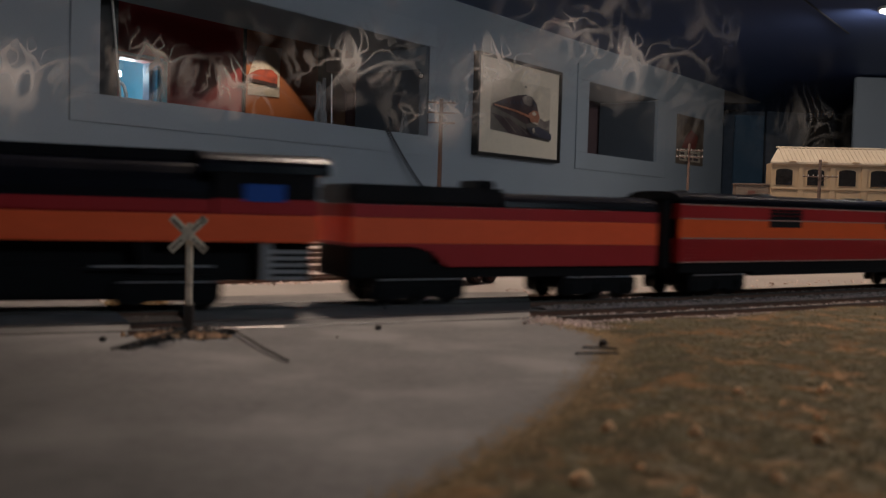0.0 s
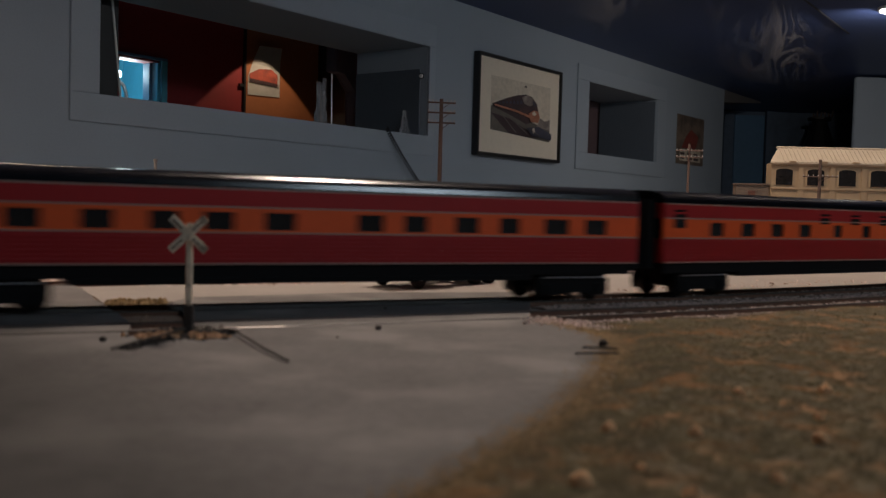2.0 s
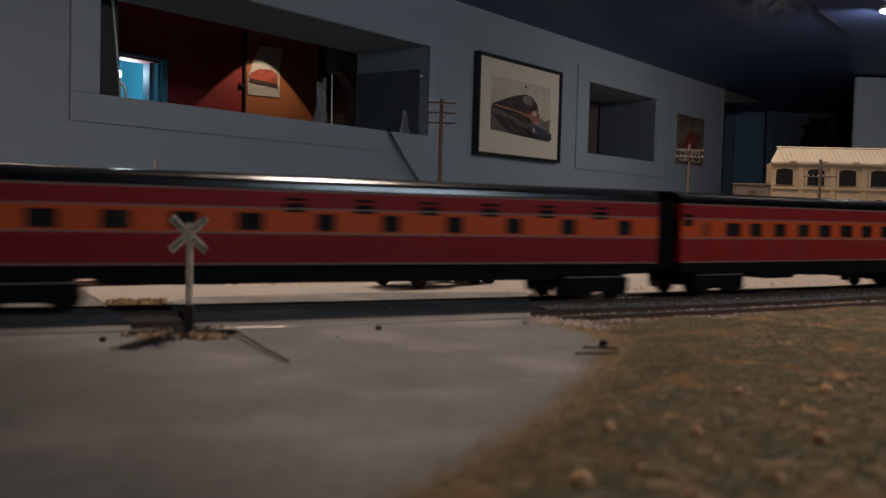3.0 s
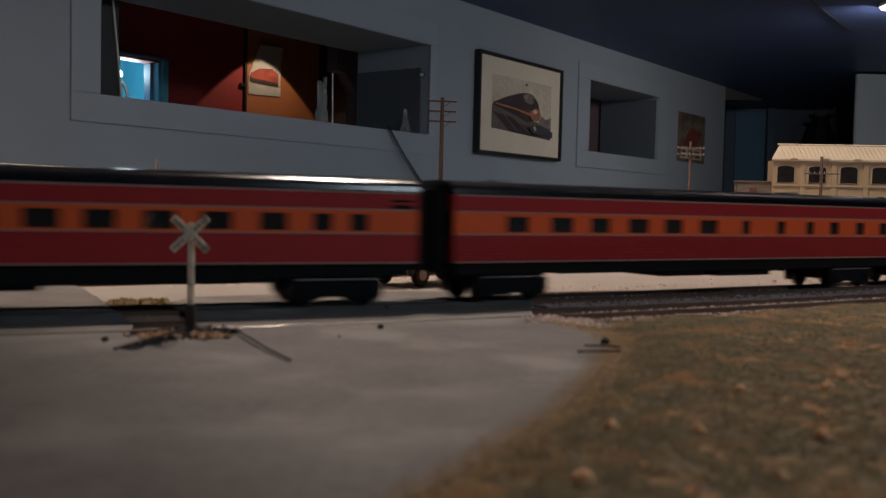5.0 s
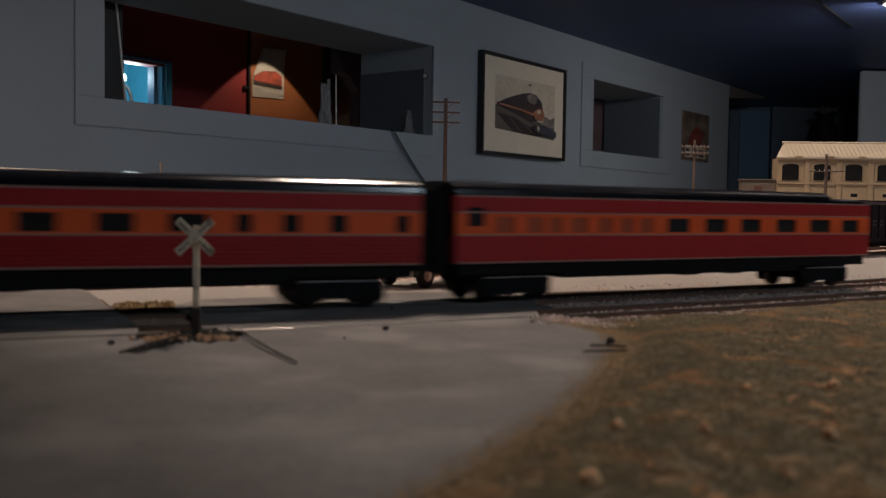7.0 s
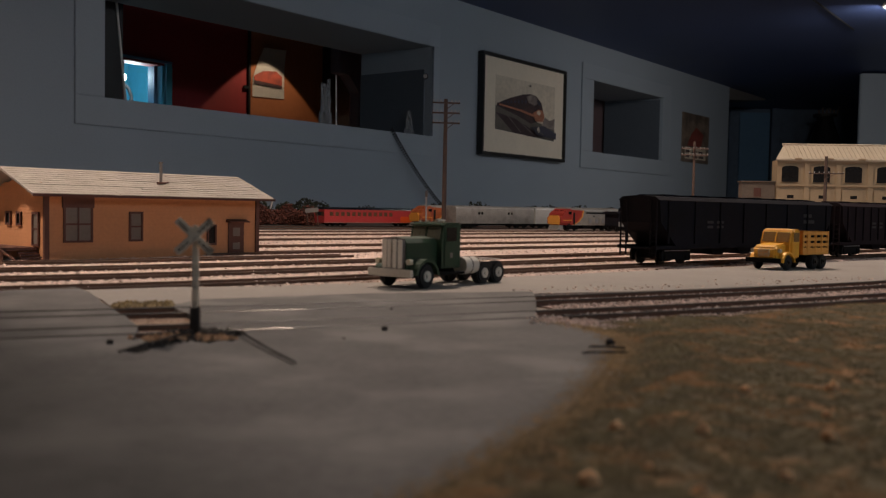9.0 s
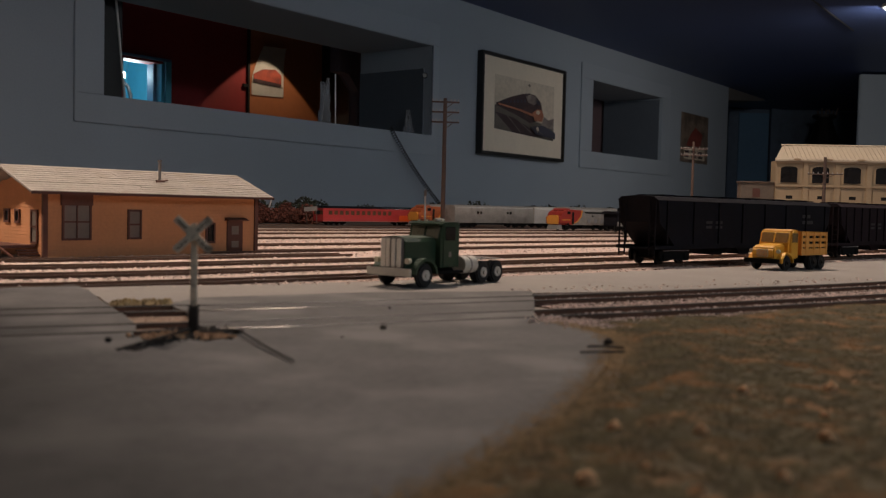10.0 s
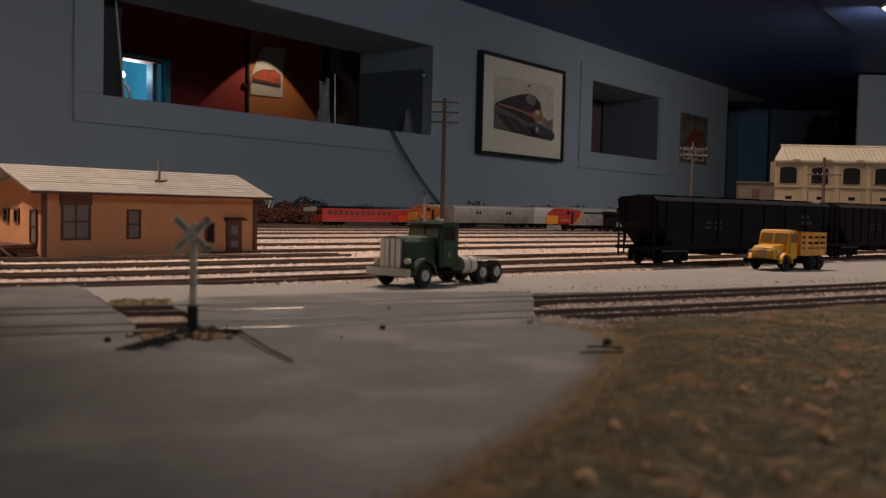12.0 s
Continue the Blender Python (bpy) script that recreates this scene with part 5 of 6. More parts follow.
def cab_unit(s, off, nose, side_paint, body, label):
    """A streamlined diesel with its nose towards -x."""
    c = thing("diesel_locomotive", on_yard(s, off), label, "locomotive", "trains standing in the yard")
    L, w = 0.168, 0.0172
    h = L / 2
    part("body", abox(-h + 0.030, h, -w, w, 0.0100, 0.0360), body, c, "silver car body")
    part("roof", prism(bmesh.new(), roof_outline(w, 0.0360, 0.0430), -h + 0.022, h), body, c)
    bm = prism(bmesh.new(), [(-h + 0.031, 0.0100), (-h + 0.002, 0.0100), (-h, 0.0170), (-h + 0.002, 0.0285), (-h + 0.010, 0.0315), (-h + 0.016, 0.0395), (-h + 0.031, 0.0412)], -w, w, "y")
    bmesh.ops.bevel(bm, geom=[e for e in bm.edges if e.calc_length() > 0.02], offset=0.0042, segments=3, affect="EDGES")
    part("nose", bm, side_paint, c, "rounded nose")
    part("nose_panel", prism(bmesh.new(), [(-0.0125, 0.0115), (0.0125, 0.0115), (0.0150, 0.0220), (0.0090, 0.0275), (-0.0090, 0.0275), (-0.0150, 0.0220)], -h - 0.0006, -h + 0.0040), nose, c, "yellow nose panel")
    for side in (-1, 1):
        part("warbonnet", prism(bmesh.new(), [(-h + 0.026, 0.0385), (-h + 0.060, 0.0375), (-h + 0.058, 0.0270), (-h + 0.048, 0.0175), (-h + 0.034, 0.0110), (-h + 0.026, 0.0110)], side * (w - 0.0002), side * (w + 0.0004), "y"), side_paint, c, "swept paint panel")
        part("swept_stripe", prism(bmesh.new(), [(-h + 0.060, 0.0375), (-h + 0.0635, 0.0375), (-h + 0.0610, 0.0262), (-h + 0.0505, 0.0160), (-h + 0.034, 0.0098), (-h + 0.034, 0.0112), (-h + 0.048, 0.0175), (-h + 0.058, 0.0270)], side * (w - 0.0002), side * (w + 0.0005), "y"), nose, c, "yellow edge stripe")
        part("nose_stripe", abox(-h + 0.006, -h + 0.030, side * (w - 0.003), side * (w + 0.0006), 0.0185, 0.0200), nose, c)
        part("side_grille", abox(-h + 0.070, h - 0.012, side * w, side * (w + 0.0004), 0.0318, 0.0345), M_WHEEL, c, "dark louvred grille")
        part("cab_door", abox(-h + 0.0335, -h + 0.0385, side * w, side * (w + 0.0009), 0.0115, 0.0335), M_WHEEL, c)
        for k in range(4):
            part("louvre", abox(-h + 0.078 + 0.019 * k, -h + 0.086 + 0.019 * k, side * w, side * (w + 0.0005), 0.0140, 0.0215), M_WEATHER, c)
        part("cab_window", abox(-h + 0.021, -h + 0.029, side * w, side * (w + 0.0007), 0.0300, 0.0350), M_DARKPANE, c)
        for u in (0.55, 0.75):
            part("porthole", rod(bmesh.new(), (-h + L * u, side * w, 0.027), (-h + L * u, side * (w + 0.0005), 0.027), 0.0016, 14), M_DARKPANE, c)
        part("windscreen", prism(bmesh.new(), [(-h + 0.0098, 0.0305), (-h + 0.0102, 0.0303), (-h + 0.0162, 0.0368), (-h + 0.0158, 0.0371)], side * 0.0015, side * 0.0115, "y"), M_DARKPANE, c)
    part("headlight", cyl(bmesh.new(), 0.0022, 0.003, pose(-h + 0.004, 0, 0.0255, 0, 90, 0), 14), M_LENS, c)
    part("pilot", prism(bmesh.new(), [(-h + 0.001, 0.0100), (-h - 0.002, 0.0020), (-h + 0.012, 0.0020), (-h + 0.012, 0.0100)], -0.0125, 0.0125, "y"), M_SILVERCAR, c, "silver pilot plough")
    part("fuel_tank", abox(-0.018, 0.018, -0.0135, 0.0135, 0.0045, 0.0100, 0.001), M_UNDER, c)
    bogie(c, -h + 0.036, 2)
    bogie(c, h - 0.030, 2)
    return c


interurban()
cab_unit(0.968, 0.91 + 0.06, M_NOSE, mat("faded_orange", (0.40, 0.105, 0.035), 0.5, vary=0.35, scale=140, second=(0.30, 0.05, 0.03), amount=0.4), M_SILVERCAR, "orange-nosed diesel locomotive at the head of silver coaches")
silver_car(1.027, 0.210, 0.91, "plain silver streamlined baggage car", M_SILVERCAR)
silver_car(1.250, 0.225, 0.91, "bright silver fluted coach", M_BRIGHTCAR)
cab_unit(1.124, 0.755, M_NOSE, M_FRED, M_SILVERCAR, "red, yellow and silver diesel locomotive")


def black_caboose():
    c = thing("caboose", on_yard(1.140, 0.665), "small black caboose with cupola windows", "railway car", "trains standing in the yard")
    part("body", abox(-0.045, 0.045, -0.016, 0.016, 0.0100, 0.0320, 0.0008), M_HOPPER, c)
    part("roof", prism(bmesh.new(), roof_outline(0.0175, 0.0320, 0.0370), -0.050, 0.050), M_HOPPER, c)
    part("cupola", abox(-0.012, 0.012, -0.0120, 0.0120, 0.0365, 0.0435, 0.0008), M_HOPPER, c)
    for x in (-0.030, -0.010, 0.012, 0.032):
        part("window", abox(x - 0.004, x + 0.004, -0.0165, -0.0160, 0.0210, 0.0275), M_DIMPANE, c)
    part("lower_panel", abox(-0.045, 0.045, -0.0164, -0.0160, 0.0105, 0.0185), M_SILVERCAR, c)
    bogie(c, -0.028, 2)
    bogie(c, 0.028, 2)


black_caboose()

# ---------------------------------------------------------------- warehouse beyond the freight cars
M_CREAM = mat("cream_plastic_wall", (0.34, 0.25, 0.15), 0.65, vary=0.09, scale=40)
M_CREAMROOF = mat("pale_corrugated_roof", (0.46, 0.38, 0.28), 0.6, vary=0.08, scale=40)


def warehouse():
    b = thing("warehouse", pose(0.4600, 1.30, -0.0024, 0, 0, -5), "cream two-storey warehouse with arched windows", "building")
    L, Wd = 0.46, 0.028
    zs, E, R = 0.0790, 0.1150, 0.1365
    part("wall", prism(bmesh.new(), [(0, 0), (Wd, 0), (Wd, E), (0, E)], 0, L), M_CREAM, b)
    part("belt_course", abox(-0.001, L, -0.0022, 0, zs, zs + 0.0035, 0.0005), M_CREAM, b, "projecting belt course")
    part("cornice", abox(-0.001, L, -0.0030, 0, E - 0.0032, E, 0.0005), M_CREAM, b)
    bm = prism(bmesh.new(), [(-0.0045, E - 0.0005), (Wd, R), (Wd, R + 0.0016), (-0.0045, E + 0.0016)], -0.003, L + 0.003)
    for v in bm.verts:
        if v.co.x < 0 and v.co.y > 0.01:
            v.co.x += 0.018
    roof = part("roof", bm, M_CREAMROOF, b, "pale corrugated hipped roof")
    for i in range(75):
        x = 0.016 + i * (L - 0.018) / 74
        part("corrugation", prism(bmesh.new(), [(-0.0045, E + 0.0016), (-0.0045, E + 0.0026), (Wd, R + 0.0026), (Wd, R + 0.0016)], x, x + 0.0022), M_CREAMROOF, roof)
    part("ridge_cap", rod(bmesh.new(), (0.013, Wd, R + 0.0022), (L + 0.003, Wd, R + 0.0022), 0.0016, 10), M_CREAMROOF, roof)
    for i in range(9):
        x = 0.0060 + 0.0425 * i
        w, z0, z1 = 0.0225, 0.0850, 0.1075
        pts = [(x, z0), (x + w, z0), (x + w, z1 - 0.003)] + [(x + w / 2 + w / 2 * math.cos(a), z1 - 0.003 + 0.003 * math.sin(a)) for a in (math.pi * k / 6 for k in range(1, 6))] + [(x, z1 - 0.003)]
        big = [(x + w / 2 + (px_ - x - w / 2) * 1.12, z0 + (pz - z0) * 1.07 - 0.0006) for px_, pz in pts]
        win = part("window", prism(bmesh.new(), big, -0.0012, 0, "y"), M_CREAM, b, "cream arched window surround")
        part("pane", prism(bmesh.new(), pts, -0.0016, -0.0012, "y"), M_DARKPANE, win)
        part("mullion", abox(x + w / 2 - 0.0004, x + w / 2 + 0.0004, -0.0020, -0.0016, z0, z1), M_DARKPANE, win)
        part("transom", abox(x, x + w, -0.0020, -0.0016, z0 + 0.0110, z0 + 0.0117), M_DARKPANE, win)
        part("pilaster", abox(x + w + 0.0080, x + w + 0.0150, -0.0016, 0, 0, E - 0.003), M_CREAM, b)
        part("low_window", abox(x + 0.008, x + 0.017, -0.0012, 0, 0.0625, 0.0670), M_DARKPANE, b)
        part("wall_panel", abox(x - 0.003, x + w + 0.003, -0.0010, 0, 0.0580, 0.0745), M_CREAM, b)
        part("eave_vent", abox(x + 0.016, x + 0.026, -0.0062, -0.0030, E + 0.0005, E + 0.0032, 0.0008), M_CREAM, b)
    M_ANNEX = mat("dim_annex_wall", (0.13, 0.10, 0.075), 0.75, vary=0.15, scale=50)
    an = part("annex", abox(-0.046, -0.0005, 0.004, 0.026, 0, 0.0840), M_ANNEX, b, "low cream annex")
    part("annex_roof", abox(-0.048, -0.0005, 0.002, 0.028, 0.0840, 0.0858, 0.0004), M_ANNEX, an)
    part("annex_window", abox(-0.0300, -0.0200, 0.0032, 0.004, 0.0640, 0.0760), M_BROWN, an)


warehouse()

# ---------------------------------------------------------------- poles, crossing sign, small things outdoors
M_POLE = mat("brown_pole_wood", (0.10, 0.064, 0.050), 0.8, vary=0.25, scale=90)
M_INSUL = mat("grey_insulator", (0.40, 0.38, 0.36), 0.3, vary=0.1, scale=90)
M_SIGN = mat("worn_white_sign", (0.74, 0.61, 0.46), 0.75, vary=0.2, scale=400, second=(0.26, 0.20, 0.15), amount=0.3)
M_DIRT = mat("dark_dirt", (0.035, 0.027, 0.022), 0.95, vary=0.4, scale=300, bump=0.0006)


def utility_pole(x, y, height, r, arms, half, turn, label):
    p = thing("utility_pole", pose(x, y, -0.0024, 0, 0, turn), label, "utility pole", "utility poles along the line")
    part("pole", rod(bmesh.new(), (0, 0, 0), (0, 0, height), r, 12, r2=r * 0.75), M_POLE, p, smooth=False)
    for z in arms:
        arm = part("crossarm", abox(-half, half, -r - 0.0012, -r, z - 0.0007, z + 0.0007), M_POLE, p)
        for i in range(8):
            u = -half + 0.0008 + (2 * half - 0.0016) * i / 7
            if abs(u) < r:
                continue
            part("insulator", cyl(bmesh.new(), 0.00065, 0.0020, pose(u, -r - 0.0006, z + 0.0016), 8, r2=0.0004), M_INSUL, arm)
        part("brace", rod(bmesh.new(), (half * 0.55, -r - 0.0003, z - 0.0005), (0, -r - 0.0003, z - 0.0055), 0.0003, 6), M_POLE, arm)
    return p


utility_pole(-0.0012, 0.80, 0.1325, 0.0021, (0.1290, 0.1205, 0.1120), 0.0118, 8, "brown wooden utility pole with three crossarms")
utility_pole(0.331, 1.25, 0.1345, 0.0021, (0.1250, 0.1165), 0.0180, 3, "brown utility pole with two crossarms")
utility_pole(0.487, 1.20, 0.1150, 0.0026, (0.0930,), 0.0215, -8, "stout brown pole with one crossarm before the warehouse")


def crossbuck():
    c = thing("crossbuck_sign", pose(-0.0706, 0.2640, -0.0012), "worn white railway crossbuck sign on a post", "sign")
    part("post", abox(-0.0009, 0.0009, -0.0008, 0.0008, 0.0080, 0.0322, 0.0003), M_SIGN, c, "pale worn post")
    part("post_foot", abox(-0.0013, 0.0013, -0.0011, 0.0011, 0, 0.0090, 0.0003), M_DIRT, c, "black base of the post")
    r = random.Random(2)
    for k, a in enumerate((43, -43)):
        m = pose(0, -0.0012 - 0.0006 * k, 0.0290, 0, a, 0)
        blade = part("blade", abox(-0.0068, 0.0068, -0.0003, 0.0003, -0.0011, 0.0011, 0.0001), M_SIGN, c, "white sign blade", m=m)
        bm = bmesh.new()
        for x0, x1 in ((-0.0060, -0.0018), (0.0018, 0.0060)):
            bars(bm, r, x0, x1, -0.0003, 0.0006, -0.0005, 1, 3)
        tagged(part("lettering", bm, M_POLE, blade, "dark worn lettering"), kind="stuff")
    return c


crossbuck()
rng = random.Random(21)
pts = [(-0.0690 + rng.gauss(0, 0.0050), 0.2640 + rng.gauss(0, 0.0060), -0.0004) for _ in range(420)]
# narrow dark strip running out from the sign's foot
pts += [(-0.0720 - 0.006 * u + rng.gauss(0, 0.0010), 0.2520 - 0.020 * u + rng.gauss(0, 0.0014), -0.0005) for u in (rng.random() for _ in range(150))]
scatter("dirt_heap", pts, 0.0009, M_DIRT, "dark dirt round the sign's foot and a strip running out", "dirt", rng, 0.9)
M_TANCLUMP = mat("tan_clump", (0.42, 0.24, 0.13), 0.95, vary=0.25, scale=200, piece=0.3)
pts = [(cx + rng.gauss(0, 0.0026), cy + rng.gauss(0, 0.0022), 0.0) for cx, cy in ((-0.0775, 0.2545), (-0.0640, 0.2560), (-0.0740, 0.2570)) for _ in range(55)]
scatter("tan_clumps", pts, 0.0010, M_TANCLUMP, "tan ground foam clumps beside the sign", "foam", rng, 0.9)
pts = [(-0.1215 + rng.random() * 0.021, 0.345 + rng.gauss(0, 0.004), -0.0008) for _ in range(240)]
scatter("straw_clump", pts, 0.0011, mat("straw_flock", (0.30, 0.21, 0.10), 0.95, vary=0.2, scale=200, piece=0.3), "straw-coloured flock beside the crossing", "foam", rng, 0.8)


def twig(points, r, label):
    bm = bmesh.new()
    for a, b in zip(points, points[1:]):
        rod(bm, a, b, r, 6, r2=r * 0.8)
    return tagged(part("twig", bm, M_DIRT), label, "twig", "fallen twigs on the road")


twig([(-0.0584, 0.2662, 0.0006), (-0.0500, 0.2480, 0.0007), (-0.0430, 0.2330, 0.0005), (-0.0348, 0.2184, 0.0002)], 0.0004, "thin dark twig lying on the road")
twig([(-0.0706, 0.2610, 0.0012), (-0.0760, 0.2420, 0.0007), (-0.0800, 0.2290, 0.0002)], 0.0004, "thin dark strand running out from the sign")
twig([(0.0395, 0.2500, 0.0006), (0.0440, 0.2500, 0.0007), (0.0490, 0.2490, 0.0006)], 0.0003, "short dark twig at the turf's edge")
twig([(0.0360, 0.2390, 0.0006), (0.0420, 0.2400, 0.0007), (0.0480, 0.2420, 0.0006)], 0.0003, "short dark twig by the turf")
for x, y, r in ((-0.0178, 0.2824, 0.0010), (-0.0191, 0.3397, 0.0006), (-0.0584, 0.2662, 0.0011), (-0.0880, 0.2450, 0.0009), (-0.028, 0.262, 0.0004), (-0.1080, 0.214, 0.0004), (0.0470, 0.2610, 0.0013)):
    bm = bmesh.new()
    bmesh.ops.create_icosphere(bm, subdivisions=2, radius=r, matrix=Matrix.Translation((x, y, r * 0.5 - 0.0004)))
    for v in bm.verts:
        v.co += (v.co - Vector((x, y, r * 0.5))) * 0.35 * noise.noise(v.co * 2500)
    tagged(part("pebble", bm, M_DIRT), "small dark pebble lying on the road", "pebble", "pebbles on the road")
M_FOAM = mat("pale_orange_foam", (0.72, 0.40, 0.20), 0.95, vary=0.3, scale=300)
for x, y, r in ((0.0296, 0.1560, 0.0012), (0.0205, 0.1275, 0.0015), (0.0434, 0.1532, 0.0012), (0.0632, 0.1510, 0.0012), (0.0830, 0.1965, 0.0016),
                (0.0348, 0.1230, 0.0011), (0.0300, 0.1335, 0.0008), (0.0480, 0.1280, 0.0010), (0.0630, 0.1920, 0.0011), (0.0700, 0.168, 0.0009)):
    bm = bmesh.new()
    bmesh.ops.create_icosphere(bm, subdivisions=2, radius=r, matrix=Matrix.Translation((x, y, turf_height(x, y) + r * 0.4)))
    for v in bm.verts:
        v.co += 0.0006 * noise.noise_vector(v.co * 1200)
    tagged(part("foam_clump", bm, M_FOAM), "pale orange foam clump on the turf", "foam clump", "foam clumps on the turf")

mast = thing("signal_mast", pose(-0.0185, 0.90, -0.0024), "thin pale signal mast beside the pole", "signal")
part("mast", rod(bmesh.new(), (0, 0, 0), (0, 0, 0.0565), 0.0009, 8), M_INSUL, mast)
part("signal_head", abox(-0.0013, 0.0013, -0.0016, 0.0004, 0.0500, 0.0560, 0.0004), M_DIMPANE, mast)
board = thing("white_board", pose(-0.2400, 1.70, -0.0024, 0, -6, 10), "small white board on posts among bushes", "board")
part("panel", abox(-0.012, 0.012, -0.0006, 0.0006, 0.0275, 0.0355), M_CHIM, board)
for x in (-0.009, 0.009):
    part("post", abox(x - 0.0006, x + 0.0006, -0.0005, 0.0005, 0, 0.0262), M_POLE, board)

# bushes along the back of the layout
rng = random.Random(33)


def bushes(centres, n):
    out = []
    for x, y, rx, rz in centres:
        for _ in range(n):
            a, b = rng.uniform(0, 2 * math.pi), math.acos(rng.random())
            q = rng.random() ** 0.35
            out.append((x + rx * q * math.sin(b) * math.cos(a), y + rx * q * math.sin(b) * math.sin(a), max(0, rz * q * math.cos(b))))
    return out


def along_back(px0, px1, k, y0, y1):
    return [(px0 + (px1 - px0) * i / (k - 1) + rng.uniform(-0.01, 0.01), rng.uniform(y0, y1)) for i in range(k)]


red = [(x, y, rng.uniform(0.022, 0.034), rng.uniform(0.026, 0.040)) for x, y in along_back(-0.42, -0.26, 9, 1.76, 1.90)]
green = [(x, y, rng.uniform(0.025, 0.045), rng.uniform(0.036, 0.060)) for x, y in along_back(-0.50, -0.28, 7, 1.98, 2.15)]
green += [(x, 2.25 + 0.9 * (x + 0.25) + rng.uniform(-0.05, 0.05), rng.uniform(0.03, 0.06), rng.uniform(0.032, 0.058)) for x in [-0.30 + 0.055 * i for i in range(18)]]
scatter("russet_bushes", bushes(red, 420), 0.0030, mat("russet_foliage", (0.13, 0.040, 0.025), 0.9, vary=0.4, scale=60, piece=0.5), "russet brown model bushes beside the yard", "bush", rng, 1.0)
scatter("dark_bushes", bushes(green, 420), 0.0036, mat("dark_foliage", (0.045, 0.048, 0.028), 0.9, vary=0.4, scale=60, piece=0.5), "dark olive model bushes along the wall", "bush", rng, 1.0)

# ---------------------------------------------------------------- on the wall
M_MAT_BOARD = mat("cream_mount", (0.78, 0.69, 0.56), 0.7, vary=0.05, scale=10)
M_PRINT_BG = mat("faded_print", (0.62, 0.54, 0.43), 0.6, vary=0.18, scale=8, second=(0.50, 0.43, 0.34), amount=0.3)
M_PRINT_DARK = mat("print_dark", (0.055, 0.035, 0.040), 0.6, vary=0.3, scale=14, second=(0.12, 0.06, 0.05), amount=0.3)
M_PRINT_GROUND = mat("print_ground", (0.13, 0.115, 0.10), 0.6, vary=0.3, scale=18)
M_PRINT_ORANGE = mat("print_orange", (0.42, 0.17, 0.10), 0.6, vary=0.4, scale=26)
M_PRINT_DUSK = mat("print_dusk", (0.20, 0.165, 0.15), 0.6, vary=0.4, scale=30, second=(0.30, 0.25, 0.22), amount=0.4)
M_PRINT_BLUE = mat("print_blue", (0.055, 0.055, 0.08), 0.6, vary=0.3, scale=20)


def flat(points, y, scale=1.0):
    """A flat shape on a wall: outline in x, z, with a sliver of thickness."""
    return prism(bmesh.new(), points, y - 0.0006, y, "y")


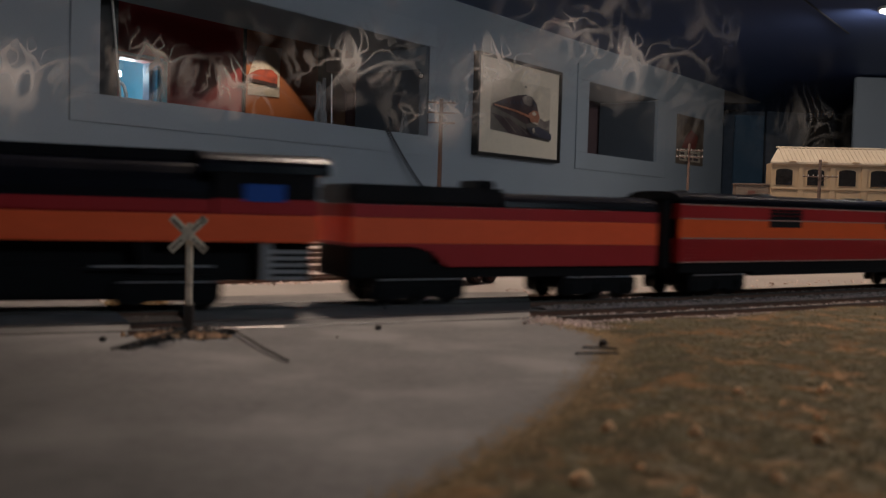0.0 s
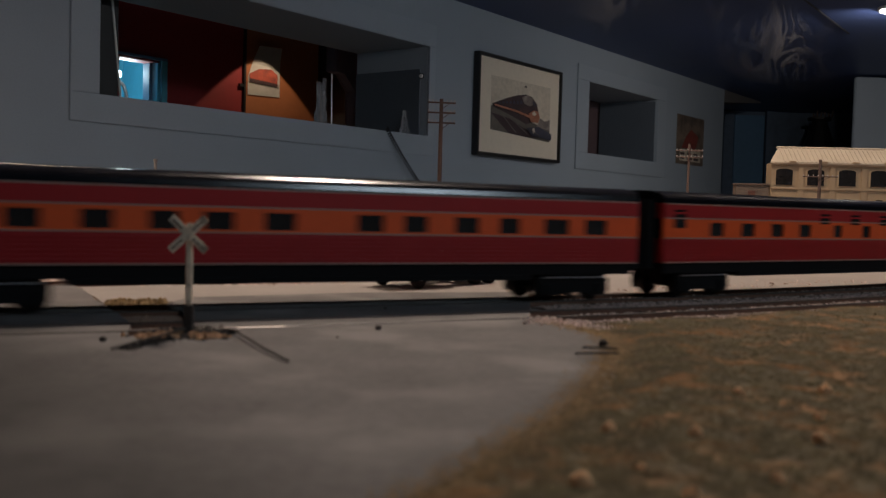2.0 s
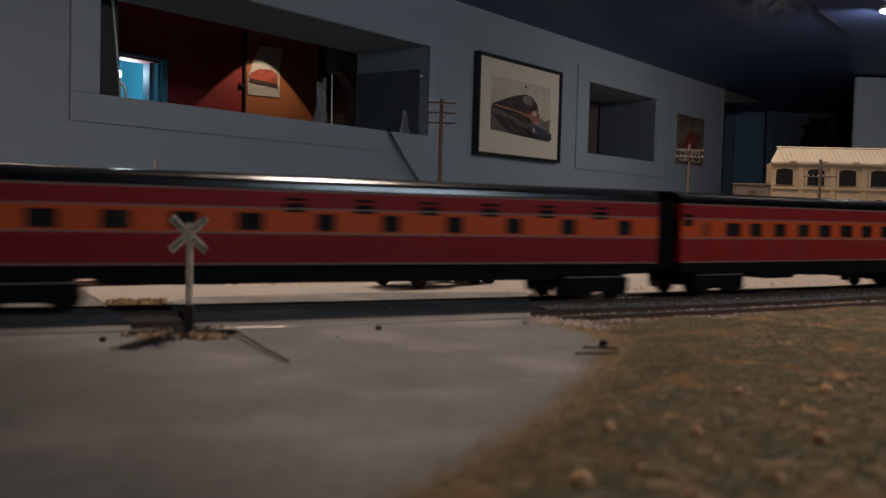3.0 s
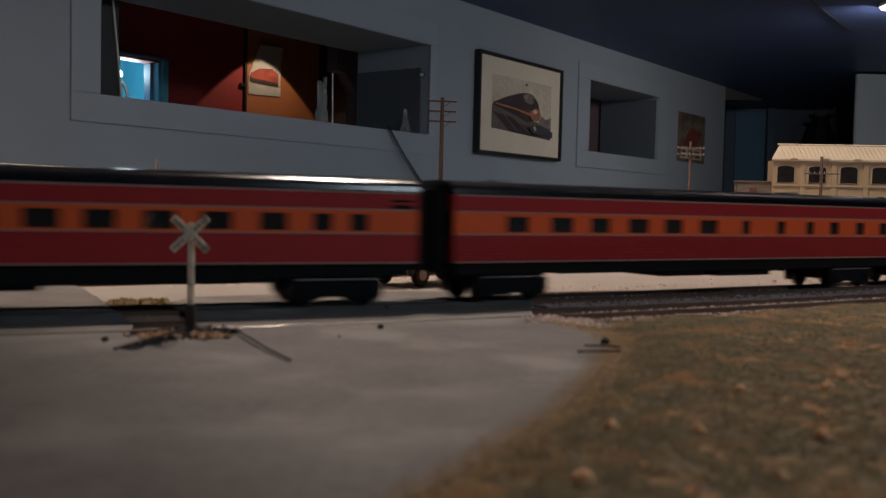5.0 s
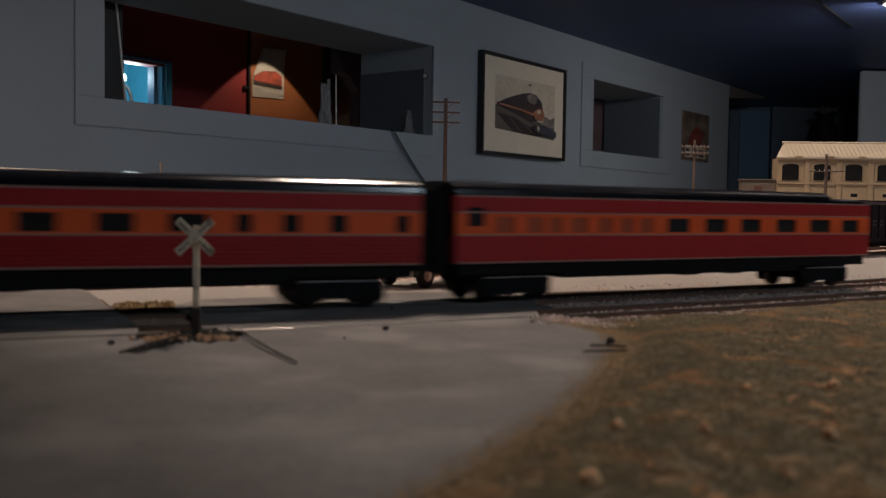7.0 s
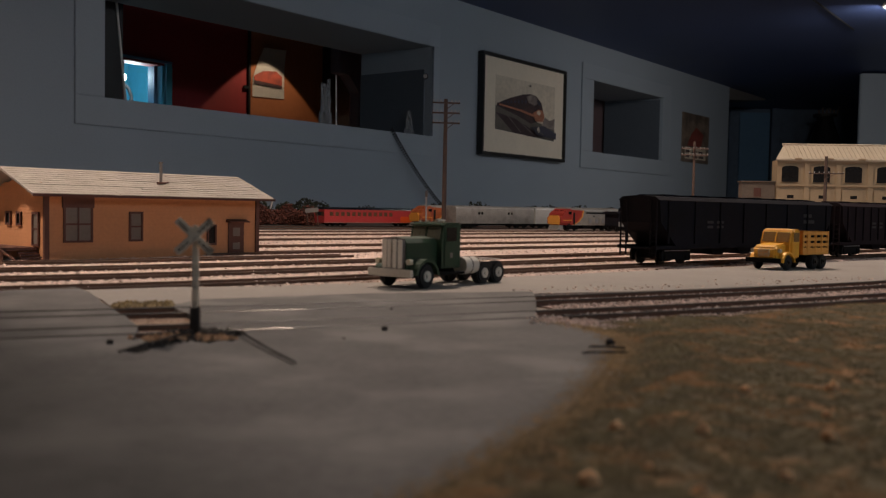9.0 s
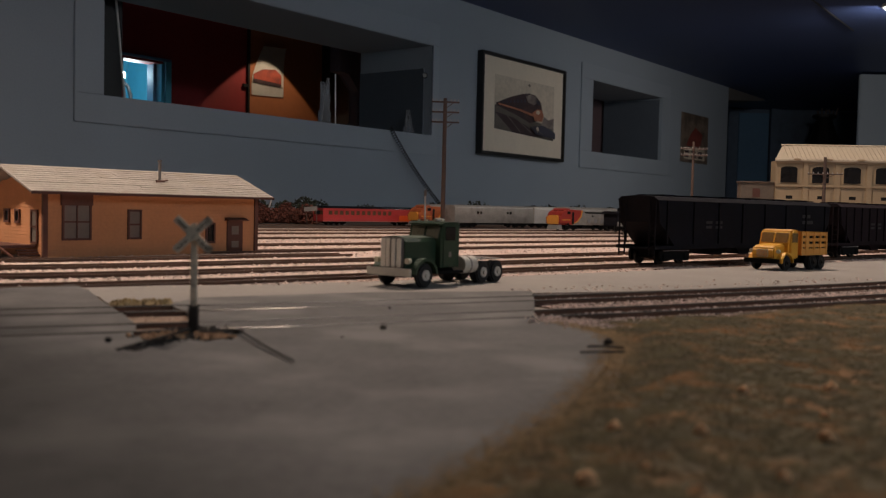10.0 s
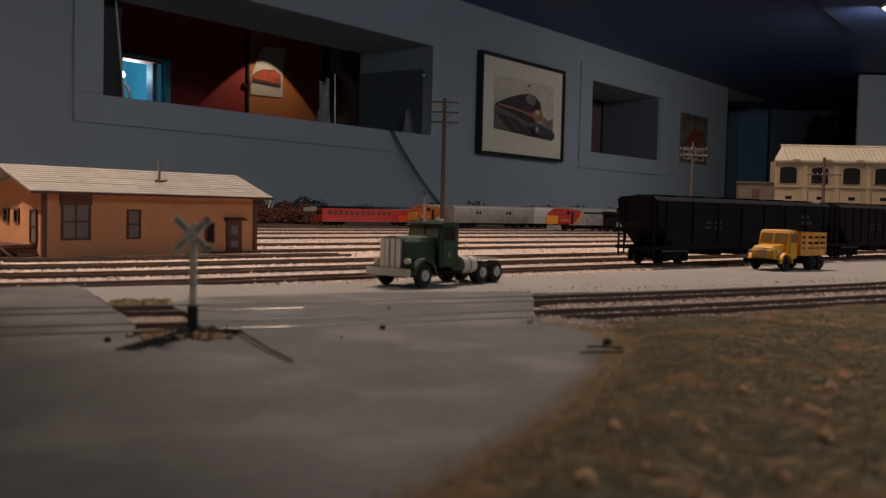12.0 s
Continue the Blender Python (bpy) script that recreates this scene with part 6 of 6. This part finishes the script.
def framed_picture():
    p = thing("framed_picture", WALL @ pose(0.823, 0, 0.268), "black framed print of a streamlined locomotive on cream mount", "picture")
    W_, H_ = 0.702, 0.434
    t, d = 0.014, 0.032
    for a, b, c, e in ((0, W_, 0, t), (0, W_, H_ - t, H_), (0, t, t, H_ - t), (W_ - t, W_, t, H_ - t)):
        part("frame_bar", abox(a, b, -d, -0.001, c, e, 0.002), M_BLACK, p)
    part("mount", abox(t, W_ - t, -0.020, -0.002, t, H_ - t), M_MAT_BOARD, p, "cream mount")

    def q(pts):
        return [(u * W_, v * H_) for u, v in pts]
    y = -0.0206
    pic = part("print", flat(q([(0.155, 0.265), (0.865, 0.215), (0.865, 0.80), (0.155, 0.80)]), y), M_PRINT_BG, p, "faded print of a train")
    layer = iter(range(1, 40))

    def shape(pts, material, label=""):
        part("shape", flat(q(pts), y - 0.0008 * next(layer)), material, pic, label)
    shape([(0.155, 0.50), (0.30, 0.49), (0.60, 0.40), (0.865, 0.36), (0.865, 0.215), (0.155, 0.265)], M_PRINT_GROUND)
    shape([(0.70, 0.36), (0.74, 0.46), (0.80, 0.43), (0.865, 0.46), (0.865, 0.34)], M_PRINT_DUSK)
    shape([(0.155, 0.43), (0.36, 0.40), (0.72, 0.25), (0.60, 0.235), (0.36, 0.25)], M_PRINT_DARK)
    shape([(0.165, 0.52), (0.32, 0.60), (0.46, 0.655), (0.55, 0.675), (0.62, 0.665), (0.69, 0.60), (0.715, 0.50), (0.70, 0.42), (0.56, 0.37), (0.40, 0.43), (0.165, 0.495)], M_PRINT_DARK, "dark streamlined locomotive")
    shape([(0.50, 0.64), (0.56, 0.668), (0.62, 0.655), (0.66, 0.60), (0.60, 0.56), (0.53, 0.58)], M_PRINT_DUSK)
    for k in range(7):
        u = 0.23 + 0.04 * k
        shape([(u, 0.532 + 0.006 * k), (u + 0.022, 0.532 + 0.006 * k), (u + 0.022, 0.552 + 0.008 * k), (u, 0.552 + 0.008 * k)], M_PRINT_BLUE)
    shape([(0.175, 0.518), (0.42, 0.495), (0.58, 0.465), (0.58, 0.440), (0.42, 0.475), (0.175, 0.503)], M_PRINT_ORANGE)
    shape([(0.57, 0.48), (0.63, 0.525), (0.69, 0.52), (0.712, 0.46), (0.69, 0.40), (0.60, 0.40)], M_PRINT_ORANGE)
    shape([(0.615, 0.50), (0.645, 0.515), (0.665, 0.49), (0.645, 0.465), (0.615, 0.475)], M_PRINT_BG)
    shape([(0.61, 0.62), (0.655, 0.60), (0.665, 0.56), (0.62, 0.575)], M_PRINT_BLUE)
    shape([(0.55, 0.33), (0.70, 0.36), (0.86, 0.30), (0.86, 0.235), (0.62, 0.255)], M_PRINT_BLUE)
    shape([(0.615, 0.325), (0.635, 0.345), (0.650, 0.30), (0.630, 0.28)], M_PRINT_BG)
    shape([(0.50, 0.745), (0.515, 0.765), (0.535, 0.750), (0.52, 0.735)], M_PRINT_GROUND)
    for a, b in ((0.20, 0.42), (0.30, 0.56), (0.42, 0.70)):
        shape([(a, 0.46 - 0.3 * (a - 0.2)), (a + 0.012, 0.46 - 0.3 * (a - 0.2)), (b, 0.262), (b - 0.012, 0.262)], M_PRINT_GROUND)


framed_picture()
M_POSTER = mat("brown_poster", (0.17, 0.13, 0.10), 0.6, vary=0.45, scale=16, second=(0.08, 0.06, 0.05), amount=0.4)
M_POSTER_RED = mat("poster_red", (0.20, 0.045, 0.035), 0.6, vary=0.4, scale=24)
pp = thing("wall_poster", WALL @ pose(2.98, 0, 0.350), "brown travel poster with red figure shapes", "poster")
part("sheet", abox(0, 0.430, -0.004, -0.0005, 0, 0.300), M_POSTER, pp, "brown faded poster sheet")
part("shape", flat([(0.08, 0.10), (0.30, 0.10), (0.34, 0.18), (0.22, 0.22), (0.14, 0.17)], -0.0042), M_POSTER_RED, pp)
part("shape", flat([(0.05, 0.02), (0.38, 0.02), (0.38, 0.09), (0.05, 0.09)], -0.0042), M_PRINT_BG, pp)
tagged(part("lettering", bars(bmesh.new(), random.Random(1), 0.06, 0.37, 0.03, 0.085, -0.0052, 2, 3), M_PRINT_DARK, pp, "dark unreadable lines"), kind="stuff")

np_ = thing("hanging_poster", WALL @ pose(0.900, BACK, 0.605), "white poster with a red train curling from the wall", "poster")
bm = bmesh.new()
rows_ = []
for j in range(9):
    v = j / 8
    rows_.append([bm.verts.new((0.225 * u + (1 - u) * 0.065 * max(0, (v - 0.35) / 0.65), -0.004 - 0.05 * max(0, v - 0.55) ** 1.5 - dy, 0.262 * v + 0.008 * u)) for u in (0, 0.5, 1) for dy in (0.0,)])
for a, b in zip(rows_, rows_[1:]):
    for i in range(2):
        bm.faces.new((a[i], a[i + 1], b[i + 1], b[i]))
bmesh.ops.solidify(bm, geom=bm.faces[:], thickness=0.002)
part("sheet", bm, M_WHITE, np_)
part("shape", flat([(0.01, 0.085), (0.205, 0.075), (0.205, 0.125), (0.16, 0.150), (0.07, 0.140), (0.01, 0.110)], -0.0075), mat("printed_red", (0.40, 0.085, 0.055), 0.6, vary=0.35, scale=30, second=(0.22, 0.06, 0.05), amount=0.4), np_, "printed red train")
part("shape", flat([(0.01, 0.068), (0.205, 0.060), (0.205, 0.078), (0.01, 0.086)], -0.0075), M_PRINT_DARK, np_)
tagged(part("wall_post", abox(0.868, 0.882, BACK - 0.012, BACK - 0.001, FLOOR, 1.45), M_BLACK, m=WALL), "black upright between red and orange walls", "post", kind="structure")
tagged(part("post_bracket", abox(0.840, 0.8675, BACK - 0.012, BACK - 0.001, 0.640, 0.655), M_BLACK, m=WALL), "small black bracket on the upright", "bracket", kind="structure")
bm = prism(bmesh.new(), [(0.617, 1.45), (0.753, 1.45), (0.757, 0.642), (0.838, 0.549), (0.825, 0.405), (0.822, FLOOR), (0.749, FLOOR), (0.752, 0.555), (0.682, 0.628), (0.617, 0.628)], 0.60, 0.66, "y")
bmesh.ops.bevel(bm, geom=bm.edges[:], offset=0.004, segments=2, affect="EDGES")
tagged(part("column", bm, M_MAROON, m=WALL), "dull maroon cranked column in the next room", "column", kind="structure")
# black sheet added where the orange wall falls dark beyond the spotlight
tagged(part("dark_end_sheet", abox(1.42, 1.46, 0.95, BACK - 0.001, FLOOR, 1.45), M_BLACK, m=WALL), "black sheet imitating shade at the end of the next room", "wall", kind="structure")
# thin slab that makes the lower part of the reveal darker
tagged(part("reveal_sheet", abox(0.4995, 0.5045, 0.03, 0.368, 0.3225, 0.585), mat("dark_slate", (0.095, 0.115, 0.14), 0.7, vary=0.08, scale=6), m=WALL), "thin dark slate-grey sheet on the window's side", "panel", kind="structure")

tagged(part("reveal_sheet", abox(2.683, 2.6885, 0.012, 0.368, 0.3405, 0.690), bpy.data.materials["dark_slate"], m=WALL), "thin dark slate-grey sheet on the small window's side", "panel", kind="structure")
tagged(part("window_trim", abox(0.5050, 0.5125, -0.0095, -0.0072, 0.3215, 0.672, 0.0006), bpy.data.materials["dark_slate"], m=WALL), "dark narrow edge strip of the wide window", "trim", kind="structure")
latch = thing("window_latch", WALL @ pose(0.4985, 0.020, 0.556), "small round pale latch on the window's edge", "latch")
part("knob", rod(bmesh.new(), (0, 0, 0), (-0.006, 0, 0), 0.008, 14), M_WHITE, latch)
part("plate", rod(bmesh.new(), (0.0, 0, 0), (-0.0015, 0, 0), 0.012, 14), M_BLACK, latch)
stick = thing("thin_stick", WALL @ pose(0.046, 0.070, 0.3212), "thin pale stick standing on the window sill", "stick")
part("shaft", rod(bmesh.new(), (0, 0, 0.003), (-0.004, 0, 0.186), 0.0022, 8), M_WHITE, stick)
part("foot", cyl(bmesh.new(), 0.007, 0.004, pose(0, 0, 0.002), 14), M_BLACK, stick)

# lamp, pale shaft imitating an edge reflection, and cables in and under the wide window
rodt = thing("edge_glint", WALL, "thin pale strip imitating a reflection inside the wide window", "rod")
part("shaft", rod(bmesh.new(), (-0.660, 0.376, 0.76), (-0.611, 0.376, 0.3205), 0.0038, 8), M_WHITE, rodt)
lampt = thing("desk_lamp", WALL @ pose(0.31, 1.78, 0), "glowing white globe lamp on a black curved arm", "lamp")
bm = bmesh.new()
bmesh.ops.create_uvsphere(bm, u_segments=20, v_segments=12, radius=0.022, matrix=Matrix.Translation((0, 0, 0.652)))
part("globe", bm, glow("lamp_glow", (0.85, 0.97, 1.0), 26), lampt)
bm = bmesh.new()
arm_pts = [(0.01, 0, 0.62), (0.040, 0, 0.60), (0.055, 0, 0.56), (0.060, 0, 0.45), (0.060, 0, -1.20)]
for a, b in zip(arm_pts, arm_pts[1:]):
    rod(bm, a, b, 0.009, 8)
part("arm", bm, M_BLACK, lampt)
part("foot", cyl(bmesh.new(), 0.09, 0.05, pose(0.06, 0, FLOOR + 0.025)), M_BLACK, lampt)
globe = bpy.data.lights.new("globe_light", "POINT")
globe.energy, globe.color, globe.shadow_soft_size = 5.0, (0.75, 0.95, 1.0), 0.03
gl = new("globe_light", globe)
gl.matrix_world = WALL @ pose(0.31, 1.70, 0.655)
spot = bpy.data.lights.new("poster_spot", "SPOT")
spot.energy, spot.color, spot.spot_size, spot.spot_blend, spot.shadow_soft_size = 5.6, (1.0, 0.74, 0.50), radians(91), 0.10, 0.006
sp = new("poster_spot", spot)
sp.matrix_world = look(WALL @ Vector((0.985, BACK - 0.21, 0.99)), WALL @ Vector((0.985, BACK - 0.209, 0.30)))
fix = thing("spot_lamp", WALL @ pose(0.985, BACK - 0.21, 1.004), "black ceiling spotlight over the poster", "lamp")
part("housing", cyl(bmesh.new(), 0.014, 0.03, pose(0, 0, 0.018)), M_BLACK, fix)
part("stem", rod(bmesh.new(), (0, 0, 0.03), (0, 0, 0.496), 0.004), M_BLACK, fix)

M_CRYSTAL = glass("clear_acrylic", (0.95, 0.97, 1.0), 0.04, 0.82)


def trophy(x, y, z, h, w, label, jag):
    t = thing("acrylic_trophy", WALL @ pose(x, y, z, 0, 0, 20), label, "trophy", "trophies on the window sill")
    part("base", abox(-w * 0.5, w * 0.5, -0.014, 0.014, 0, h * 0.30, 0.003), M_CRYSTAL, t, "clear base block")
    part("flame", prism(bmesh.new(), [(u * w, h * v) for u, v in jag], -0.007, 0.007, "y"), M_CRYSTAL, t, "clear pointed blade")


trophy(-0.006, 0.075, 0.3212, 0.170, 0.055, "tall clear acrylic trophy on the sill", [(-0.45, 0.30), (0.45, 0.30), (0.62, 0.55), (0.48, 0.70), (0.50, 1.0), (0.42, 0.72), (0.10, 0.62), (-0.20, 0.84), (-0.48, 0.88), (-0.42, 0.60)])
trophy(0.462, 0.070, 0.3212, 0.098, 0.050, "small clear flame-shaped trophy on the sill", [(-0.42, 0.30), (0.42, 0.30), (0.34, 0.55), (0.10, 0.72), (-0.14, 1.0), (-0.22, 0.75), (-0.44, 0.55)])

# coiled black cable hanging from the sill
bm = bmesh.new()
turns, per = 40, 8
a, b, c = Vector((0.250, -0.016, 0.332)), Vector((0.372, -0.030, 0.168)), Vector((0.520, -0.060, 0.040))
prev = None
for i in range(turns * per + 1):
    t = i / (turns * per)
    p = a.lerp(b, t).lerp(b.lerp(c, t), t)
    d = ((b - a).lerp(c - b, t)).normalized()
    n1 = d.cross(Vector((0, 1, 0))).normalized()
    n2 = d.cross(n1)
    q = p + 0.0065 * (n1 * math.cos(2 * math.pi * i / per) + n2 * math.sin(2 * math.pi * i / per))
    if prev is not None:
        rod(bm, prev, q, 0.0022, 5)
    prev = q
tagged(part("coiled_cable", bm, M_BLACK, m=WALL), "black coiled cable hanging from the window sill", "cable")
tagged(part("ceiling_wire", rod(bmesh.new(), (1.30, 3.52, CEIL - 0.003), (1.84, 4.28, CEIL - 0.003), 0.004, 6), M_BLACK), "thin dark wire along the ceiling", "wire")
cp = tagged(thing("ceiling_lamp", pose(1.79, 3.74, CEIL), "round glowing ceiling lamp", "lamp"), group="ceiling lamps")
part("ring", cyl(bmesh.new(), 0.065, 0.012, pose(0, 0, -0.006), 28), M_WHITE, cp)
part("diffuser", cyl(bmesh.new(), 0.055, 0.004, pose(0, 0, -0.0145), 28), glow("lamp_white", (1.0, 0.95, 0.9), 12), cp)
# unseen fixtures added above the yard light and three of the fill lights
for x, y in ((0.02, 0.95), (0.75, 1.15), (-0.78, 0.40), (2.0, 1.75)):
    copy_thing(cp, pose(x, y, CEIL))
# dark draped shape at the end of the room
dr = thing("draped_stand", pose(2.82, 7.0, FLOOR), "dark draped stand with a pale beaded crown", "stand")
bm = bmesh.new()
rod(bm, (0, 0, 0), (0, 0, 1.70), 0.17, 18, r2=0.16)
rod(bm, (0, 0, 1.70), (0, 0, 2.02), 0.16, 18, r2=0.05)
part("drape", bm, M_BLACK, dr)
for k in range(6):
    part("bead", cyl(bmesh.new(), 0.006, 0.03 + 0.012 * (k % 3), pose(-0.07 + 0.028 * k, -0.06, 2.05 + 0.012 * (k % 2), 0, 14 * (k % 3) - 14, 0), 8), M_POLE, dr)
part("crown", cyl(bmesh.new(), 0.085, 0.02, pose(0, 0, 2.03), 18), M_BLACK, dr)

# ---------------------------------------------------------------- smoke left by the locomotive


def smoke_material(dense):
    m = bpy.data.materials.new("thin_smoke")
    m.use_nodes = True
    nt = m.node_tree
    nt.nodes.clear()
    out = nt.nodes.new("ShaderNodeOutputMaterial")
    mix = nt.nodes.new("ShaderNodeMixShader")
    clear_ = nt.nodes.new("ShaderNodeBsdfTransparent")
    body = nt.nodes.new("ShaderNodeBsdfDiffuse")
    through_ = nt.nodes.new("ShaderNodeBsdfTranslucent")
    both = nt.nodes.new("ShaderNodeMixShader")
    both.inputs[0].default_value = 0.5
    for n in (body, through_):
        n.inputs[0].default_value = (0.85, 0.84, 0.82, 1)
    tc = nt.nodes.new("ShaderNodeTexCoord")
    parts_ = []
    for scale, width, dist in ((12, 0.034, 2.0), (27, 0.028, 2.6)):
        nz = nt.nodes.new("ShaderNodeTexNoise")
        nz.inputs["Scale"].default_value, nz.inputs["Detail"].default_value, nz.inputs["Distortion"].default_value = scale, 1.6, dist
        stretch = nt.nodes.new("ShaderNodeMapping")
        stretch.inputs["Scale"].default_value = (1.0, 1.0, 0.85)
        nt.links.new(tc.outputs["Object"], stretch.inputs["Vector"])
        nt.links.new(stretch.outputs[0], nz.inputs["Vector"])
        rp = nt.nodes.new("ShaderNodeValToRGB")
        e = rp.color_ramp.elements
        e[0].position, e[0].color = 0.5 - width * 0.7, (0, 0, 0, 1)
        e[1].position, e[1].color = 0.5, (1, 1, 1, 1)
        k = e.new(0.5 + width * 1.8)
        k.color = (0, 0, 0, 1)
        nt.links.new(nz.outputs["Fac"], rp.inputs["Fac"])
        parts_.append(rp)
    add_ = nt.nodes.new("ShaderNodeMath")
    add_.operation = "MAXIMUM"
    nt.links.new(parts_[0].outputs["Color"], add_.inputs[0])
    nt.links.new(parts_[1].outputs["Color"], add_.inputs[1])
    haze = nt.nodes.new("ShaderNodeMath")
    haze.operation = "MULTIPLY_ADD"
    haze.inputs[1].default_value, haze.inputs[2].default_value = 0.62 * dense, 0.05 * dense
    nt.links.new(add_.outputs[0], haze.inputs[0])
    grad = nt.nodes.new("ShaderNodeTexGradient")
    grad.gradient_type = "SPHERICAL"
    mp = nt.nodes.new("ShaderNodeMapping")
    mp.inputs["Location"].default_value, mp.inputs["Scale"].default_value = (-1, 0, -1), (2, 0, 2)
    nt.links.new(tc.outputs["Generated"], mp.inputs["Vector"])
    nt.links.new(mp.outputs[0], grad.inputs["Vector"])
    patch = nt.nodes.new("ShaderNodeTexNoise")
    patch.inputs["Scale"].default_value = 15
    nt.links.new(tc.outputs["Object"], patch.inputs["Vector"])
    pr = nt.nodes.new("ShaderNodeMapRange")
    pr.inputs[1].default_value, pr.inputs[2].default_value = 0.45, 0.64
    nt.links.new(patch.outputs["Fac"], pr.inputs[0])
    m1, m2 = nt.nodes.new("ShaderNodeMath"), nt.nodes.new("ShaderNodeMath")
    m1.operation = m2.operation = "MULTIPLY"
    nt.links.new(haze.outputs[0], m1.inputs[0])
    nt.links.new(grad.outputs["Fac"], m1.inputs[1])
    nt.links.new(m1.outputs[0], m2.inputs[0])
    nt.links.new(pr.outputs[0], m2.inputs[1])
    nt.links.new(m2.outputs[0], mix.inputs[0])
    nt.links.new(body.outputs[0], both.inputs[1])
    nt.links.new(through_.outputs[0], both.inputs[2])
    nt.links.new(clear_.outputs[0], mix.inputs[1])
    nt.links.new(both.outputs[0], mix.inputs[2])
    nt.links.new(mix.outputs[0], out.inputs[0])
    return m


M_SMOKE, M_FAINT = smoke_material(0.90), smoke_material(0.20)
WISPS = []


def wisp(x, y, z, w, h, drift, rise, seed):
    """A curling sheet of thin smoke, uneven in depth, that drifts off as one piece."""
    verts, faces = [], []
    n = 14
    for j in range(n + 1):
        for i in range(n + 1):
            u, v = i / n - 0.5, j / n - 0.5
            k = noise.noise_vector(Vector((u * 3 + seed * 7.1, v * 3, seed)))
            verts.append((u * w * (1 + 0.3 * k.x), 0.018 * k.y, v * h * (1 + 0.3 * k.z)))
    for j in range(n):
        for i in range(n):
            a = j * (n + 1) + i
            faces.append((a, a + 1, a + n + 2, a + n + 1))
    me = bpy.data.meshes.new("smoke_wisp")
    me.from_pydata(verts, [], faces)
    me.materials.append(M_SMOKE if x < 0.12 else M_FAINT)
    for p in me.polygons:
        p.use_smooth = True
    ob = tagged(new("smoke_wisp", me), "thin pale curling wisp of smoke in the air", "smoke", "smoke over the train")
    WISPS.append((ob, (x, y, z), drift, rise, seed))


for i, (x, z, w, h, drift, rise) in enumerate((
        (-0.215, 0.122, 0.085, 0.080, 0.004, 0.030), (-0.150, 0.128, 0.075, 0.070, 0.006, 0.034), (-0.112, 0.112, 0.080, 0.050, 0.010, 0.030),
        (-0.040, 0.126, 0.080, 0.062, 0.008, 0.032), (0.036, 0.128, 0.072, 0.070, 0.010, 0.026), (0.068, 0.150, 0.070, 0.060, -0.004, 0.022),
        (0.108, 0.134, 0.078, 0.068, -0.016, 0.018), (0.140, 0.112, 0.062, 0.072, -0.020, 0.020), (0.205, 0.096, 0.080, 0.060, -0.004, 0.014),
        (0.010, 0.100, 0.080, 0.050, 0.006, 0.030))):
    wisp(x, 0.50 + 0.012 * (i % 3), z, w * 1.25, h * 1.25, drift, rise, i + 1)


def waft(ob, at, drift, rise, seed):
    """Rows for a wisp: up, sideways, and a slow turn."""
    x, y, z = at
    walk(ob, [(t, pose(x + drift * t, y + 0.01 * t, min(0.80, z + 1.5 * rise * t * (1 + 0.12 * t)), 0, 3 * t * (1 if seed % 2 else -1), 4 * (seed % 5) - 8)) for t in range(13)])


def motions():
    """All that moves: the cars of the train, and the smoke."""
    for car, middle, reach in CARS:
        ride(car, middle, reach)
    for ob, at, drift, rise, seed in WISPS:
        waft(ob, at, drift, rise, seed)


motions()
